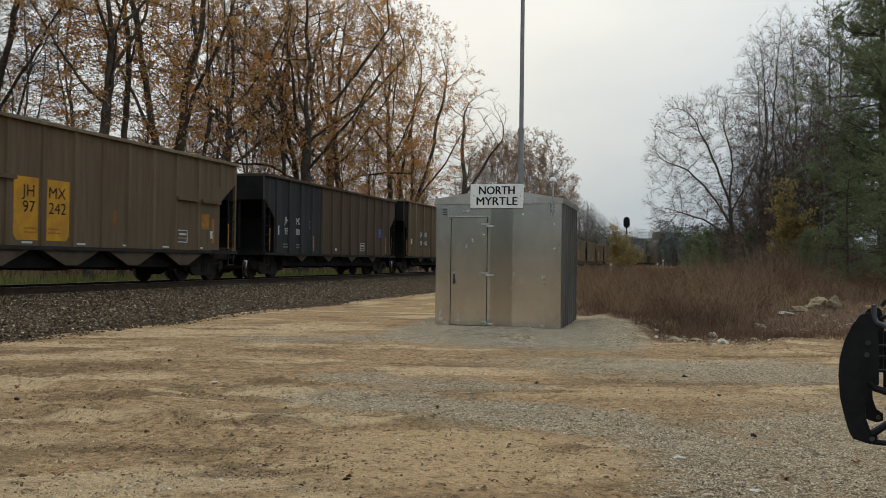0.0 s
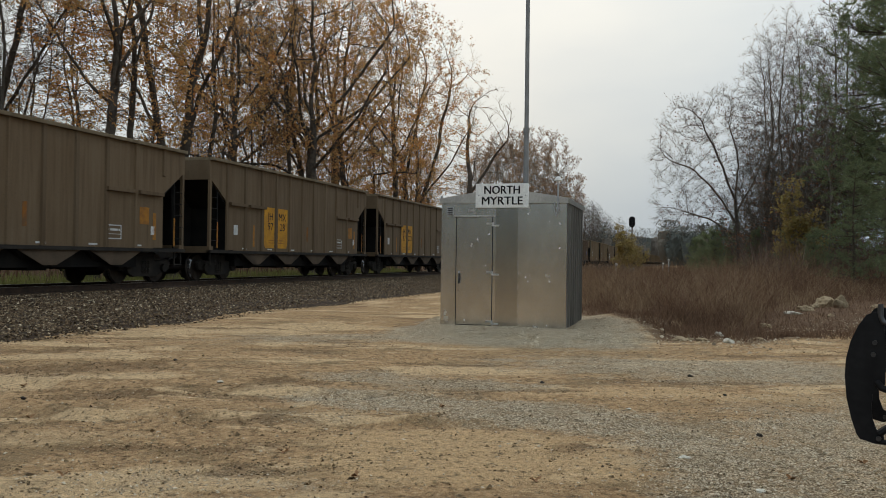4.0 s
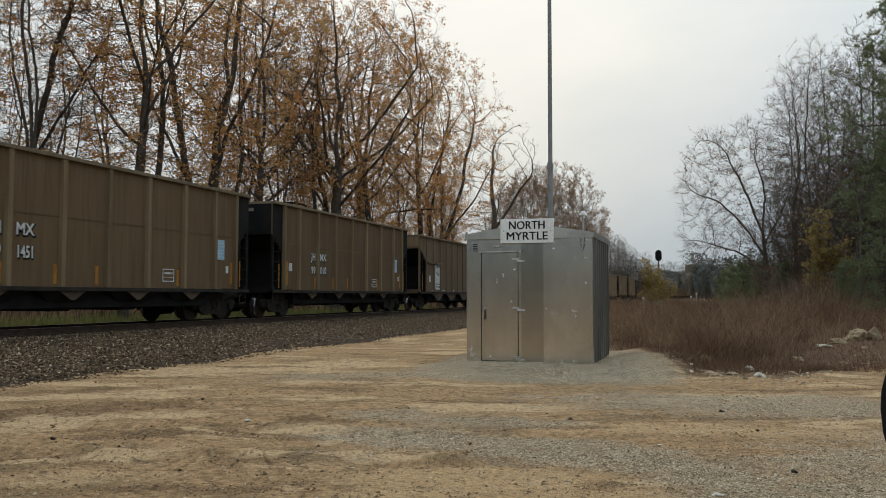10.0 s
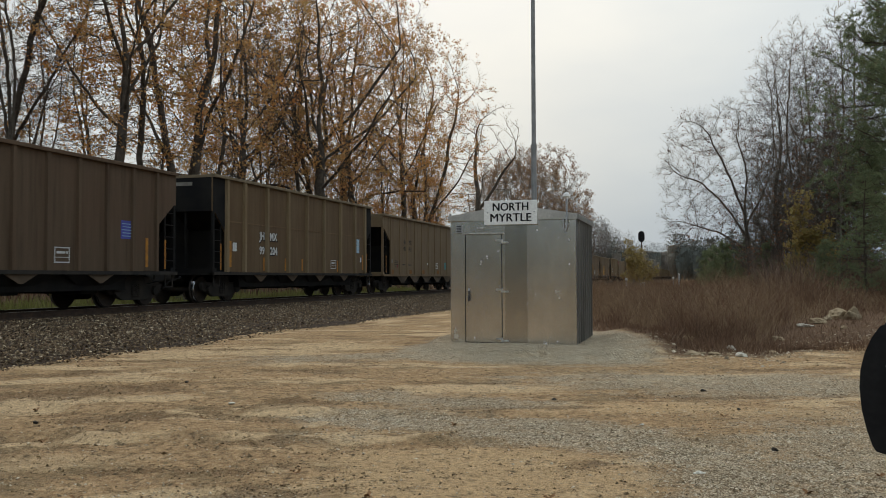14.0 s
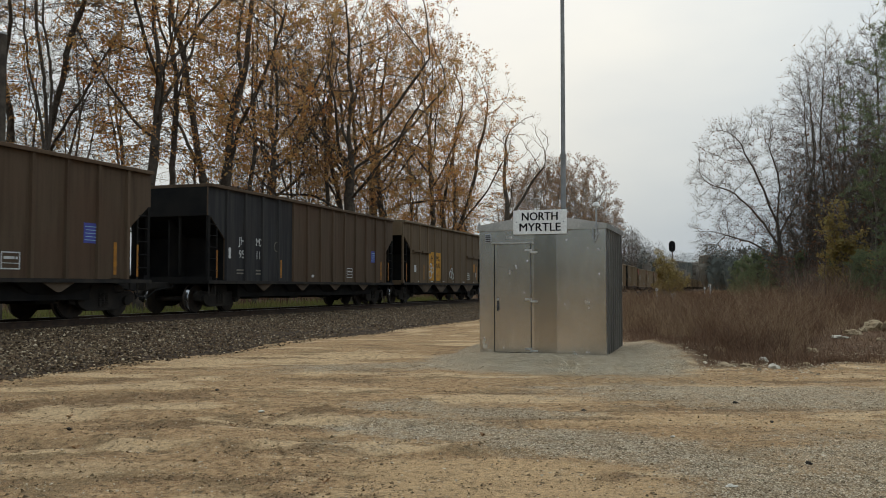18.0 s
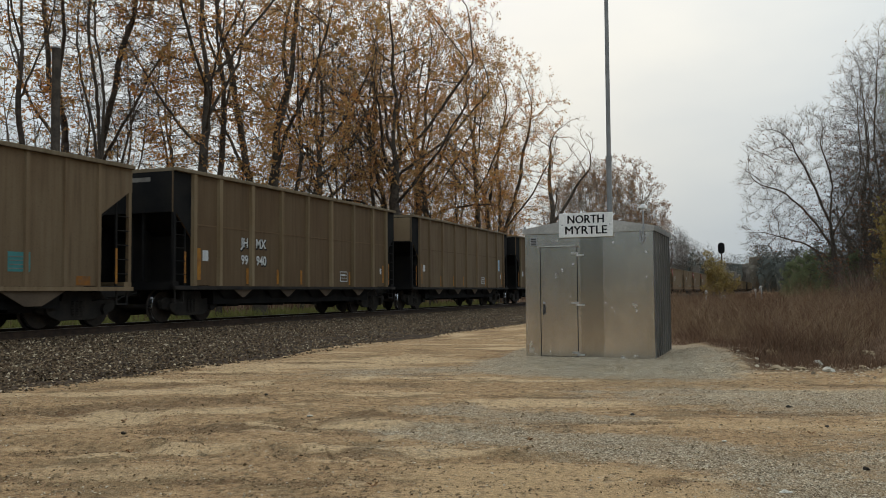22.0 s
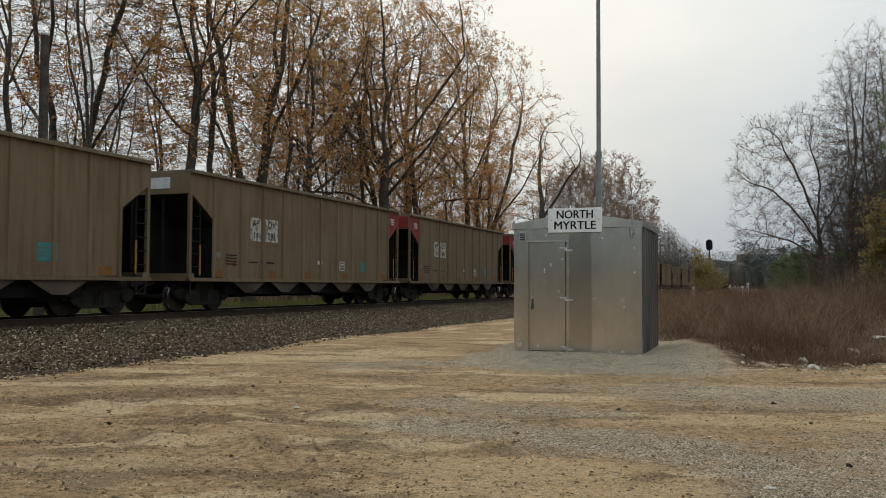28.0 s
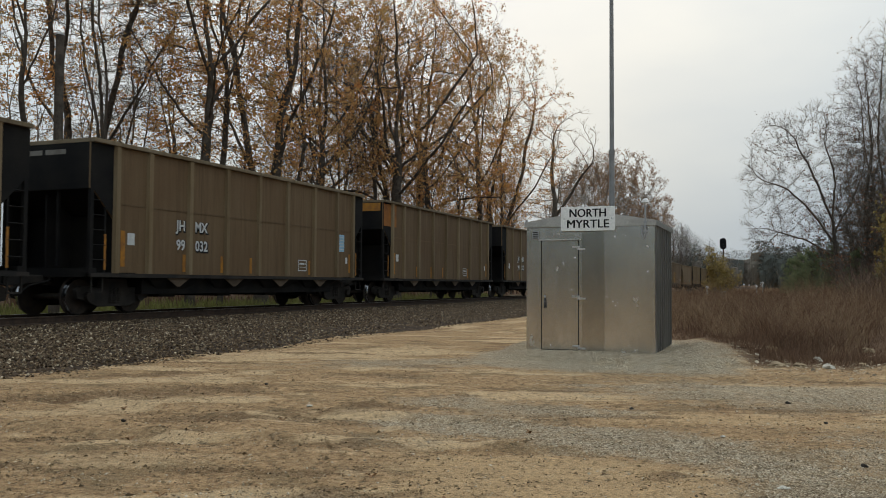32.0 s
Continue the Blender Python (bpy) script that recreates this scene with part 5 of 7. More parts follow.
            strips("fine_print", [(ya, ya + 0.3, z, z + 0.06) for ya in (y0 + 0.12, y0 + 0.56) for z in (1.3, 1.46)], LETTER_BLACK, car)
        plate("decal", hb - 2.3, hb - 1.85, 1.75, 2.25, AMBER, car, "small amber plate")
        plate("stripe", -hb + 3.0, -hb + 3.12, 1.2, 2.0, AMBER, car)
        plate("stripe", hb - 1.65, hb - 1.5, 1.3, 2.1, AMBER, car)
        plate("stripe", hb - 6.9, hb - 6.75, 1.5, 2.1, DIRT_ORANGE, car)
        plate("placard", hb - 1.75, hb - 1.58, 1.45, 1.7, WHITE, car)
        plate("placard", -hb + 1.6, -hb + 1.88, 1.6, 1.95, WHITE, car)
        stencil(hb - 3.72, hb - 3.14, 1.28, 1.68, car)
        for i in range(6):
            plate("reflector", -hb + 2.2 + i * 1.95, -hb + 2.55 + i * 1.95, 1.1, 1.15, WHITE, car)
        if "graffiti" in extra:
            g = Shape()
            for cy, cz, r in ((4.0, 1.5, 0.2), (4.35, 1.75, 0.16), (4.1, 1.95, 0.13), (7.6, 1.55, 0.2), (7.95, 1.45, 0.18), (7.8, 1.75, 0.16)):
                g.tube([(1.543, -hb + cy + r * math.cos(k * 0.5), cz + r * math.sin(k * 0.5)) for k in range(13)], 0.03, 4)
            part("paint_scrawl", g, WHITE, car, "scrawled white paint")
        if "grey_end" in extra or "white" in extra:
            part("end_plate", Shape().box(-1.45, 1.45, -hb - 0.008, -hb - 0.003, 3.5, top - 0.12), GREY_CAR, car, "grey end panel")
    elif kind == "B":
        for text, x, z in ((a, 1.95, 2.22), (b, 3.1, 2.22), (c, 1.95, 1.78), (d, 3.1, 1.78)):
            word(text, x, z, 0.28, WHITE, 0.95)
        strips("fine_print", [(-hb + ya, -hb + ya + 0.47, z, z + 0.05) for ya in (1.65, 2.85) for z in (1.25, 1.36)], GHOST, car)
        plate("placard", -hb + 1.02, -hb + 1.3, 1.75, 2.1, WHITE, car, lift=0.009)
        ring = Shape().tube([(1.542, -hb + 4.25 + 0.16 * math.cos(k * 0.4), 2.25 + 0.16 * math.sin(k * 0.4)) for k in range(17)], 0.012, 4)
        part("round_stencil", ring, GHOST, car, "faint ring-shaped stencil")
        plate("stripe", -hb + 4.55, -hb + 4.66, 1.15, 1.8, AMBER, car)
        plate("stripe", hb - 1.5, hb - 1.38, 1.15, 2.0, AMBER, car)
        if "violet" in extra:
            plate("decal", hb - 2.62, hb - 2.13, 1.93, 2.44, VIOLET, car, "blue violet striped decal")
            strips("decal_line", [(hb - 2.58 + 0.03 * (i % 2), hb - 2.17, 2.0 + i * 0.085, 2.018 + i * 0.085) for i in range(5)], PALE_BLUE, car)
        stencil(hb - 5.2, hb - 4.65, 1.22, 1.62, car)
        plate("placard", -hb + 7.0, -hb + 7.2, 1.2, 1.3, WHITE, car)
    else:
        dark = "dark" in extra
        ink = LETTER_BLACK
        if not dark:
            for y0, y1 in ((3.08, 3.68), (3.95, 4.7)):
                plate("lettering_patch", -hb + y0, -hb + y1, 2.2, 2.94, WORN_WHITE, car, "worn white lettering patch")
        for text, x, z in ((a, 3.38, 2.64), (b, 4.32, 2.64), (c, 3.38, 2.27), (d, 4.32, 2.27)):
            word(text, x, z, 0.25, ink, 0.9)
        plate("decal", hb - 3.77, hb - 3.18, 1.32, 1.75, TEAL, car, "teal striped decal")
        strips("decal_line", [(hb - 3.74, hb - 3.21, 1.38 + i * 0.085, 1.398 + i * 0.085) for i in range(4)], GHOST, car)
        stencil(hb - 5.6, hb - 5.2, 1.36, 1.7, car)
        plate("placard", hb - 7.3, hb - 6.95, 1.55, 1.68, WHITE, car)
        strips("fine_print", [(-hb + 1.75, -hb + 2.35, 1.42 + i * 0.09, 1.45 + i * 0.09) for i in range(4)] + [(-hb + 3.0, -hb + 3.5, 1.5, 1.54), (-hb + 4.0, -hb + 4.5, 1.5, 1.54)], LETTER_BLACK, car)
        plate("reflector", -hb + 2.15, -hb + 2.28, 1.36, 1.5, RED_CAR, car)
        plate("placard", -hb + 1.25, -hb + 1.5, 1.6, 1.78, GHOST, car)
        for y in (1.2, 4.2, 6.5, 9.4, 12.9):
            plate("rust_patch", -hb + y, -hb + y + 0.45, 1.03, 1.25, DIRT_ORANGE, car, "orange rust patch")
        if "red" in extra:
            for s in ((1,) if "redright" in extra else (-1,)):
                out = [(s * (hb - 0.004), top - 0.16), (s * (hb - 1.1), top - 0.16), (s * (hb - 1.1), 2.78), (s * (hb - 0.12), 3.41), (s * (hb - 0.004), 3.41)]
                part("red_corner", Shape().prism(out[::-s], 1.53, 1.535), RED_CAR, car, "red painted end corner")
                y = s * (hb - 0.7)
                strips("fine_print", [(y - 0.2 + 0.03 * i, y + 0.2, 3.62 - i * 0.1, 3.67 - i * 0.1) for i in range(3)], WHITE, car)
            if "redright" not in extra:
                part("end_plate", Shape().box(-1.45, 1.45, -hb - 0.008, -hb - 0.003, 3.42, top - 0.12), RED_CAR, car, "red end panel")
        part("end_lettering", Shape().box(-0.1, 0.85, -hb - 0.012, -hb - 0.009, top - 0.52, top - 0.2), WHITE, car, "worn white patch")


def hi_end(kind):
    return 3.1 if kind in "SB" else 3.42


RUNNING = []
rnd = random.Random(8)
specs = CARS + [(FILL[i % len(FILL)], *(("JH", "MX", {"S": "99", "A": "97", "B": "95", "C": "08"}[FILL[i % len(FILL)]], str(100 + 37 * i % 900)) if i < 4 else ("", "", "", "")), {"A": "yellow", "B": "violet", "C": "dark"}.get(FILL[i % len(FILL)], "blue")) for i in range(11)]
for i, (kind, a, b, c, d, extra) in enumerate(specs):
    end = ENDS[0] - 16.1 if i == 0 else ENDS[i - 1] if i <= len(ENDS) else end + KINDS[kind][0]
    car = PROTOS[kind] if kind in PROTOS and not any(k == kind for k, *_ in specs[:i]) else copy_thing(PROTOS[kind], Matrix())
    RUNNING.append((car, end - KINDS[kind][1] / 2))
for (car, y), (kind, a, b, c, d, extra) in zip(RUNNING, specs):
    mark_car(car, kind, a, b, c, d, extra, rnd)
    if "worn" in extra or "white_ribs" in extra:
        for ob in car.children:
            if ob.name.split(".")[0] in ("side", "rib"):
                ob.material_slots[0].link = "OBJECT"
                ob.material_slots[0].material = GREY_CAR
    if "orange" in extra:
        car["label"] = "brown coal hopper car with a faded orange end panel"
    elif "white_ribs" in extra:
        car["label"] = "brown ribbed coal hopper car with three whitened ribs"
    elif "maroon" in extra:
        car["label"] = "brown ribbed coal hopper car with a maroon repaired panel"
    elif kind == "C" and "red" in extra:
        car["label"] = "grey-tan coal hopper car with red end corners"
    elif kind == "A":
        car["label"] = "brown coal hopper car with a %s number panel" % ("white" if "white" in extra else "yellow")

# ---- rails and ties ----
track = thing("railway_track", "single railway track of worn steel rails on dark wooden ties", "track", kind="structure")
for s in (-1, 1):
    x = TRACK_X + s * 0.755
    prof = [(-0.07, 0.30), (0.07, 0.30), (0.07, 0.315), (0.012, 0.335), (0.012, 0.44), (0.036, 0.447), (0.036, 0.474), (-0.036, 0.474), (-0.036, 0.447), (-0.012, 0.44), (-0.012, 0.335), (-0.07, 0.315)]
    n = len(prof)
    sh = Shape().add([(x + a, -70, z) for a, z in prof] + [(x + a, 900, z) for a, z in prof], [tuple(range(n))[::-1], tuple(range(n, 2 * n))] + [(i, (i + 1) % n, n + (i + 1) % n, n + i) for i in range(n)])
    rail = part("rail", sh, RAIL_SIDE, track)
    part("rail_head", Shape().box(x - 0.034, x + 0.034, -70, 900, 0.4745, RAIL_Z), RAIL_TOP, rail, "bright worn running surface")
tie_mesh = Shape().box(-1.3, 1.3, -0.115, 0.115, -0.15, 0.02).mesh("tie", TIE, bevel=0.012)
rt = random.Random(2)
for i in range(230):
    y = -12 + 0.5 * i
    part("tie", tie_mesh, TIE, track, at=pose(TRACK_X + rt.uniform(-0.04, 0.04), y, 0.27, 0, 0, rt.uniform(-0.6, 0.6)))
sh = Shape()
for i in range(300):
    y = 103 + 0.5 * i
    sh.box(TRACK_X - 1.3, TRACK_X + 1.3, y - 0.115, y + 0.115, 0.12, 0.29)
part("far_ties", sh, TIE, track, kind="stuff")

# ---- trees ----
def ring_tube(vs, fs, pts, radii, sides):
    k = len(vs)
    side = None
    m = len(pts)
    if sides == 2:
        # the finest twigs are thin blades
        w = (pts[-1] - pts[0]).orthogonal().normalized() * radii[0] * 1.2
        vs.extend((tuple(pts[0] - w), tuple(pts[0] + w), tuple(pts[-1] + w * 0.5), tuple(pts[-1] - w * 0.5)))
        fs.append((k, k + 1, k + 2, k + 3))
        return
    for i in range(m):
        d = (pts[min(i + 1, m - 1)] - pts[max(i - 1, 0)]).normalized()
        if side is None:
            side = d.orthogonal().normalized()
        side = (side - d * side.dot(d)).normalized()
        up = d.cross(side)
        for j in range(sides):
            a = 6.28318 * j / sides
            vs.append(tuple(pts[i] + (side * math.cos(a) + up * math.sin(a)) * radii[i]))
    for i in range(m - 1):
        for j in range(sides):
            fs.append((k + i * sides + j, k + i * sides + (j + 1) % sides, k + (i + 1) * sides + (j + 1) % sides, k + (i + 1) * sides + j))


def branch(g, p, d, length, r, level, cfg):
    """One limb and all that grows from it. level 0 is the stem, the last level the twigs."""
    rg, vs, fs = cfg["rng"], cfg["v"], cfg["f"]
    steps = (7, 6, 4, 2, 1)[level]
    pts, radii = [p.copy()], [r]
    tip = (0.45, 0.25, 0.25, 0.3, 0.5)[level]
    wild = (0.09, 0.21, 0.25, 0.26, 0.2)[level]
    lift = (0.05, cfg["lift"], cfg["lift"] * 0.6, 0.05, 0.02)[level]
    d = d.copy()
    for i in range(steps):
        d = (d + Vector((rg.gauss(0, wild), rg.gauss(0, wild), rg.gauss(0, wild * 0.7) + lift))).normalized()
        p = p + d * (length / steps)
        pts.append(p)
        radii.append(r * (1 - (1 - tip) * (i + 1) / steps))
    ring_tube(vs, fs, pts, radii, (8, 6, 4, 3, 2)[level])
    if level >= cfg["levels"]:
        for q in (pts[0].lerp(pts[-1], 0.5), pts[-1]):
            for _ in range(cfg["many"]):
                if rg.random() < cfg["leaf"](q):
                    cfg["leaves"].append(q + Vector((rg.gauss(0, 0.13), rg.gauss(0, 0.13), rg.gauss(0, 0.13))))
        return
    n = cfg["counts"][level]
    start = cfg["bare"] if level == 0 else 0.22
    for c in range(n):
        f = start + (1 - start) * (c + rg.random()) / n
        s = f * steps
        i = min(int(s), steps - 1)
        q = pts[i].lerp(pts[i + 1], s - i)
        along = (pts[i + 1] - pts[i]).normalized()
        out = along.orthogonal().normalized()
        out.rotate(Matrix.Rotation(2.4 * c + rg.uniform(-0.6, 0.6), 3, along))
        a = radians(rg.uniform(*cfg["angles"][level]))
        nd = along * math.cos(a) + out * math.sin(a)
        ln = length * cfg["ratio"][level] * (1.15 - 0.55 * f) * rg.uniform(0.75, 1.2)
        nr = radii[i] * (0.62 if level == 0 else 0.55) * rg.uniform(0.75, 1.0)
        branch(g, q, nd, ln, max(nr, cfg["twig"]), level + 1, cfg)
    if level < 2:
        # the stem ends in a fork
        for c in range(2):
            out = d.orthogonal().normalized()
            out.rotate(Matrix.Rotation(rg.uniform(0, 6.28), 3, d))
            branch(g, pts[-1], (d + out * rg.uniform(0.25, 0.5)).normalized(), length * 0.55, radii[-1] * 0.8, level + 1, cfg)


def leaf_mesh(name, places, size, mat, rg, long=1.0):
    k = len(places)
    if not k:
        return None
    p = np.array([tuple(q) for q in places])
    r = np.random.default_rng(rg.randint(0, 9999))
    a, b = r.normal(0, 1, (k, 3)), r.normal(0, 1, (k, 3))
    a /= np.linalg.norm(a, axis=1)[:, None]
    b -= a * (a * b).sum(1)[:, None]
    b /= np.linalg.norm(b, axis=1)[:, None]
    s = r.uniform(0.6, 1.3, (k, 1)) * size
    v = np.stack([p - a * s * long, p + b * s * 0.55, p + a * s * long, p - b * s * 0.55], 1).reshape(-1, 3)
    me = bpy.data.meshes.new(name)
    me.from_pydata(v.tolist(), [], (np.arange(k)[:, None] * 4 + np.arange(4)[None]).tolist())
    me.materials.append(mat)
    return me


def tree_proto(seed, height, radius, leaf, bark, leaf_mat, name, label, counts=(9, 6, 5, 4), lift=0.1, leaf_size=0.11, bare=0.3, angles=((35, 65), (30, 60), (30, 65), (25, 60)), lean=0.06, ratio=(0.52, 0.5, 0.45, 0.5), twig=0.013, many=1):
    rg = random.Random(seed)
    cfg = dict(rng=rg, v=[], f=[], leaves=[], levels=4, counts=counts, angles=angles, ratio=ratio, lift=lift, bare=bare, twig=twig, leaf=leaf, many=many)
    branch(None, Vector((0, 0, -0.3)), Vector((rg.uniform(-lean, lean), rg.uniform(-lean, lean), 1)).normalized(), height * 0.62, radius, 0, cfg)
    top = max(v[2] for v in cfg["v"])
    k = height / top
    ob = thing(name, label, "tree")
    me = bpy.data.meshes.new("trunk")
    me.from_pydata([(x * k, y * k, z * k) for x, y, z in cfg["v"]], [], cfg["f"])
    me.polygons.foreach_set("use_smooth", [True] * len(me.polygons))
    me.materials.append(bark)
    part("trunk", me, bark, ob)
    lm = leaf_mesh("crown", [q * k for q in cfg["leaves"]], leaf_size, leaf_mat, rg)
    if lm:
        part("crown", lm, leaf_mat, ob)
    return ob


def colonise(seed, clouds, stems, step=0.5, reach=5.0, kill=0.95, up=0.06, wild=0.13, rounds=140):
    """Limbs that grow from the stems towards points strewn through the crown. clouds: (centre, radii, count, hollow)."""
    r = np.random.default_rng(seed)
    goals = []
    for centre, radii, count, hollow in clouds:
        d = r.normal(0, 1, (count, 3))
        d /= np.linalg.norm(d, axis=1)[:, None]
        goals.append(np.array(centre) + d * np.array(radii) * (r.uniform(hollow ** 3, 1, (count, 1)) ** (1 / 3)))
    goals = np.concatenate(goals)
    nodes, parent = [], []
    for stem in stems:
        pts = [Vector(p) for p in stem]
        last = -1 if not nodes else int(np.argmin([(Vector(n) - pts[0]).length for n in nodes]))
        for p, q in zip(pts, pts[1:]):
            k = max(1, round((q - p).length / step))
            for i in range(0 if last < 0 else 1, k + 1):
                v = p.lerp(q, i / k)
                bend = noise.noise_vector(v * 0.3 + Vector((seed, 0, 0))) * min(0.45, 0.05 * max(0.0, v.z))
                nodes.append(np.array(v + bend) + r.normal(0, 0.015, 3))
                parent.append(last)
                last = len(nodes) - 1
    near = np.full(len(goals), 1e9)
    who = np.zeros(len(goals), int)
    fresh = list(range(len(nodes)))
    for _ in range(rounds):
        if not len(goals) or not fresh:
            break
        block = np.array([nodes[i] for i in fresh])
        d = np.linalg.norm(goals[:, None] - block[None], axis=2)
        j = d.argmin(1)
        best = d[np.arange(len(goals)), j]
        better = best < near
        near[better], who[better] = best[better], np.array(fresh)[j[better]]
        keep = near > kill
        goals, near, who = goals[keep], near[keep], who[keep]
        pull = {}
        for g, n, w in zip(goals, near, who):
            if n < reach:
                pull.setdefault(int(w), []).append((g - nodes[w]) / n)
        fresh = []
        for w, ways in pull.items():
            d = np.sum(ways, 0) + r.normal(0, wild, 3) * len(ways) ** 0.5
            d /= np.linalg.norm(d) + 1e-9
            if parent[w] >= 0:
                # limbs keep their course and bend slowly
                back = nodes[w] - nodes[parent[w]]
                d = d + 0.42 * back / (np.linalg.norm(back) + 1e-9)
            d[2] += up
            d /= np.linalg.norm(d) + 1e-9
            nodes.append(nodes[w] + d * step)
            parent.append(w)
            fresh.append(len(nodes) - 1)
    return nodes, parent


def grown_tree(seed, clouds, stems, radius, name, label, bark, leaf_mat=None, leafy=0.0, leaf_size=0.08, many=4, tip=0.011, twig=(0.5, 1.1), twigs=2, twig_width=0.007, clump=0.3, step=0.5, kill=0.95, up=0.01, wild=0.13, reach=5.0):
    rg = random.Random(seed)
    nodes, parent = colonise(seed, clouds, stems, step, reach, kill, up, wild)
    n = len(nodes)
    tips = max(2, n - len(set(parent)))
    power = math.log(tips) / math.log(radius / tip)
    load = [0.0] * n
    kids = [[] for _ in range(n)]
    for i in range(n - 1, -1, -1):
        if not kids[i]:
            load[i] = tip ** power
        if parent[i] >= 0:
            load[parent[i]] += load[i]
            kids[parent[i]].append(i)
    thick = [v ** (1 / power) for v in load]
    pos = [Vector(p) for p in nodes]
    vs, fs, places = [], [], []
    starts = [i for i in range(n) if parent[i] < 0]
    chains = [[i] for i in starts]
    while chains:
        chain = chains.pop()
        while kids[chain[-1]]:
            order = sorted(kids[chain[-1]], key=lambda c: -thick[c])
            for c in order[1:]:
                chains.append([chain[-1], c])
            chain.append(order[0])
        if len(chain) > 1:
            pts = [pos[i] for i in chain]
            radii = [thick[i] for i in chain]
            if parent[chain[0]] >= 0:
                radii[0] = min(radii[0], radii[1] * 1.3)
            elif len(radii) > 2:
                # the foot of the trunk flares
                radii[0], radii[1] = radii[0] * 1.45, radii[1] * 1.15
            ring_tube(vs, fs, pts, radii, 8 if radii[0] > 0.12 else 5 if radii[0] > 0.035 else 3)
    away = Vector(np.mean([c[0] for c in clouds], axis=0))
    for i in range(n):
        if thick[i] > 0.04 or parent[i] < 0:
            continue
        p = pos[i]
        along = (p - pos[parent[i]]).normalized()
        thin = noise.noise(p * clump + Vector((seed, 0, 0))) * 0.9 + 0.35 * noise.noise(p * clump * 2.7)
        lush = min(1.0, max(0.0, leafy * (1 + 5.0 * thin)))
        for _ in range(twigs + (2 if not kids[i] else 0)):
            side = Vector((rg.gauss(0, 1), rg.gauss(0, 1), rg.gauss(0, 0.7))).normalized()
            d = (along * 0.9 + side * 0.9 + (p - away).normalized() * 0.35 + Vector((0, 0, 0.15))).normalized()
            ln = rg.uniform(*twig)
            mid = p + d * ln * 0.5
            end = mid + (d + side * 0.3 + Vector((0, 0, 0.12))).normalized() * ln * 0.5
            ring_tube(vs, fs, [p, mid], [twig_width, twig_width], 2)
            ring_tube(vs, fs, [mid, end], [twig_width * 0.75, 0.003], 2)
            for q in (mid, p.lerp(mid, 0.5)):
                s2 = Vector((rg.gauss(0, 1), rg.gauss(0, 1), rg.gauss(0, 0.7))).normalized()
                e2 = q + (d + s2 * 0.9).normalized() * ln * 0.45
                ring_tube(vs, fs, [q, e2], [twig_width * 0.65, 0.003], 2)
                if leaf_mat and rg.random() < lush:
                    places += [q.lerp(e2, rg.uniform(0.3, 1.1)) + Vector((rg.gauss(0, 0.09), rg.gauss(0, 0.09), rg.gauss(0, 0.09))) for _ in range(many)]
            if leaf_mat and rg.random() < lush:
                places += [end + Vector((rg.gauss(0, 0.12), rg.gauss(0, 0.12), rg.gauss(0, 0.12))) for _ in range(many)]
    ob = thing(name, label, "tree")
    me = bpy.data.meshes.new("trunk")
    me.from_pydata([tuple(v) for v in vs], [], fs)
    me.polygons.foreach_set("use_smooth", [True] * len(me.polygons))
    me.materials.append(bark)
    part("trunk", me, bark, ob)
    if places:
        part("crown", leaf_mesh("crown", places, leaf_size, leaf_mat, rg), leaf_mat, ob)
    return ob


def vase(seed, fork, limbs, spread, top, lean=0.0):
    """A trunk up to the fork and limbs that leave it one above another, swing out and then rise."""
    r = random.Random(seed)
    out = [[(0, 0, -0.3), (lean * 0.3, 0, fork * 0.5), (lean, 0.1, fork), (lean * 0.8, 0.3, fork + 0.45 * (top - fork)), (lean * 0.5, 0.2, top)]]
    for k in range(limbs):
        a = 2.4 * k + r.uniform(-0.5, 0.5)
        z = fork - 1.2 + 4.5 * k / limbs
        reach = spread * r.uniform(0.75, 1.1)
        c, d = math.cos(a) * reach, math.sin(a) * reach
        out.append([(lean, 0.1, z), (lean + 0.34 * c, 0.34 * d, z + 1.5), (lean + 0.7 * c, 0.7 * d, z + 3.4), (lean + 1.05 * c, 1.05 * d, min(top, z + 6.2))])
    return out


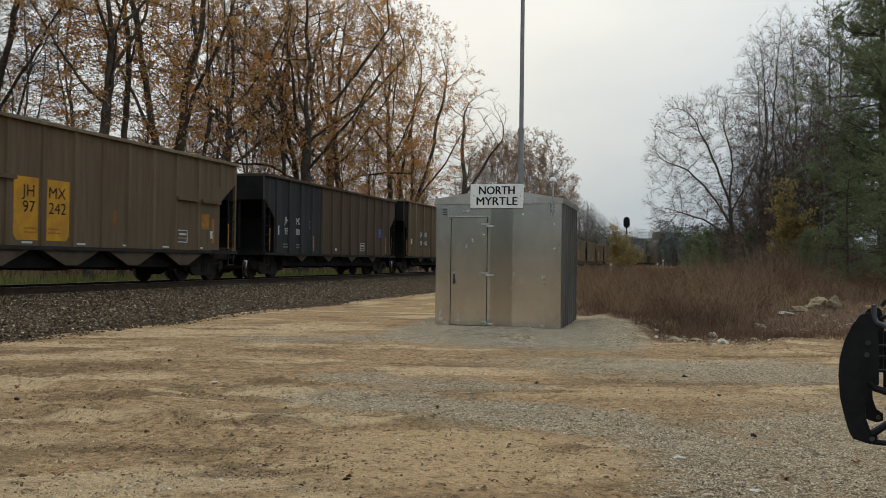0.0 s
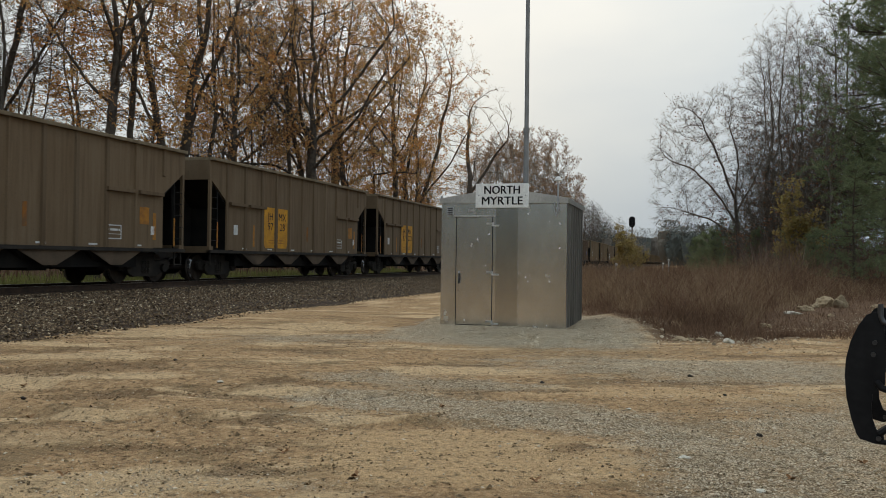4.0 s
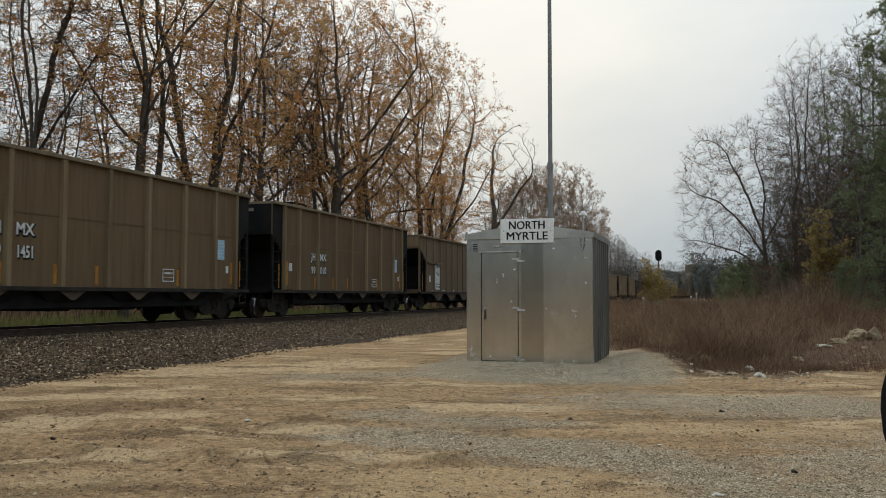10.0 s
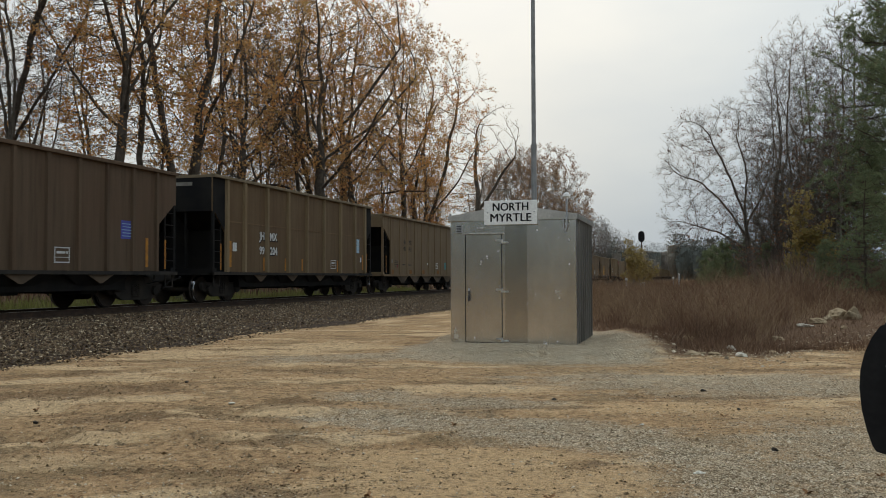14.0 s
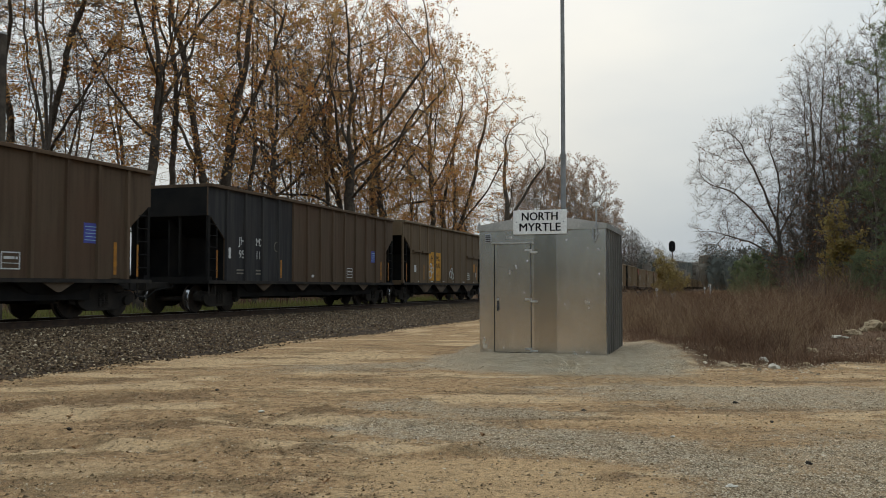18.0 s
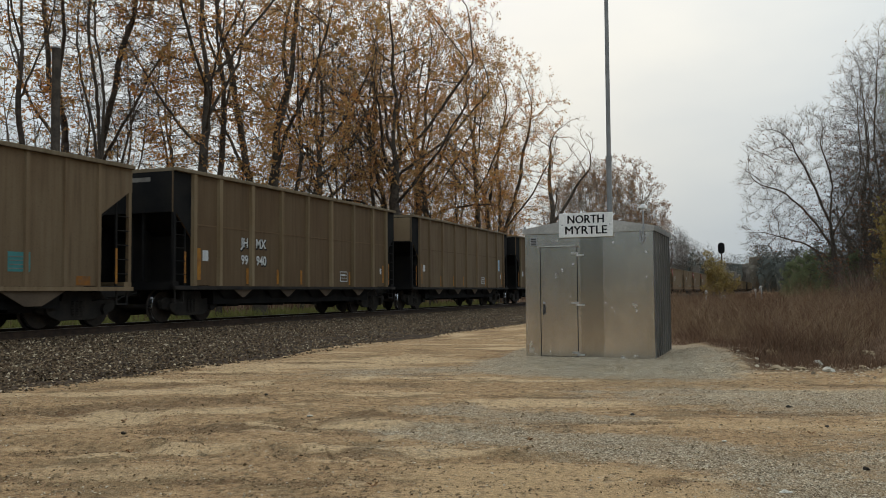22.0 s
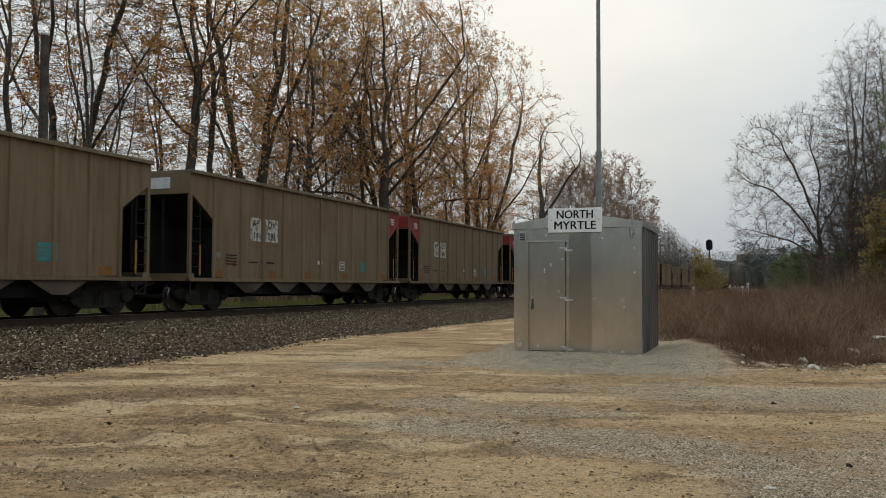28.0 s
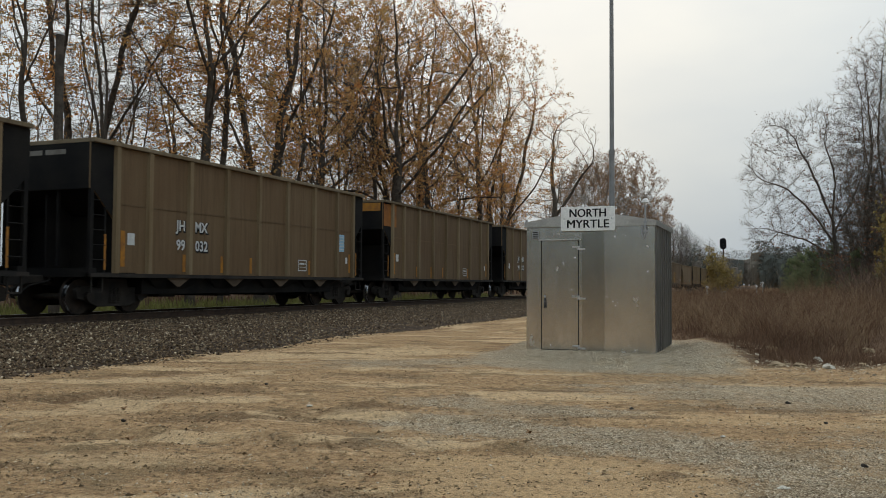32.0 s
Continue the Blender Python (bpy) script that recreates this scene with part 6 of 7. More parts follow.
few_leaf = lambda q: 0.22
OAK = "tall autumn oak with sparse orange-brown leaves beyond the track"
AIRY = dict(twigs=1, twig=(0.5, 1.2), twig_width=0.0055, many=8, leaf_size=0.08, wild=0.26, clump=0.42, tip=0.013)
PROTO_TREES = {
    # a spreading oak with a heavy trunk and long low limbs
    "oak1": grown_tree(11, [((0, 0, 17.0), (8.2, 7.4, 8.4), 950, 0.2), ((3.5, -3, 10.0), (6.5, 5.0, 3.4), 220, 0.2), ((-5.0, 0, 9.5), (5.0, 5.0, 3.0), 190, 0.2)],
                       vase(3, 8.5, 7, 6.2, 18.5) + [[(0, 0, 6.4), (-2.5, -0.6, 7.6), (-5.5, -1.0, 8.0), (-8.0, -1.2, 7.6)]], 0.4, "oak_tree", OAK, BARK, OAK_LEAF, 0.3, **AIRY),
    # two stems from one foot
    "oak2": grown_tree(23, [((0, 0, 16.5), (7.2, 6.6, 8.6), 900, 0.15), ((0, -2, 9.0), (5.5, 5.0, 3.0), 170, 0.2)],
                       [[(0, 0, -0.3), (0, 0, 2.5), (-0.9, 0.2, 8.0), (-2.2, 0.4, 13.0), (-3.2, 0.2, 18.0)], [(0, 0, 2.5), (0.8, -0.3, 7.0), (1.9, -0.5, 12.0), (2.8, -0.6, 18.0)], [(-0.7, 0.2, 7.0), (-2.8, 1.0, 10.0), (-5.0, 1.2, 14.0)], [(0.9, -0.3, 7.6), (3.2, -1.0, 11.0), (4.8, -1.4, 15.0)], [(1.2, -0.4, 9.0), (0.6, 1.6, 13.0), (0.2, 2.6, 17.0)]], 0.38, "oak_tree", OAK, BARK, OAK_LEAF, 0.29, **AIRY),
    # a tall oak that leans a little
    "oak3": grown_tree(37, [((-0.6, 0, 16.5), (5.6, 5.6, 8.6), 720, 0.1), ((-1.5, 0, 9.5), (4.6, 4.6, 2.8), 150, 0.2)],
                       vase(8, 9.5, 5, 4.2, 19.0, -0.9), 0.24, "oak_tree", OAK, BARK, OAK_LEAF, 0.28, up=0.02, **AIRY),
    # a slim one, leafy all the way up
    "oak4": grown_tree(51, [((0, 0, 14.5), (3.4, 3.4, 9.0), 480, 0.0)], vase(5, 11.0, 3, 1.6, 20.0, 0.4), 0.14, "oak_tree", "slim autumn oak with tan leaves beyond the track", BARK, OAK_LEAF, 0.31, up=0.04, **AIRY),
    "thin1": tree_proto(5, 20, 0.14, few_leaf, BARK, OAK_LEAF, "slender_tree", "slender grey nearly bare tree in the woods", counts=(8, 4, 3, 3), leaf_size=0.06, ratio=(0.3, 0.5, 0.5, 0.5), lift=0.14, bare=0.35),
    "thin2": tree_proto(6, 18, 0.11, few_leaf, PALE_BARK, RED_LEAF, "slender_tree", "slender pale-barked tree with few russet leaves", counts=(8, 4, 3, 3), leaf_size=0.06, ratio=(0.34, 0.5, 0.5, 0.5), lift=0.1, bare=0.3),
    # leans west: a round open crown of fine twigs
    "bare1": grown_tree(41, [((-1.5, 0, 7.4), (3.7, 3.0, 4.2), 1000, 0.3), ((-2.9, 0, 4.2), (2.4, 2.2, 1.5), 240, 0.2), ((0.9, 0, 6.5), (1.8, 2.0, 3.6), 260, 0.2)],
                        [[(0, 0, -0.3), (-0.05, 0, 2.2), (-0.1, 0, 4.4), (-0.2, 0, 7.0), (-0.5, 0, 9.4)], [(-0.08, 0, 3.4), (-1.2, 0.2, 5.2), (-2.6, 0.1, 6.6), (-3.6, 0, 7.0)], [(-0.06, 0, 2.6), (-1.6, -0.3, 3.7), (-3.2, -0.4, 4.2)], [(-0.1, 0, 4.6), (-1.2, -0.3, 7.2), (-2.0, -0.2, 9.4)], [(-0.1, 0, 4.0), (0.8, 0.1, 5.8), (1.4, 0.2, 8.0)]], 0.14, "bare_tree", "bare grey tree with a spreading crown above the brush", BARE_BARK, RED_LEAF, 0.05, leaf_size=0.05, many=2, tip=0.008, twig=(0.35, 0.75), twigs=3, twig_width=0.006, step=0.28, kill=0.44, reach=3.0, up=0.03, clump=0.5),
    "bare2": grown_tree(43, [((0, 0, 10.0), (2.5, 2.5, 6.0), 900, 0.1)], [[(0, 0, -0.3), (0.1, 0, 4.0), (0.0, 0.1, 9.0), (0.1, 0, 13.0)], [(0.1, 0, 4.0), (0.8, 0.1, 8.0), (1.1, 0, 12.0)], [(0.1, 0, 5.0), (-0.8, -0.1, 8.5), (-1.3, 0, 11.5)]], 0.1, "bare_tree", "tall bare grey tree with upright branches", BARE_BARK, RED_LEAF, 0.03, leaf_size=0.05, many=2, tip=0.008, twig=(0.35, 0.8), twigs=3, twig_width=0.0055, step=0.32, kill=0.5, reach=3.0, up=0.25, clump=0.5),
    "shrub": grown_tree(45, [((0, 0, 2.6), (2.1, 2.1, 2.5), 520, 0.0)], [[(0, 0, -0.2), (0.3, 0, 1.2)], [(0, 0, 0.0), (-0.5, 0.3, 1.3)], [(0, 0, 0.0), (0.1, -0.6, 1.2)]], 0.06, "shrub", "tangled brown shrub with few russet leaves", BARE_BARK, RED_LEAF, 0.09, leaf_size=0.055, many=3, tip=0.008, twig=(0.35, 0.8), twigs=3, twig_width=0.007, step=0.3, kill=0.5, reach=3.0, up=0.08, clump=0.7),
    # a broad dome seen over the shed, russet within and bare at the rim
    "round": grown_tree(47, [((0, 0, 13.5), (11.0, 9.0, 11.0), 2300, 0.4), ((0, 0, 10.0), (7.0, 6.0, 7.0), 500, 0.0)], [[(0, 0, -0.3), (0, 0, 4.0), (0.2, 0, 7.0)], [(0, 0, 4.0), (2.0, 0, 8.0)], [(0, 0, 4.5), (-2.0, 0.3, 8.5)]], 0.5, "russet_tree", "rounded russet-leaved tree beyond the track", PALE_BARK, PINK_LEAF, 0.4, leaf_size=0.1, many=6, tip=0.016, twig=(0.7, 1.5), twig_width=0.016, kill=0.95, up=0.04, clump=0.22),
    "snag": grown_tree(53, [((0.5, 0, 18.5), (6.4, 5.0, 7.6), 330, 0.4), ((-3.5, 0, 10.5), (4.6, 3.0, 3.0), 90, 0.3)], [[(0, 0, -0.3), (0, 0, 6.0), (-0.3, 0, 11.0), (0.3, 0, 15.0)], [(-0.2, 0, 10.0), (2.6, 0.2, 14.5), (4.8, 0.2, 17.5)], [(-0.3, 0, 11.0), (-0.9, 0, 17.0), (-0.6, 0, 21.0)]], 0.5, "bare_tree", "large bare forked tree beyond the track", BARK, None, tip=0.035, twig=(0.8, 1.6), twigs=1, twig_width=0.018, step=0.8, kill=1.7, reach=8.0, up=0.12, wild=0.3),
    "yellow": tree_proto(59, 6.5, 0.1, lambda q: 0.42, PALE_BARK, YELLOW_LEAF, "young_tree", "small tree with yellow-green leaves beside the track", counts=(10, 6, 4, 3), lift=0.1, bare=0.15, leaf_size=0.12, many=3),
}


def pine_proto(seed, height, label, spread=0.2, bare=0.3, radius=0.16, tuft=0.2, gap=0.62):
    """A pine: straight stem, uneven whorls of boughs that end in clumps of needle tufts."""
    rg = random.Random(seed)
    vs, fs, tufts = [], [], []
    pts = [Vector((0.02 * i * rg.uniform(-1, 1), 0.02 * i * rg.uniform(-1, 1), height * i / 9 - 0.2)) for i in range(10)]
    ring_tube(vs, fs, pts, [radius * (1 - 0.1 * i) for i in range(10)], 7)
    z = height * bare
    while z < height * 0.985:
        f = (z - height * bare) / (height * (1 - bare))
        reach = height * spread * (0.3 + 0.7 * math.sin(math.pi * (0.25 + 0.55 * f))) * (1.08 - f) * 1.25
        for k in range(rg.randint(3, 5)):
            a = rg.uniform(0, 6.28)
            ln = max(0.35, reach * rg.uniform(0.45, 1.2))
            d = Vector((math.cos(a), math.sin(a), rg.uniform(-0.1, 0.3) + 0.3 * f))
            p0 = Vector((0, 0, z + rg.uniform(-0.25, 0.25)))
            p1, p2 = p0 + d * ln * 0.55 - Vector((0, 0, ln * 0.05)), p0 + d * ln + Vector((0, 0, ln * 0.14))
            ring_tube(vs, fs, [p0, p1, p2], [0.03 + 0.006 * ln, 0.022, 0.008], 4)
            clumps = [p2, p1.lerp(p2, 0.5)]
            for _ in range(int(2 + ln * 2.6)):
                u = rg.uniform(0.3, 1.0)
                q = p0.lerp(p1, u * 2) if u < 0.5 else p1.lerp(p2, u * 2 - 1)
                side = Vector((rg.gauss(0, 1), rg.gauss(0, 1), rg.gauss(0.25, 0.35))).normalized() * rg.uniform(0.2, 0.3 + 0.22 * ln)
                ring_tube(vs, fs, [q, q + side], [0.009, 0.006], 2)
                clumps.append(q + side)
            for q in clumps:
                for _ in range(rg.randint(4, 7)):
                    tufts.append(q + Vector((rg.gauss(0, 0.11), rg.gauss(0, 0.11), rg.gauss(0.03, 0.07))))
        z += rg.uniform(0.6, 1.3) * gap * (height / 12) ** 0.5
    ob = thing("pine_tree", label, "pine tree")
    me = bpy.data.meshes.new("trunk")
    me.from_pydata([tuple(v) for v in vs], [], fs)
    me.materials.append(BARK)
    part("trunk", me, BARK, ob)
    # each tuft is a fan of thin needle blades
    r = np.random.default_rng(seed)
    p = np.array([tuple(q) for q in tufts])
    n = 9
    c = np.repeat(p, n, 0)
    d = r.normal(0, 1, c.shape)
    d[:, 2] += 0.45
    d /= np.linalg.norm(d, axis=1)[:, None]
    w = np.cross(d, r.normal(0, 1, c.shape))
    w /= np.linalg.norm(w, axis=1)[:, None]
    ln = r.uniform(0.6, 1.2, (len(c), 1)) * tuft
    v = np.stack([c - w * 0.013, c + w * 0.013, c + d * ln], 1).reshape(-1, 3)
    cm = bpy.data.meshes.new("crown")
    cm.from_pydata(v.tolist(), [], (np.arange(len(c))[:, None] * 3 + np.arange(3)[None]).tolist())
    cm.materials.append(NEEDLE)
    part("crown", cm, NEEDLE, ob)
    return ob


PROTO_TREES["pine1"] = pine_proto(61, 15, "tall dark green pine at the edge of the woods", spread=0.21, bare=0.2)
PROTO_TREES["pine2"] = pine_proto(67, 12, "dark green pine at the edge of the woods", spread=0.26, bare=0.12)
PROTO_TREES["sapling"] = pine_proto(71, 4.5, "young green pine in the brush", spread=0.3, bare=0.06, radius=0.05, tuft=0.24)
used_trees = set()


def plant(kind, x, y, turn, size=1.0, tall=1.0):
    m = pose(x, y, ground_z(x, y), 0, 0, turn)
    ob = PROTO_TREES[kind]
    if kind in used_trees:
        ob = copy_thing(ob, m)
    else:
        used_trees.add(kind)
        ob.matrix_basis = m
    ob.scale = (size, size, size * tall)
    return ob


rp = random.Random(17)
# the row of oaks beyond the track
for kind, x, y, turn, size in (("oak3", -26.0, 18.0, 60, 0.95), ("oak4", -30.5, 27.5, 10, 0.9), ("oak3", -26.0, 33.4, 200, 0.95), ("oak2", -33.0, 34.0, 200, 0.9), ("oak4", -26.0, 35.8, 90, 1.05), ("oak2", -26.0, 39.4, 0, 1.0), ("oak4", -27.5, 46.3, 150, 1.0),
                               ("oak4", -28.0, 56.4, 30, 1.0), ("oak1", -26.0, 56.6, 0, 1.02), ("oak3", -29.0, 51.0, 300, 0.95), ("oak3", -27.0, 66.8, 15, 1.05), ("oak2", -29.5, 63.0, 100, 1.0), ("oak1", -31.0, 73.0, 160, 1.05),
                               ("oak3", -27.0, 78.0, 100, 1.05), ("oak2", -27.0, 84.5, 210, 1.05), ("oak4", -29.0, 90.0, 10, 1.05), ("oak1", -34.0, 60.0, 70, 1.0), ("oak4", -25.5, 62.0, 40, 0.6), ("oak4", -26.5, 71.0, 120, 0.66), ("oak4", -28.0, 75.0, 220, 0.6), ("oak4", -26.0, 81.0, 300, 0.62), ("oak4", -27.0, 88.0, 70, 0.66), ("oak4", -30.0, 82.0, 160, 0.7), ("oak4", -28.0, 92.0, 250, 0.6), ("oak4", -31.5, 96.0, 10, 0.75), ("oak4", -30.5, 68.0, 80, 0.6), ("oak4", -32.5, 104.0, 200, 0.7)):
    plant(kind, x, y, turn, size)
for i in range(32):
    y = 16 + 3.1 * i + rp.uniform(-1, 1)
    plant(rp.choice(("thin1", "thin2", "thin1")), rp.uniform(-50, -30), y, rp.uniform(0, 360), rp.uniform(0.75, 1.1))
for i in range(13):
    plant(("bare2", "bare2", "thin2")[i % 3], rp.uniform(-42, -30), 14 + 4.6 * i + rp.uniform(-1, 1), rp.uniform(0, 360), rp.uniform(1.0, 1.4))
plant("snag", -29.4, 118.0, 0, 1.0)
plant("round", -28.6, 151.0, 0, 1.0)
plant("round", -33.5, 165.0, 150, 0.95)
plant("bare2", -34.0, 128.0, 70, 1.0)
plant("thin2", -30.0, 140.0, 10, 0.9)
for i in range(16):
    y = 165 + 21 * i
    plant(("thin1", "snag", "bare2", "snag", "thin2")[i % 5], rp.uniform(-36, -25), y, rp.uniform(0, 360), rp.uniform(0.65, 0.85))
for i in range(18):
    plant("bare2", rp.uniform(-36, -23.5), 180 + 10 * i, rp.uniform(0, 360), rp.uniform(1.05, 1.3))
# east of the track: bare trees and pines above the brush
plant("bare1", 2.62, 50.0, 0, 0.93)
for kind, x, y, turn, size in (("bare2", 4.4, 54.0, 80, 0.9), ("bare2", 5.4, 55.0, 200, 1.0), ("thin2", 3.4, 47.0, 140, 0.5), ("thin2", 4.0, 50.0, 0, 0.6), ("bare1", 4.9, 58.0, 190, 0.95), ("thin2", 5.0, 46.0, 60, 0.62), ("bare2", 6.4, 58.0, 10, 1.05), ("thin1", 5.6, 44.0, 90, 0.55), ("thin2", 6.6, 52.0, 30, 0.8),
                               ("thin2", 6.3, 43.5, 0, 0.72), ("pine1", 8.3, 41.0, 80, 1.1), ("pine2", 7.3, 36.5, 160, 0.7), ("pine1", 8.6, 43.0, 200, 1.25), ("pine2", 8.4, 36.0, 20, 1.15), ("pine1", 9.6, 39.0, 50, 1.2), ("pine2", 5.2, 31.0, 240, 0.38), ("pine2", 6.0, 29.0, 100, 0.42), ("pine2", 7.0, 30.5, 10, 0.55),
                               ("pine1", 11.5, 41.0, 10, 1.2), ("pine2", 10.0, 34.0, 300, 1.2), ("thin2", 5.4, 38.0, 210, 0.5), ("thin1", 7.0, 62.0, 10, 0.85), ("bare2", 9.0, 56.0, 300, 1.05), ("thin1", 11.0, 52.0, 40, 0.95), ("pine2", 12.5, 37.0, 70, 1.2), ("pine1", 14.5, 44.0, 130, 1.2), ("thin2", 4.6, 40.5, 300, 0.42), ("bare2", 7.4, 50.0, 120, 0.95), ("thin2", 7.2, 43.0, 20, 0.66), ("bare1", 7.6, 47.0, 200, 0.9), ("yellow", 4.6, 40.0, 50, 0.72), ("shrub", 3.6, 48.0, 0, 1.0), ("shrub", 4.6, 46.5, 80, 1.15), ("shrub", 5.4, 49.0, 160, 1.25), ("shrub", 6.4, 46.0, 230, 1.3), ("shrub", 4.4, 53.0, 300, 1.4), ("shrub", 6.2, 53.0, 20, 1.6), ("shrub", 7.6, 49.0, 120, 1.6), ("shrub", 5.6, 42.0, 190, 0.95), ("shrub", 7.8, 55.0, 60, 1.9)):
    plant(kind, x, y, turn, size)
for x, y, s in ((0.9, 66, 0.65), (1.6, 60, 0.75), (2.6, 56, 0.7), (3.3, 47, 0.6), (0.6, 84, 0.8), (1.6, 90, 0.9), (4.3, 42, 0.55), (4.6, 36, 0.5)):
    plant("sapling", x, y, rp.uniform(0, 360), s)
plant("yellow", -5.15, 80.0, 0, 0.74)
plant("yellow", -5.9, 82.0, 130, 0.62)

def blades(name, places, mat, label, category, width, bend=0.25, plain_tip=False):
    """Upright stalks as one object. places: (x, y, z, height)."""
    p = np.array(places)
    k = len(p)
    r = np.random.default_rng(77)
    a = r.uniform(0, 6.28, k)
    w = np.stack([np.cos(a), np.sin(a), np.zeros(k)], 1) * (width * r.uniform(0.5, 1.4, k))[:, None]
    tip = np.stack([r.normal(0, bend, k), r.normal(0, bend, k), np.ones(k)], 1) * p[:, 3:4]
    base = p[:, :3]
    mid = base + tip * np.array([0.35, 0.35, 0.55])
    if plain_tip:
        # one slim tapering blade each
        v = np.stack([base - w * 1.3, base + w * 1.3, base + tip], 1).reshape(-1, 3)
        f4, f3 = [], (np.arange(k)[:, None] * 3 + np.arange(3)[None]).tolist()
    else:
        v = np.stack([base - w, base + w, mid + w * 0.8, mid - w * 0.8, base + tip], 1).reshape(-1, 3)
        o = np.arange(k)[:, None] * 5
        f4 = (o + np.array([[0, 1, 2, 3]])).tolist()
        f3 = (o + np.array([[3, 2, 4]])).tolist()
    me = bpy.data.meshes.new(name)
    me.from_pydata(v.tolist(), [], f4 + f3)
    me.materials.append(mat)
    return tagged(new(name, me), label, category, kind="stuff")


# distant woods: belts of far crowns built of many small clumps
far_green, far_brown = [], []
far_core = {True: ([], []), False: ([], [])}


def crown_core(vs, fs, x, y, h, r):
    """The closed dark inside of one far crown: a lumpy lathe of ten rings."""
    k, rings, sides = len(vs), 10, 13
    for i in range(rings):
        u = 0.04 + 0.86 * i / (rings - 1)
        wide = r * (math.sin(math.pi * min(1, 0.25 + 0.75 * (1 - u))) + 0.05)
        for j in range(sides):
            a = 6.283 * j / sides
            q = wide * (rp.uniform(0.8, 1.0) + 0.35 * noise.noise((x + 0.5 * math.cos(a) * wide, y + 0.5 * math.sin(a) * wide, u * 5)))
            vs.append((x + q * math.cos(a), y + q * math.sin(a), h * u + rp.uniform(-0.02, 0.02) * h))
    for i in range(rings - 1):
        for j in range(sides):
            fs.append((k + i * sides + j, k + i * sides + (j + 1) % sides, k + (i + 1) * sides + (j + 1) % sides, k + (i + 1) * sides + j))
    fs.append(tuple(k + (rings - 1) * sides + j for j in range(sides)))


for i in range(460):
    if i < 320:
        y = 270 + 260 * rp.random()
        x = y * rp.uniform(-0.17, 0.075)
        h = rp.uniform(9, 14) * (1.15 if x > -11 else 1.0)
    elif i < 400:
        y = rp.uniform(560, 640)
        x = rp.uniform(-75, 30)
        h = rp.uniform(18, 26)
    else:
        # the rise that closes the view along the track
        y = rp.uniform(960, 1010)
        x = rp.uniform(-60, 25)
        h = rp.uniform(30, 40)
    if -21 < x < (-8.5 if i < 320 else -13) and i < 400:
        continue
    dark = rp.random() < (0.7 if x > -11 else 0.3)
    crown_core(*far_core[dark], x, y, h * 0.8, h * (0.11 if dark else 0.13))
    for j in range(300):
        u = rp.random() ** 0.8
        rad = h * (0.15 if dark else 0.19) * (math.sin(math.pi * min(1, 0.2 + 0.8 * (1 - u))) + 0.08) * rp.random() ** 0.45
        q = rp.uniform(0, 6.28)
        (far_green if dark else far_brown).append((x + rad * math.cos(q), y + rad * math.sin(q), h * u))
# haze of distance is put into these paler, greyer colours
far_mat = island_material("hazy distant pine green", [(0.1, 0.112, 0.1), (0.125, 0.132, 0.115), (0.088, 0.1, 0.092)])
far_mat_2 = island_material("hazy distant bare wood", [(0.17, 0.15, 0.13), (0.2, 0.165, 0.13), (0.155, 0.14, 0.125), (0.22, 0.185, 0.13)])
for name, label, spots, core, shade, size in (("distant_pines", "distant dark green pine woods", far_green, far_core[True], far_mat, 0.34), ("distant_woods", "distant grey-brown bare woodland", far_brown, far_core[False], far_mat_2, 0.3)):
    bm = bmesh.new()
    bm.from_mesh(leaf_mesh(name, spots, size, shade, rp))
    cm = bpy.data.meshes.new(name)
    cm.from_pydata(core[0], [], core[1])
    bm.from_mesh(cm)
    me = bpy.data.meshes.new(name)
    bm.to_mesh(me)
    bm.free()
    me.materials.append(shade)
    tagged(new(name, me), label, "woods", kind="stuff")
places = []
while len(places) < 12000:
    y = 48 + 150 * rp.random() ** 1.6
    x = rp.uniform(-9.2, 6 + 0.1 * y)
    places.append((x, y, ground_z(x, y) - 0.05, rp.uniform(0.35, 1.1)))
blades("far_weeds", places, WEED, "dead brown weeds along the track in the distance", "weeds", 0.03, bend=0.5, plain_tip=True)
places = []
while len(places) < 56000:
    y = 16.2 + 40 * rp.random() ** 1.8
    x = rp.uniform(max(-8.0, -0.14 * y + 0.2), 3.5 + 0.42 * y)
    if y < brush_edge(x) + 0.25 * rp.random() or x < -1.95 and y < 18.5:
        continue
    # low growth round the rubble on the bank
    deep = smooth(0.0, 8.5, y - brush_edge(x) - max(0.0, 3.0 - 0.9 * abs(x - 3.1)) * smooth(0.9, 1.8, x))
    if deep < 0.1 and rp.random() < 0.35:
        continue
    h = (0.07 + 1.05 * deep) * rp.uniform(0.3, 1.2) * (0.85 + 0.8 * noise.noise((x * 0.5, y * 0.5, 8)) + 0.5 * noise.noise((x * 1.7, y * 1.4, 8)))
    h = max(h, rp.uniform(0.06, 0.2))
    places.append((x, y, ground_z(x, y) - 0.02, h))
for i in range(7000):
    x = rp.uniform(-0.6, 9)
    y = 16.3 + (brush_edge(x) - 16.0) * rp.random()
    places.append((x, y, ground_z(x, y) - 0.01, rp.uniform(0.04, 0.16)))
tan, dark = [], []
for q in places:
    patch = noise.noise((q[0] * 0.55, q[1] * 0.4, 55)) + 0.4 * noise.noise((q[0] * 1.9, q[1] * 1.2, 5))
    if patch > 0.02 and q[3] > 0.22 and rp.random() < 0.85:
        tan.append((q[0], q[1], q[2], q[3] * 1.12))
    else:
        dark.append(q)
blades("dead_weeds", dark, WEED, "thicket of dead reddish brown weeds", "weeds", 0.0045, bend=0.55, plain_tip=True)
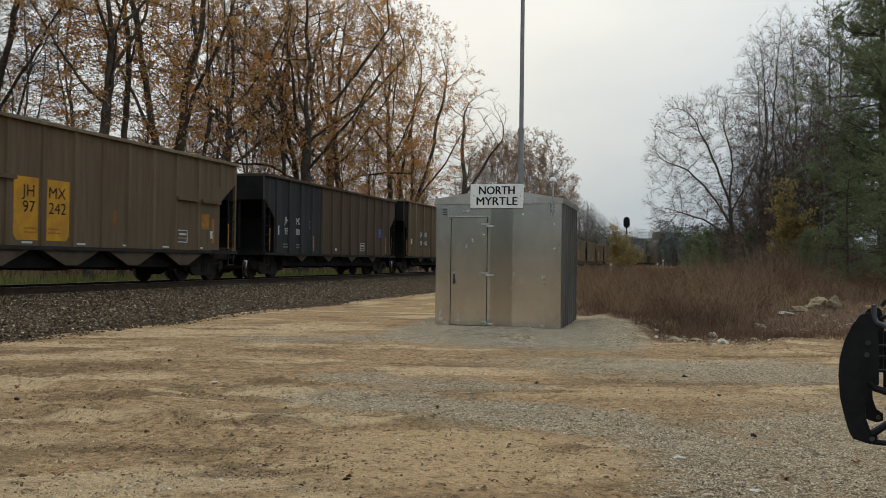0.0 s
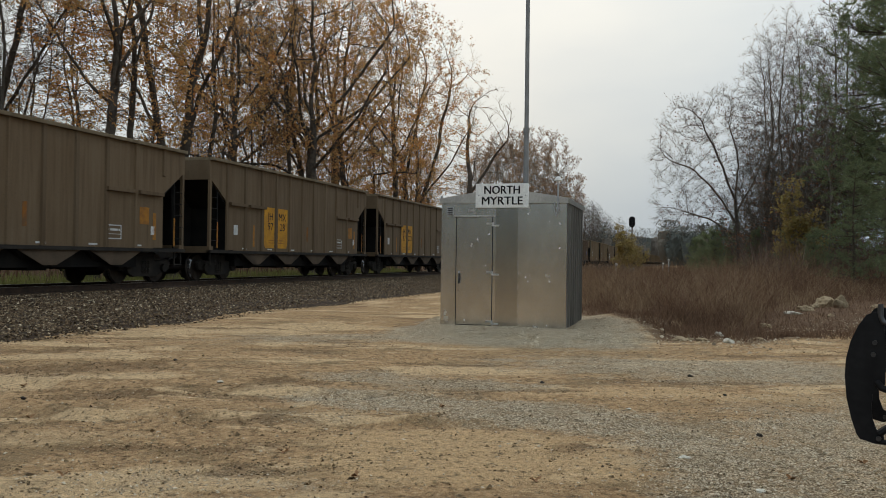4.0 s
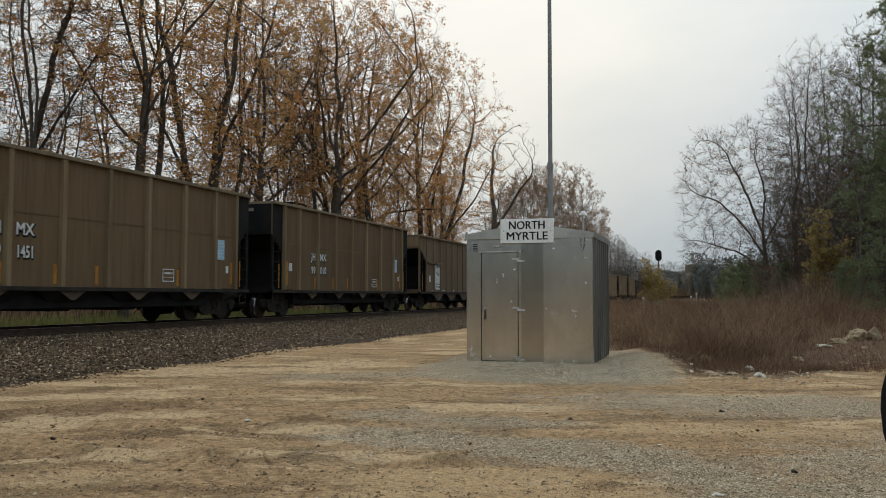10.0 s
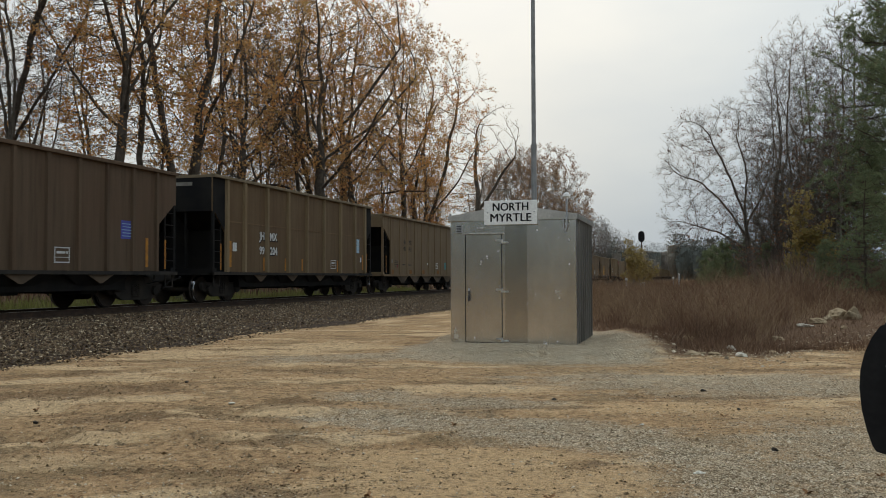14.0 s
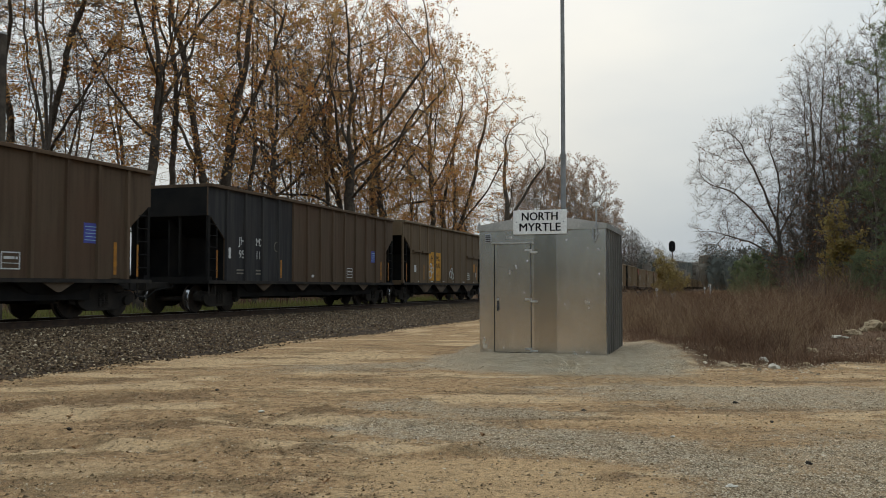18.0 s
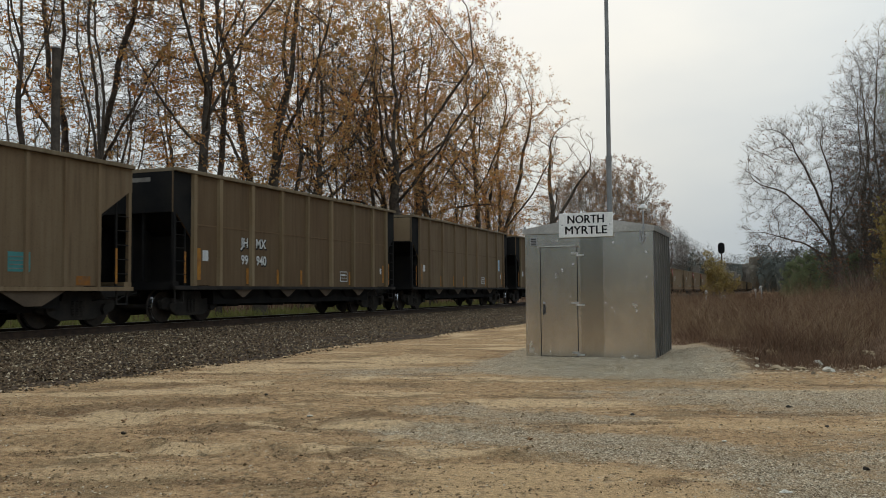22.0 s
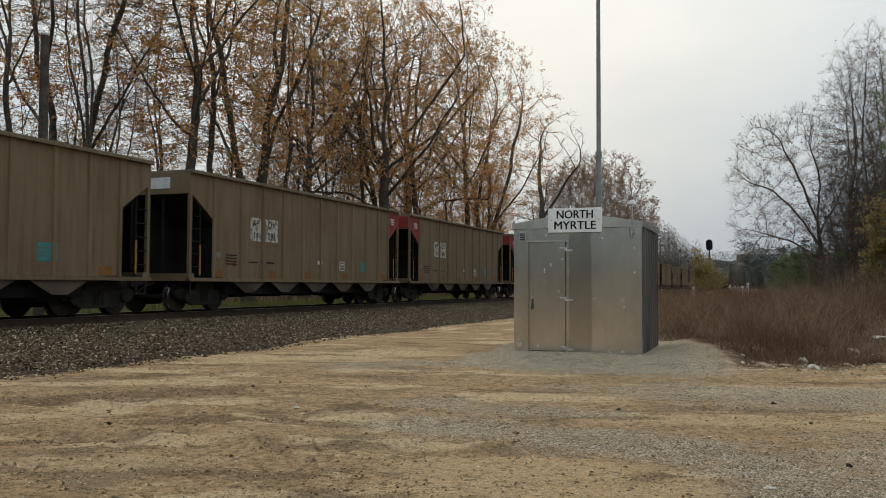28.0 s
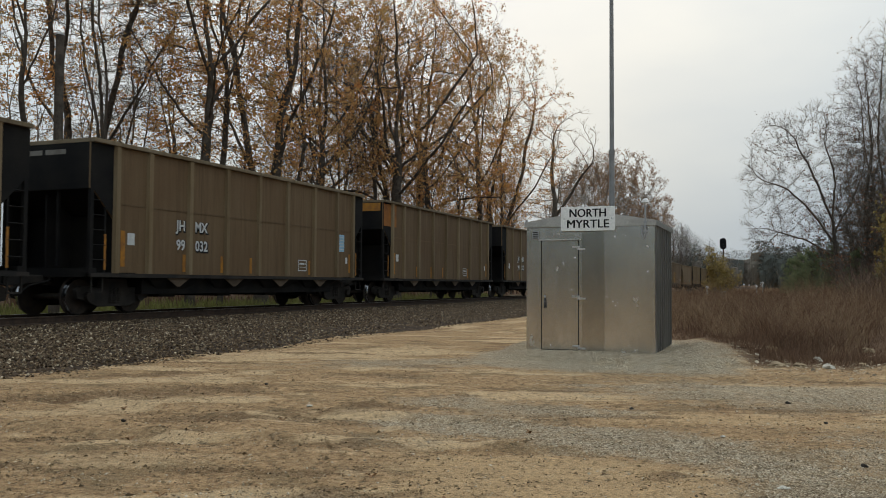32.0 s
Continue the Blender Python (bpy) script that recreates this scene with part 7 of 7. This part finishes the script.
blades("dry_grass", tan, island_material("dry tan grass", [(0.28, 0.185, 0.11), (0.36, 0.25, 0.155), (0.21, 0.135, 0.082), (0.44, 0.32, 0.21)], through=0.3), "patches of tall dry tan grass among the weeds", "grass", 0.0035, bend=0.48)
# side twigs of the weeds give the thicket its haze
places2 = []
for x, y, z, h in places:
    if h > 0.3 and len(places2) < 60000:
        for j in range(2):
            places2.append((x + rp.gauss(0, 0.05), y + rp.gauss(0, 0.05), z + h * rp.uniform(0.15, 0.85), h * rp.uniform(0.2, 0.4)))
blades("weed_twigs", places2, WEED, "fine dry side twigs of the weeds", "weeds", 0.0035, bend=1.1, plain_tip=True)
places = []
while len(places) < 36000:
    x, y = rp.uniform(-27, -20.2), 8 + 70 * rp.random() ** 1.4
    places.append((x, y, ground_z(x, y) - 0.05, rp.uniform(0.2, 0.6)))
blades("green_grass", places, GREEN_WEED, "yellow-green grass growing beyond the track", "grass", 0.02, plain_tip=True)
places = []
while len(places) < 9000:
    x, y = rp.uniform(-46, -26), 10 + 110 * rp.random() ** 1.3
    places.append((x, y, ground_z(x, y) - 0.05, rp.uniform(0.5, 2.2)))
blades("woodland_undergrowth", places, WEED, "brown undergrowth beneath the trees", "undergrowth", 0.03, bend=0.4)

places = []
while len(places) < 9000:
    x, y = rp.uniform(1.5, 14), rp.uniform(34, 60)
    if x < 0.075 * y - 0.6:
        continue
    places.append((x, y, ground_z(x, y) - 0.05, rp.uniform(0.7, 2.4)))
blades("thicket", places, island_material("dark thicket stem", [(0.15, 0.105, 0.08), (0.2, 0.14, 0.105), (0.17, 0.105, 0.08), (0.1, 0.08, 0.066)]), "tangled reddish brown thicket under the bare trees", "thicket", 0.014, bend=0.35)

# unseen woodland added behind and beside the viewer, to dim light and reflections
ringed = []
for i in range(760):
    a = radians(rp.uniform(150, 378))
    d = rp.uniform(34, 60)
    x, y = d * math.sin(a) * 0.9 + 4, d * math.cos(a)
    if x < -8 and y > -20:
        continue
    if y > 26:
        continue
    h = rp.uniform(5, 8.5)
    for j in range(14):
        ringed.append((x + rp.gauss(0, 1.2), y + rp.gauss(0, 1.2), h * rp.uniform(0.02, 1.0), rp.uniform(0.7, 1.4)))
scatter("surrounding_woods", ringed, NEEDLE, "unseen belt of woodland added to darken the shed's reflections", "woods", flat=1.0)

# ---- stones, fallen leaves, signal, posts, parked vehicle ----
def rock(x, y, size, flat, seed, mat=ROCK, label="pale weathered stone at the edge of the weeds"):
    bm = bmesh.new()
    bmesh.ops.create_icosphere(bm, subdivisions=3, radius=1)
    rr = random.Random(seed)
    ox = rr.uniform(0, 50)
    for v in bm.verts:
        k = 1 + 0.55 * noise.noise(v.co * 1.1 + Vector((ox, 0, 0))) + 0.26 * noise.noise(v.co * 2.3 + Vector((ox, 3, 0)))
        v.co = Vector((v.co.x * 1.2, v.co.y * 0.9, v.co.z * flat)) * k * size
    me = bpy.data.meshes.new("stone")
    bm.to_mesh(me)
    bm.free()
    me.materials.append(mat)
    ob = new("stone", me)
    ob.matrix_basis = pose(x, y, ground_z(x, y) + size * flat * 0.35, 0, 0, rr.uniform(0, 360))
    return tagged(ob, label, "stone", "stones along the weeds")


WHITE_ROCK = material("white quartz stone", (0.62, 0.58, 0.5), (0.5, 0.45, 0.36), rough=0.8, scale=8.0, bump=0.3)
DARK_ROCK = material("dark stone", (0.06, 0.05, 0.042), rough=0.85, scale=12.0, bump=0.3)
rock(0.51, 16.0, 0.075, 0.8, 1, WHITE_ROCK, "small white rounded stone")
rock(0.62, 14.75, 0.08, 0.6, 2, WHITE_ROCK, "white rounded stone on the gravel")
for x, y, s, f in ((-0.26, 18.6, 0.11, 0.7), (1.5, 18.8, 0.13, 0.45), (2.6, 21.6, 0.17, 0.5), (3.15, 22.6, 0.2, 0.85), (3.45, 22.3, 0.17, 1.1), (2.85, 22.2, 0.12, 0.6), (3.0, 20.6, 0.08, 0.5), (0.9, 16.6, 0.06, 0.6), (-0.13, 14.95, 0.12, 0.3), (0.23, 14.9, 0.1, 0.35), (0.02, 15.1, 0.06, 0.5), (1.15, 15.6, 0.07, 0.5), (4.2, 22.0, 0.16, 0.5), (3.9, 19.0, 0.09, 0.4)):
    rock(x, y, s, f, int(x * 70) + 3)
rock(2.25, 21.0, 0.16, 0.22, 9, WHITE_ROCK, "flat pale slab in the weeds")
for x, y, s in ((0.52, 6.93, 0.022), (0.02, 10.28, 0.024), (0.35, 9.0, 0.018), (-5.6, 6.3, 0.02), (-6.1, 9.4, 0.022), (1.4, 7.6, 0.025), (-1.5, 9.2, 0.022)):
    rock(x, y, s, 0.7, int(y * 31), DARK_ROCK, "dark stone lying on the packed dirt")
for x, y, s in ((-0.02, 6.02, 0.03), (-4.6, 7.9, 0.03), (0.4, 5.2, 0.028), (-0.5, 7.8, 0.02)):
    rock(x, y, s, 0.4, int(y * 17), WHITE_ROCK, "small pale stone lying on the packed dirt")
for i, (x, y, turn) in enumerate(((-3.53, 4.3, 20), (-1.89, 4.8, 100), (-0.85, 5.0, 40), (-2.6, 5.3, 200), (-4.3, 6.9, 10), (-5.0, 5.7, 70), (-2.1, 7.4, 130), (0.6, 5.6, 300), (-6.4, 7.2, 90), (0.2, 8.4, 15), (1.1, 6.2, 220))):
    # a curled lobed leaf
    lobes = []
    for k in range(22):
        a = 6.283 * k / 22
        r = (0.026 if k % 4 < 2 else 0.013) * (1.3 if k in (0, 1) else 1)
        lobes.append((r * math.cos(a) * 1.4, r * math.sin(a), 0.012 + 0.012 * math.cos(2 * a) + 0.3 * r * r * 10))
    sh = Shape().add([(0, 0, 0.004)] + lobes + [(0, 0, 0.002)] + [(p[0], p[1], p[2] - 0.002) for p in lobes], [(0, k + 1, (k + 1) % 22 + 1) for k in range(22)] + [(23, 24 + (k + 1) % 22, 24 + k) for k in range(22)])
    solid("fallen_leaf", sh, DROPPED_LEAF, "curled orange-brown oak leaf lying on the dirt", "leaf", pose(x, y, ground_z(x, y) + 0.006, 0, 0, turn), "fallen leaves")

# block signal far along the track
sig = thing("railway_signal", "distant black-headed railway signal on a tall mast", "signal", pose(-5.26, 84.0, -0.12))
part("mast", Shape().tube([(0, 0, -0.1), (0, 0, 5.5)], 0.045, 10), RAIL_SIDE, sig, smooth=True)
ring = [(0.3 * math.cos(6.283 * k / 20), 5.25 + 0.3 * math.sin(6.283 * k / 20) + (0.22 if math.sin(6.283 * k / 20) > 0 else -0.22)) for k in range(20)]
part("background_plate", Shape().add([(x, -0.12, z) for x, z in ring] + [(x, -0.09, z) for x, z in ring], [tuple(range(20)), tuple(range(20, 40))[::-1]] + [(k, k + 20, (k + 1) % 20 + 20, (k + 1) % 20) for k in range(20)]), GUARD_BLACK, sig)
for z in (5.0, 5.25, 5.5):
    hood = part("lens_hood", Shape().tube([(0, -0.12, z), (0, -0.38, z)], 0.1, 12), GUARD_BLACK, sig)
part("case", Shape().box(-0.25, 0.25, -0.2, 0.2, -0.1, 0.9), GALVANISED, sig, "pale relay case", bevel=0.02)
part("ladder", Shape().box(-0.06, -0.04, 0.1, 0.12, 0.5, 4.8).box(0.04, 0.06, 0.1, 0.12, 0.5, 4.8), RAIL_SIDE, sig)
for x, y, h in ((-4.79, 60.0, 1.25), (-2.0, 90.0, 1.65), (-2.6, 92.0, 1.3)):
    post = thing("marker_post", "white-capped marker post beside the track", "post", pose(x, y, 0), "marker posts")
    part("post", Shape().tube([(0, 0, -0.1), (0, 0, h - 0.15)], 0.06, 8), GALVANISED, post)
    part("cap", Shape().tube([(0, 0, h - 0.18), (0, 0, h - 0.06), (0, 0, h)], [0.1, 0.1, 0.04], 10), WHITE, post)
pole = thing("utility_pole", "weathered dark wooden pole among the trees", "pole", pose(-24.0, 23.4, -0.2))
part("shaft", Shape().tube([(0, 0, -0.3), (0.02, 0, 5), (0, 0, 10.3)], [0.19, 0.17, 0.14], 12), BARK, pole, smooth=True)
part("top_cap", Shape().disc((0, 0, 10.33), (0, 0, 1), 0.15, 0.06, 12), GALVANISED, pole)

# parked utility vehicle, of which only the brush guard comes into view
veh = thing("utility_vehicle", "parked utility vehicle with a black steel brush guard", "vehicle", pose(0.685, 3.84, 0.0, 0, 0, -13.5))
Z = 0.94
veh.scale = (0.905, 0.905, 0.905)
outline = [(0.038, 0.288), (0.008, 0.275), (-0.026, 0.224), (-0.056, 0.153), (-0.074, 0.077), (-0.079, 0.0), (-0.071, -0.102), (-0.051, -0.191), (-0.031, -0.255), (-0.015, -0.28), (0.051, -0.296), (0.082, -0.286),
           (0.08, -0.25), (0.05, -0.23), (0.033, -0.18), (0.03, -0.12), (0.036, -0.07), (0.06, -0.04), (0.085, -0.03), (0.085, 0.1), (0.08, 0.24), (0.065, 0.28)]
n = len(outline)
for y in (0.0, 0.62):
    sh = Shape().add([(u, y - 0.006, Z + v) for u, v in outline] + [(u, y + 0.006, Z + v) for u, v in outline], [tuple(range(n)), tuple(range(n, 2 * n))[::-1]] + [(k, k + n, (k + 1) % n + n, (k + 1) % n) for k in range(n)])
    plate_part = part("guard_plate", sh, GUARD_BLACK, veh, "curved black guard plate")
    for u, v in ((0.042, 0.153), (0.037, 0.1), (0.06, -0.27)):
        part("bolt", Shape().disc((u, y - 0.012, Z + v), (0, 1, 0), 0.011, 0.016, 8), GUARD_GREY, plate_part)
part("hoop", Shape().tube([(0.064, 0.0, Z + 0.325), (0.064, 0.0, Z + 0.27), (0.075, -0.005, Z + 0.245), (0.11, -0.01, Z + 0.232), (0.2, -0.01, Z + 0.228), (0.45, 0.0, Z + 0.228)], 0.012, 10), GUARD_GREY, veh, "worn grey tube hoop", smooth=True)
part("hoop", Shape().tube([(0.075, 0.62, Z + 0.3), (0.1, 0.45, Z + 0.33), (0.16, 0.2, Z + 0.36), (0.3, 0.05, Z + 0.37), (0.5, 0.05, Z + 0.37)], 0.011, 8), GUARD_BLACK, veh, smooth=True)
part("hoop", Shape().tube([(0.085, 0.3, Z + 0.25), (0.14, 0.25, Z + 0.28), (0.3, 0.2, Z + 0.3), (0.5, 0.2, Z + 0.3)], 0.01, 8), GUARD_BLACK, veh, smooth=True)
for v in (0.138, 0.09, 0.03):
    part("guard_bar", Shape().tube([(0.08, 0.02, Z + v), (0.12, 0.0, Z + v + 0.004), (0.45, 0.0, Z + v)], 0.008, 8), GUARD_BLACK, veh, smooth=True)
part("cross_tube", Shape().tube([(0.05, 0.0, Z - 0.02), (0.07, -0.01, Z - 0.045), (0.12, -0.01, Z - 0.06), (0.45, -0.01, Z - 0.06)], 0.016, 10), GUARD_BLACK, veh, smooth=True)
part("strut", Shape().tube([(0.06, 0.0, Z - 0.25), (0.12, 0.0, Z - 0.2), (0.3, 0.02, Z - 0.18)], 0.017, 8), GUARD_BLACK, veh, smooth=True)
part("lower_bar", Shape().tube([(0.06, 0.0, Z - 0.285), (0.45, 0.0, Z - 0.29)], 0.012, 8), GUARD_BLACK, veh, smooth=True)
part("radiator_panel", Shape().box(0.1, 0.14, 0.03, 0.6, Z - 0.06, Z + 0.21), GUARD_BLACK, veh, bevel=0.01)
prof = [(0.115, -0.06), (0.118, -0.14), (0.13, -0.22), (0.16, -0.3), (0.5, -0.34), (0.5, -0.06)]
part("bumper", Shape().add([(u, 0.03, Z + v) for u, v in prof] + [(u, 0.62, Z + v) for u, v in prof], [tuple(range(6)), tuple(range(6, 12))[::-1]] + [(k, k + 6, (k + 1) % 6 + 6, (k + 1) % 6) for k in range(6)]), OLIVE, veh, "dull olive bumper", bevel=0.008)
part("nose", Shape().box(0.32, 1.15, -0.15, 0.85, Z - 0.3, Z + 0.3), OLIVE, veh, bevel=0.04)
part("cab", Shape().box(1.16, 2.7, -0.2, 0.9, Z - 0.35, Z + 0.85), OLIVE, veh, bevel=0.06)
for u in (0.7, 2.3):
    for y in (-0.22, 0.92):
        wheel = part("wheel", Shape().tube([(u, y - 0.12, 0.33), (u, y - 0.1, 0.33), (u, y + 0.1, 0.33), (u, y + 0.12, 0.33)], [0.28, 0.33, 0.33, 0.28], 24), GUARD_BLACK, veh, smooth=True)
        part("rim", Shape().disc((u, y, 0.33), (0, 1, 0), 0.17, 0.26, 16), GUARD_GREY, wheel)


# ---- movement ----
def motions():
    """The train runs at an even speed; its wheels roll with it."""
    for car, y in RUNNING:
        walk(car, [(t, pose(TRACK_X, y - SPEED * t, RAIL_Z)) for t in (0, 8, 16, 24, 32)])
    rolling = {}
    for car, _ in RUNNING:
        for ob in car.children_recursive:
            if ob.name.split(".")[0] == "wheelset":
                key = round(ob.location.y, 2)
                if key not in rolling:
                    rolling[key] = ob
                    walk(ob, [(i / FPS, pose(0, key, 0.457, math.degrees(SPEED * i / FPS / 0.457))) for i in range(32 * FPS + 1)])
                else:
                    first = rolling[key].animation_data
                    ob.rotation_mode = "QUATERNION"
                    ob.animation_data_create()
                    ob.animation_data.action = first.action
                    ob.animation_data.action_slot = first.action_slot


motions()
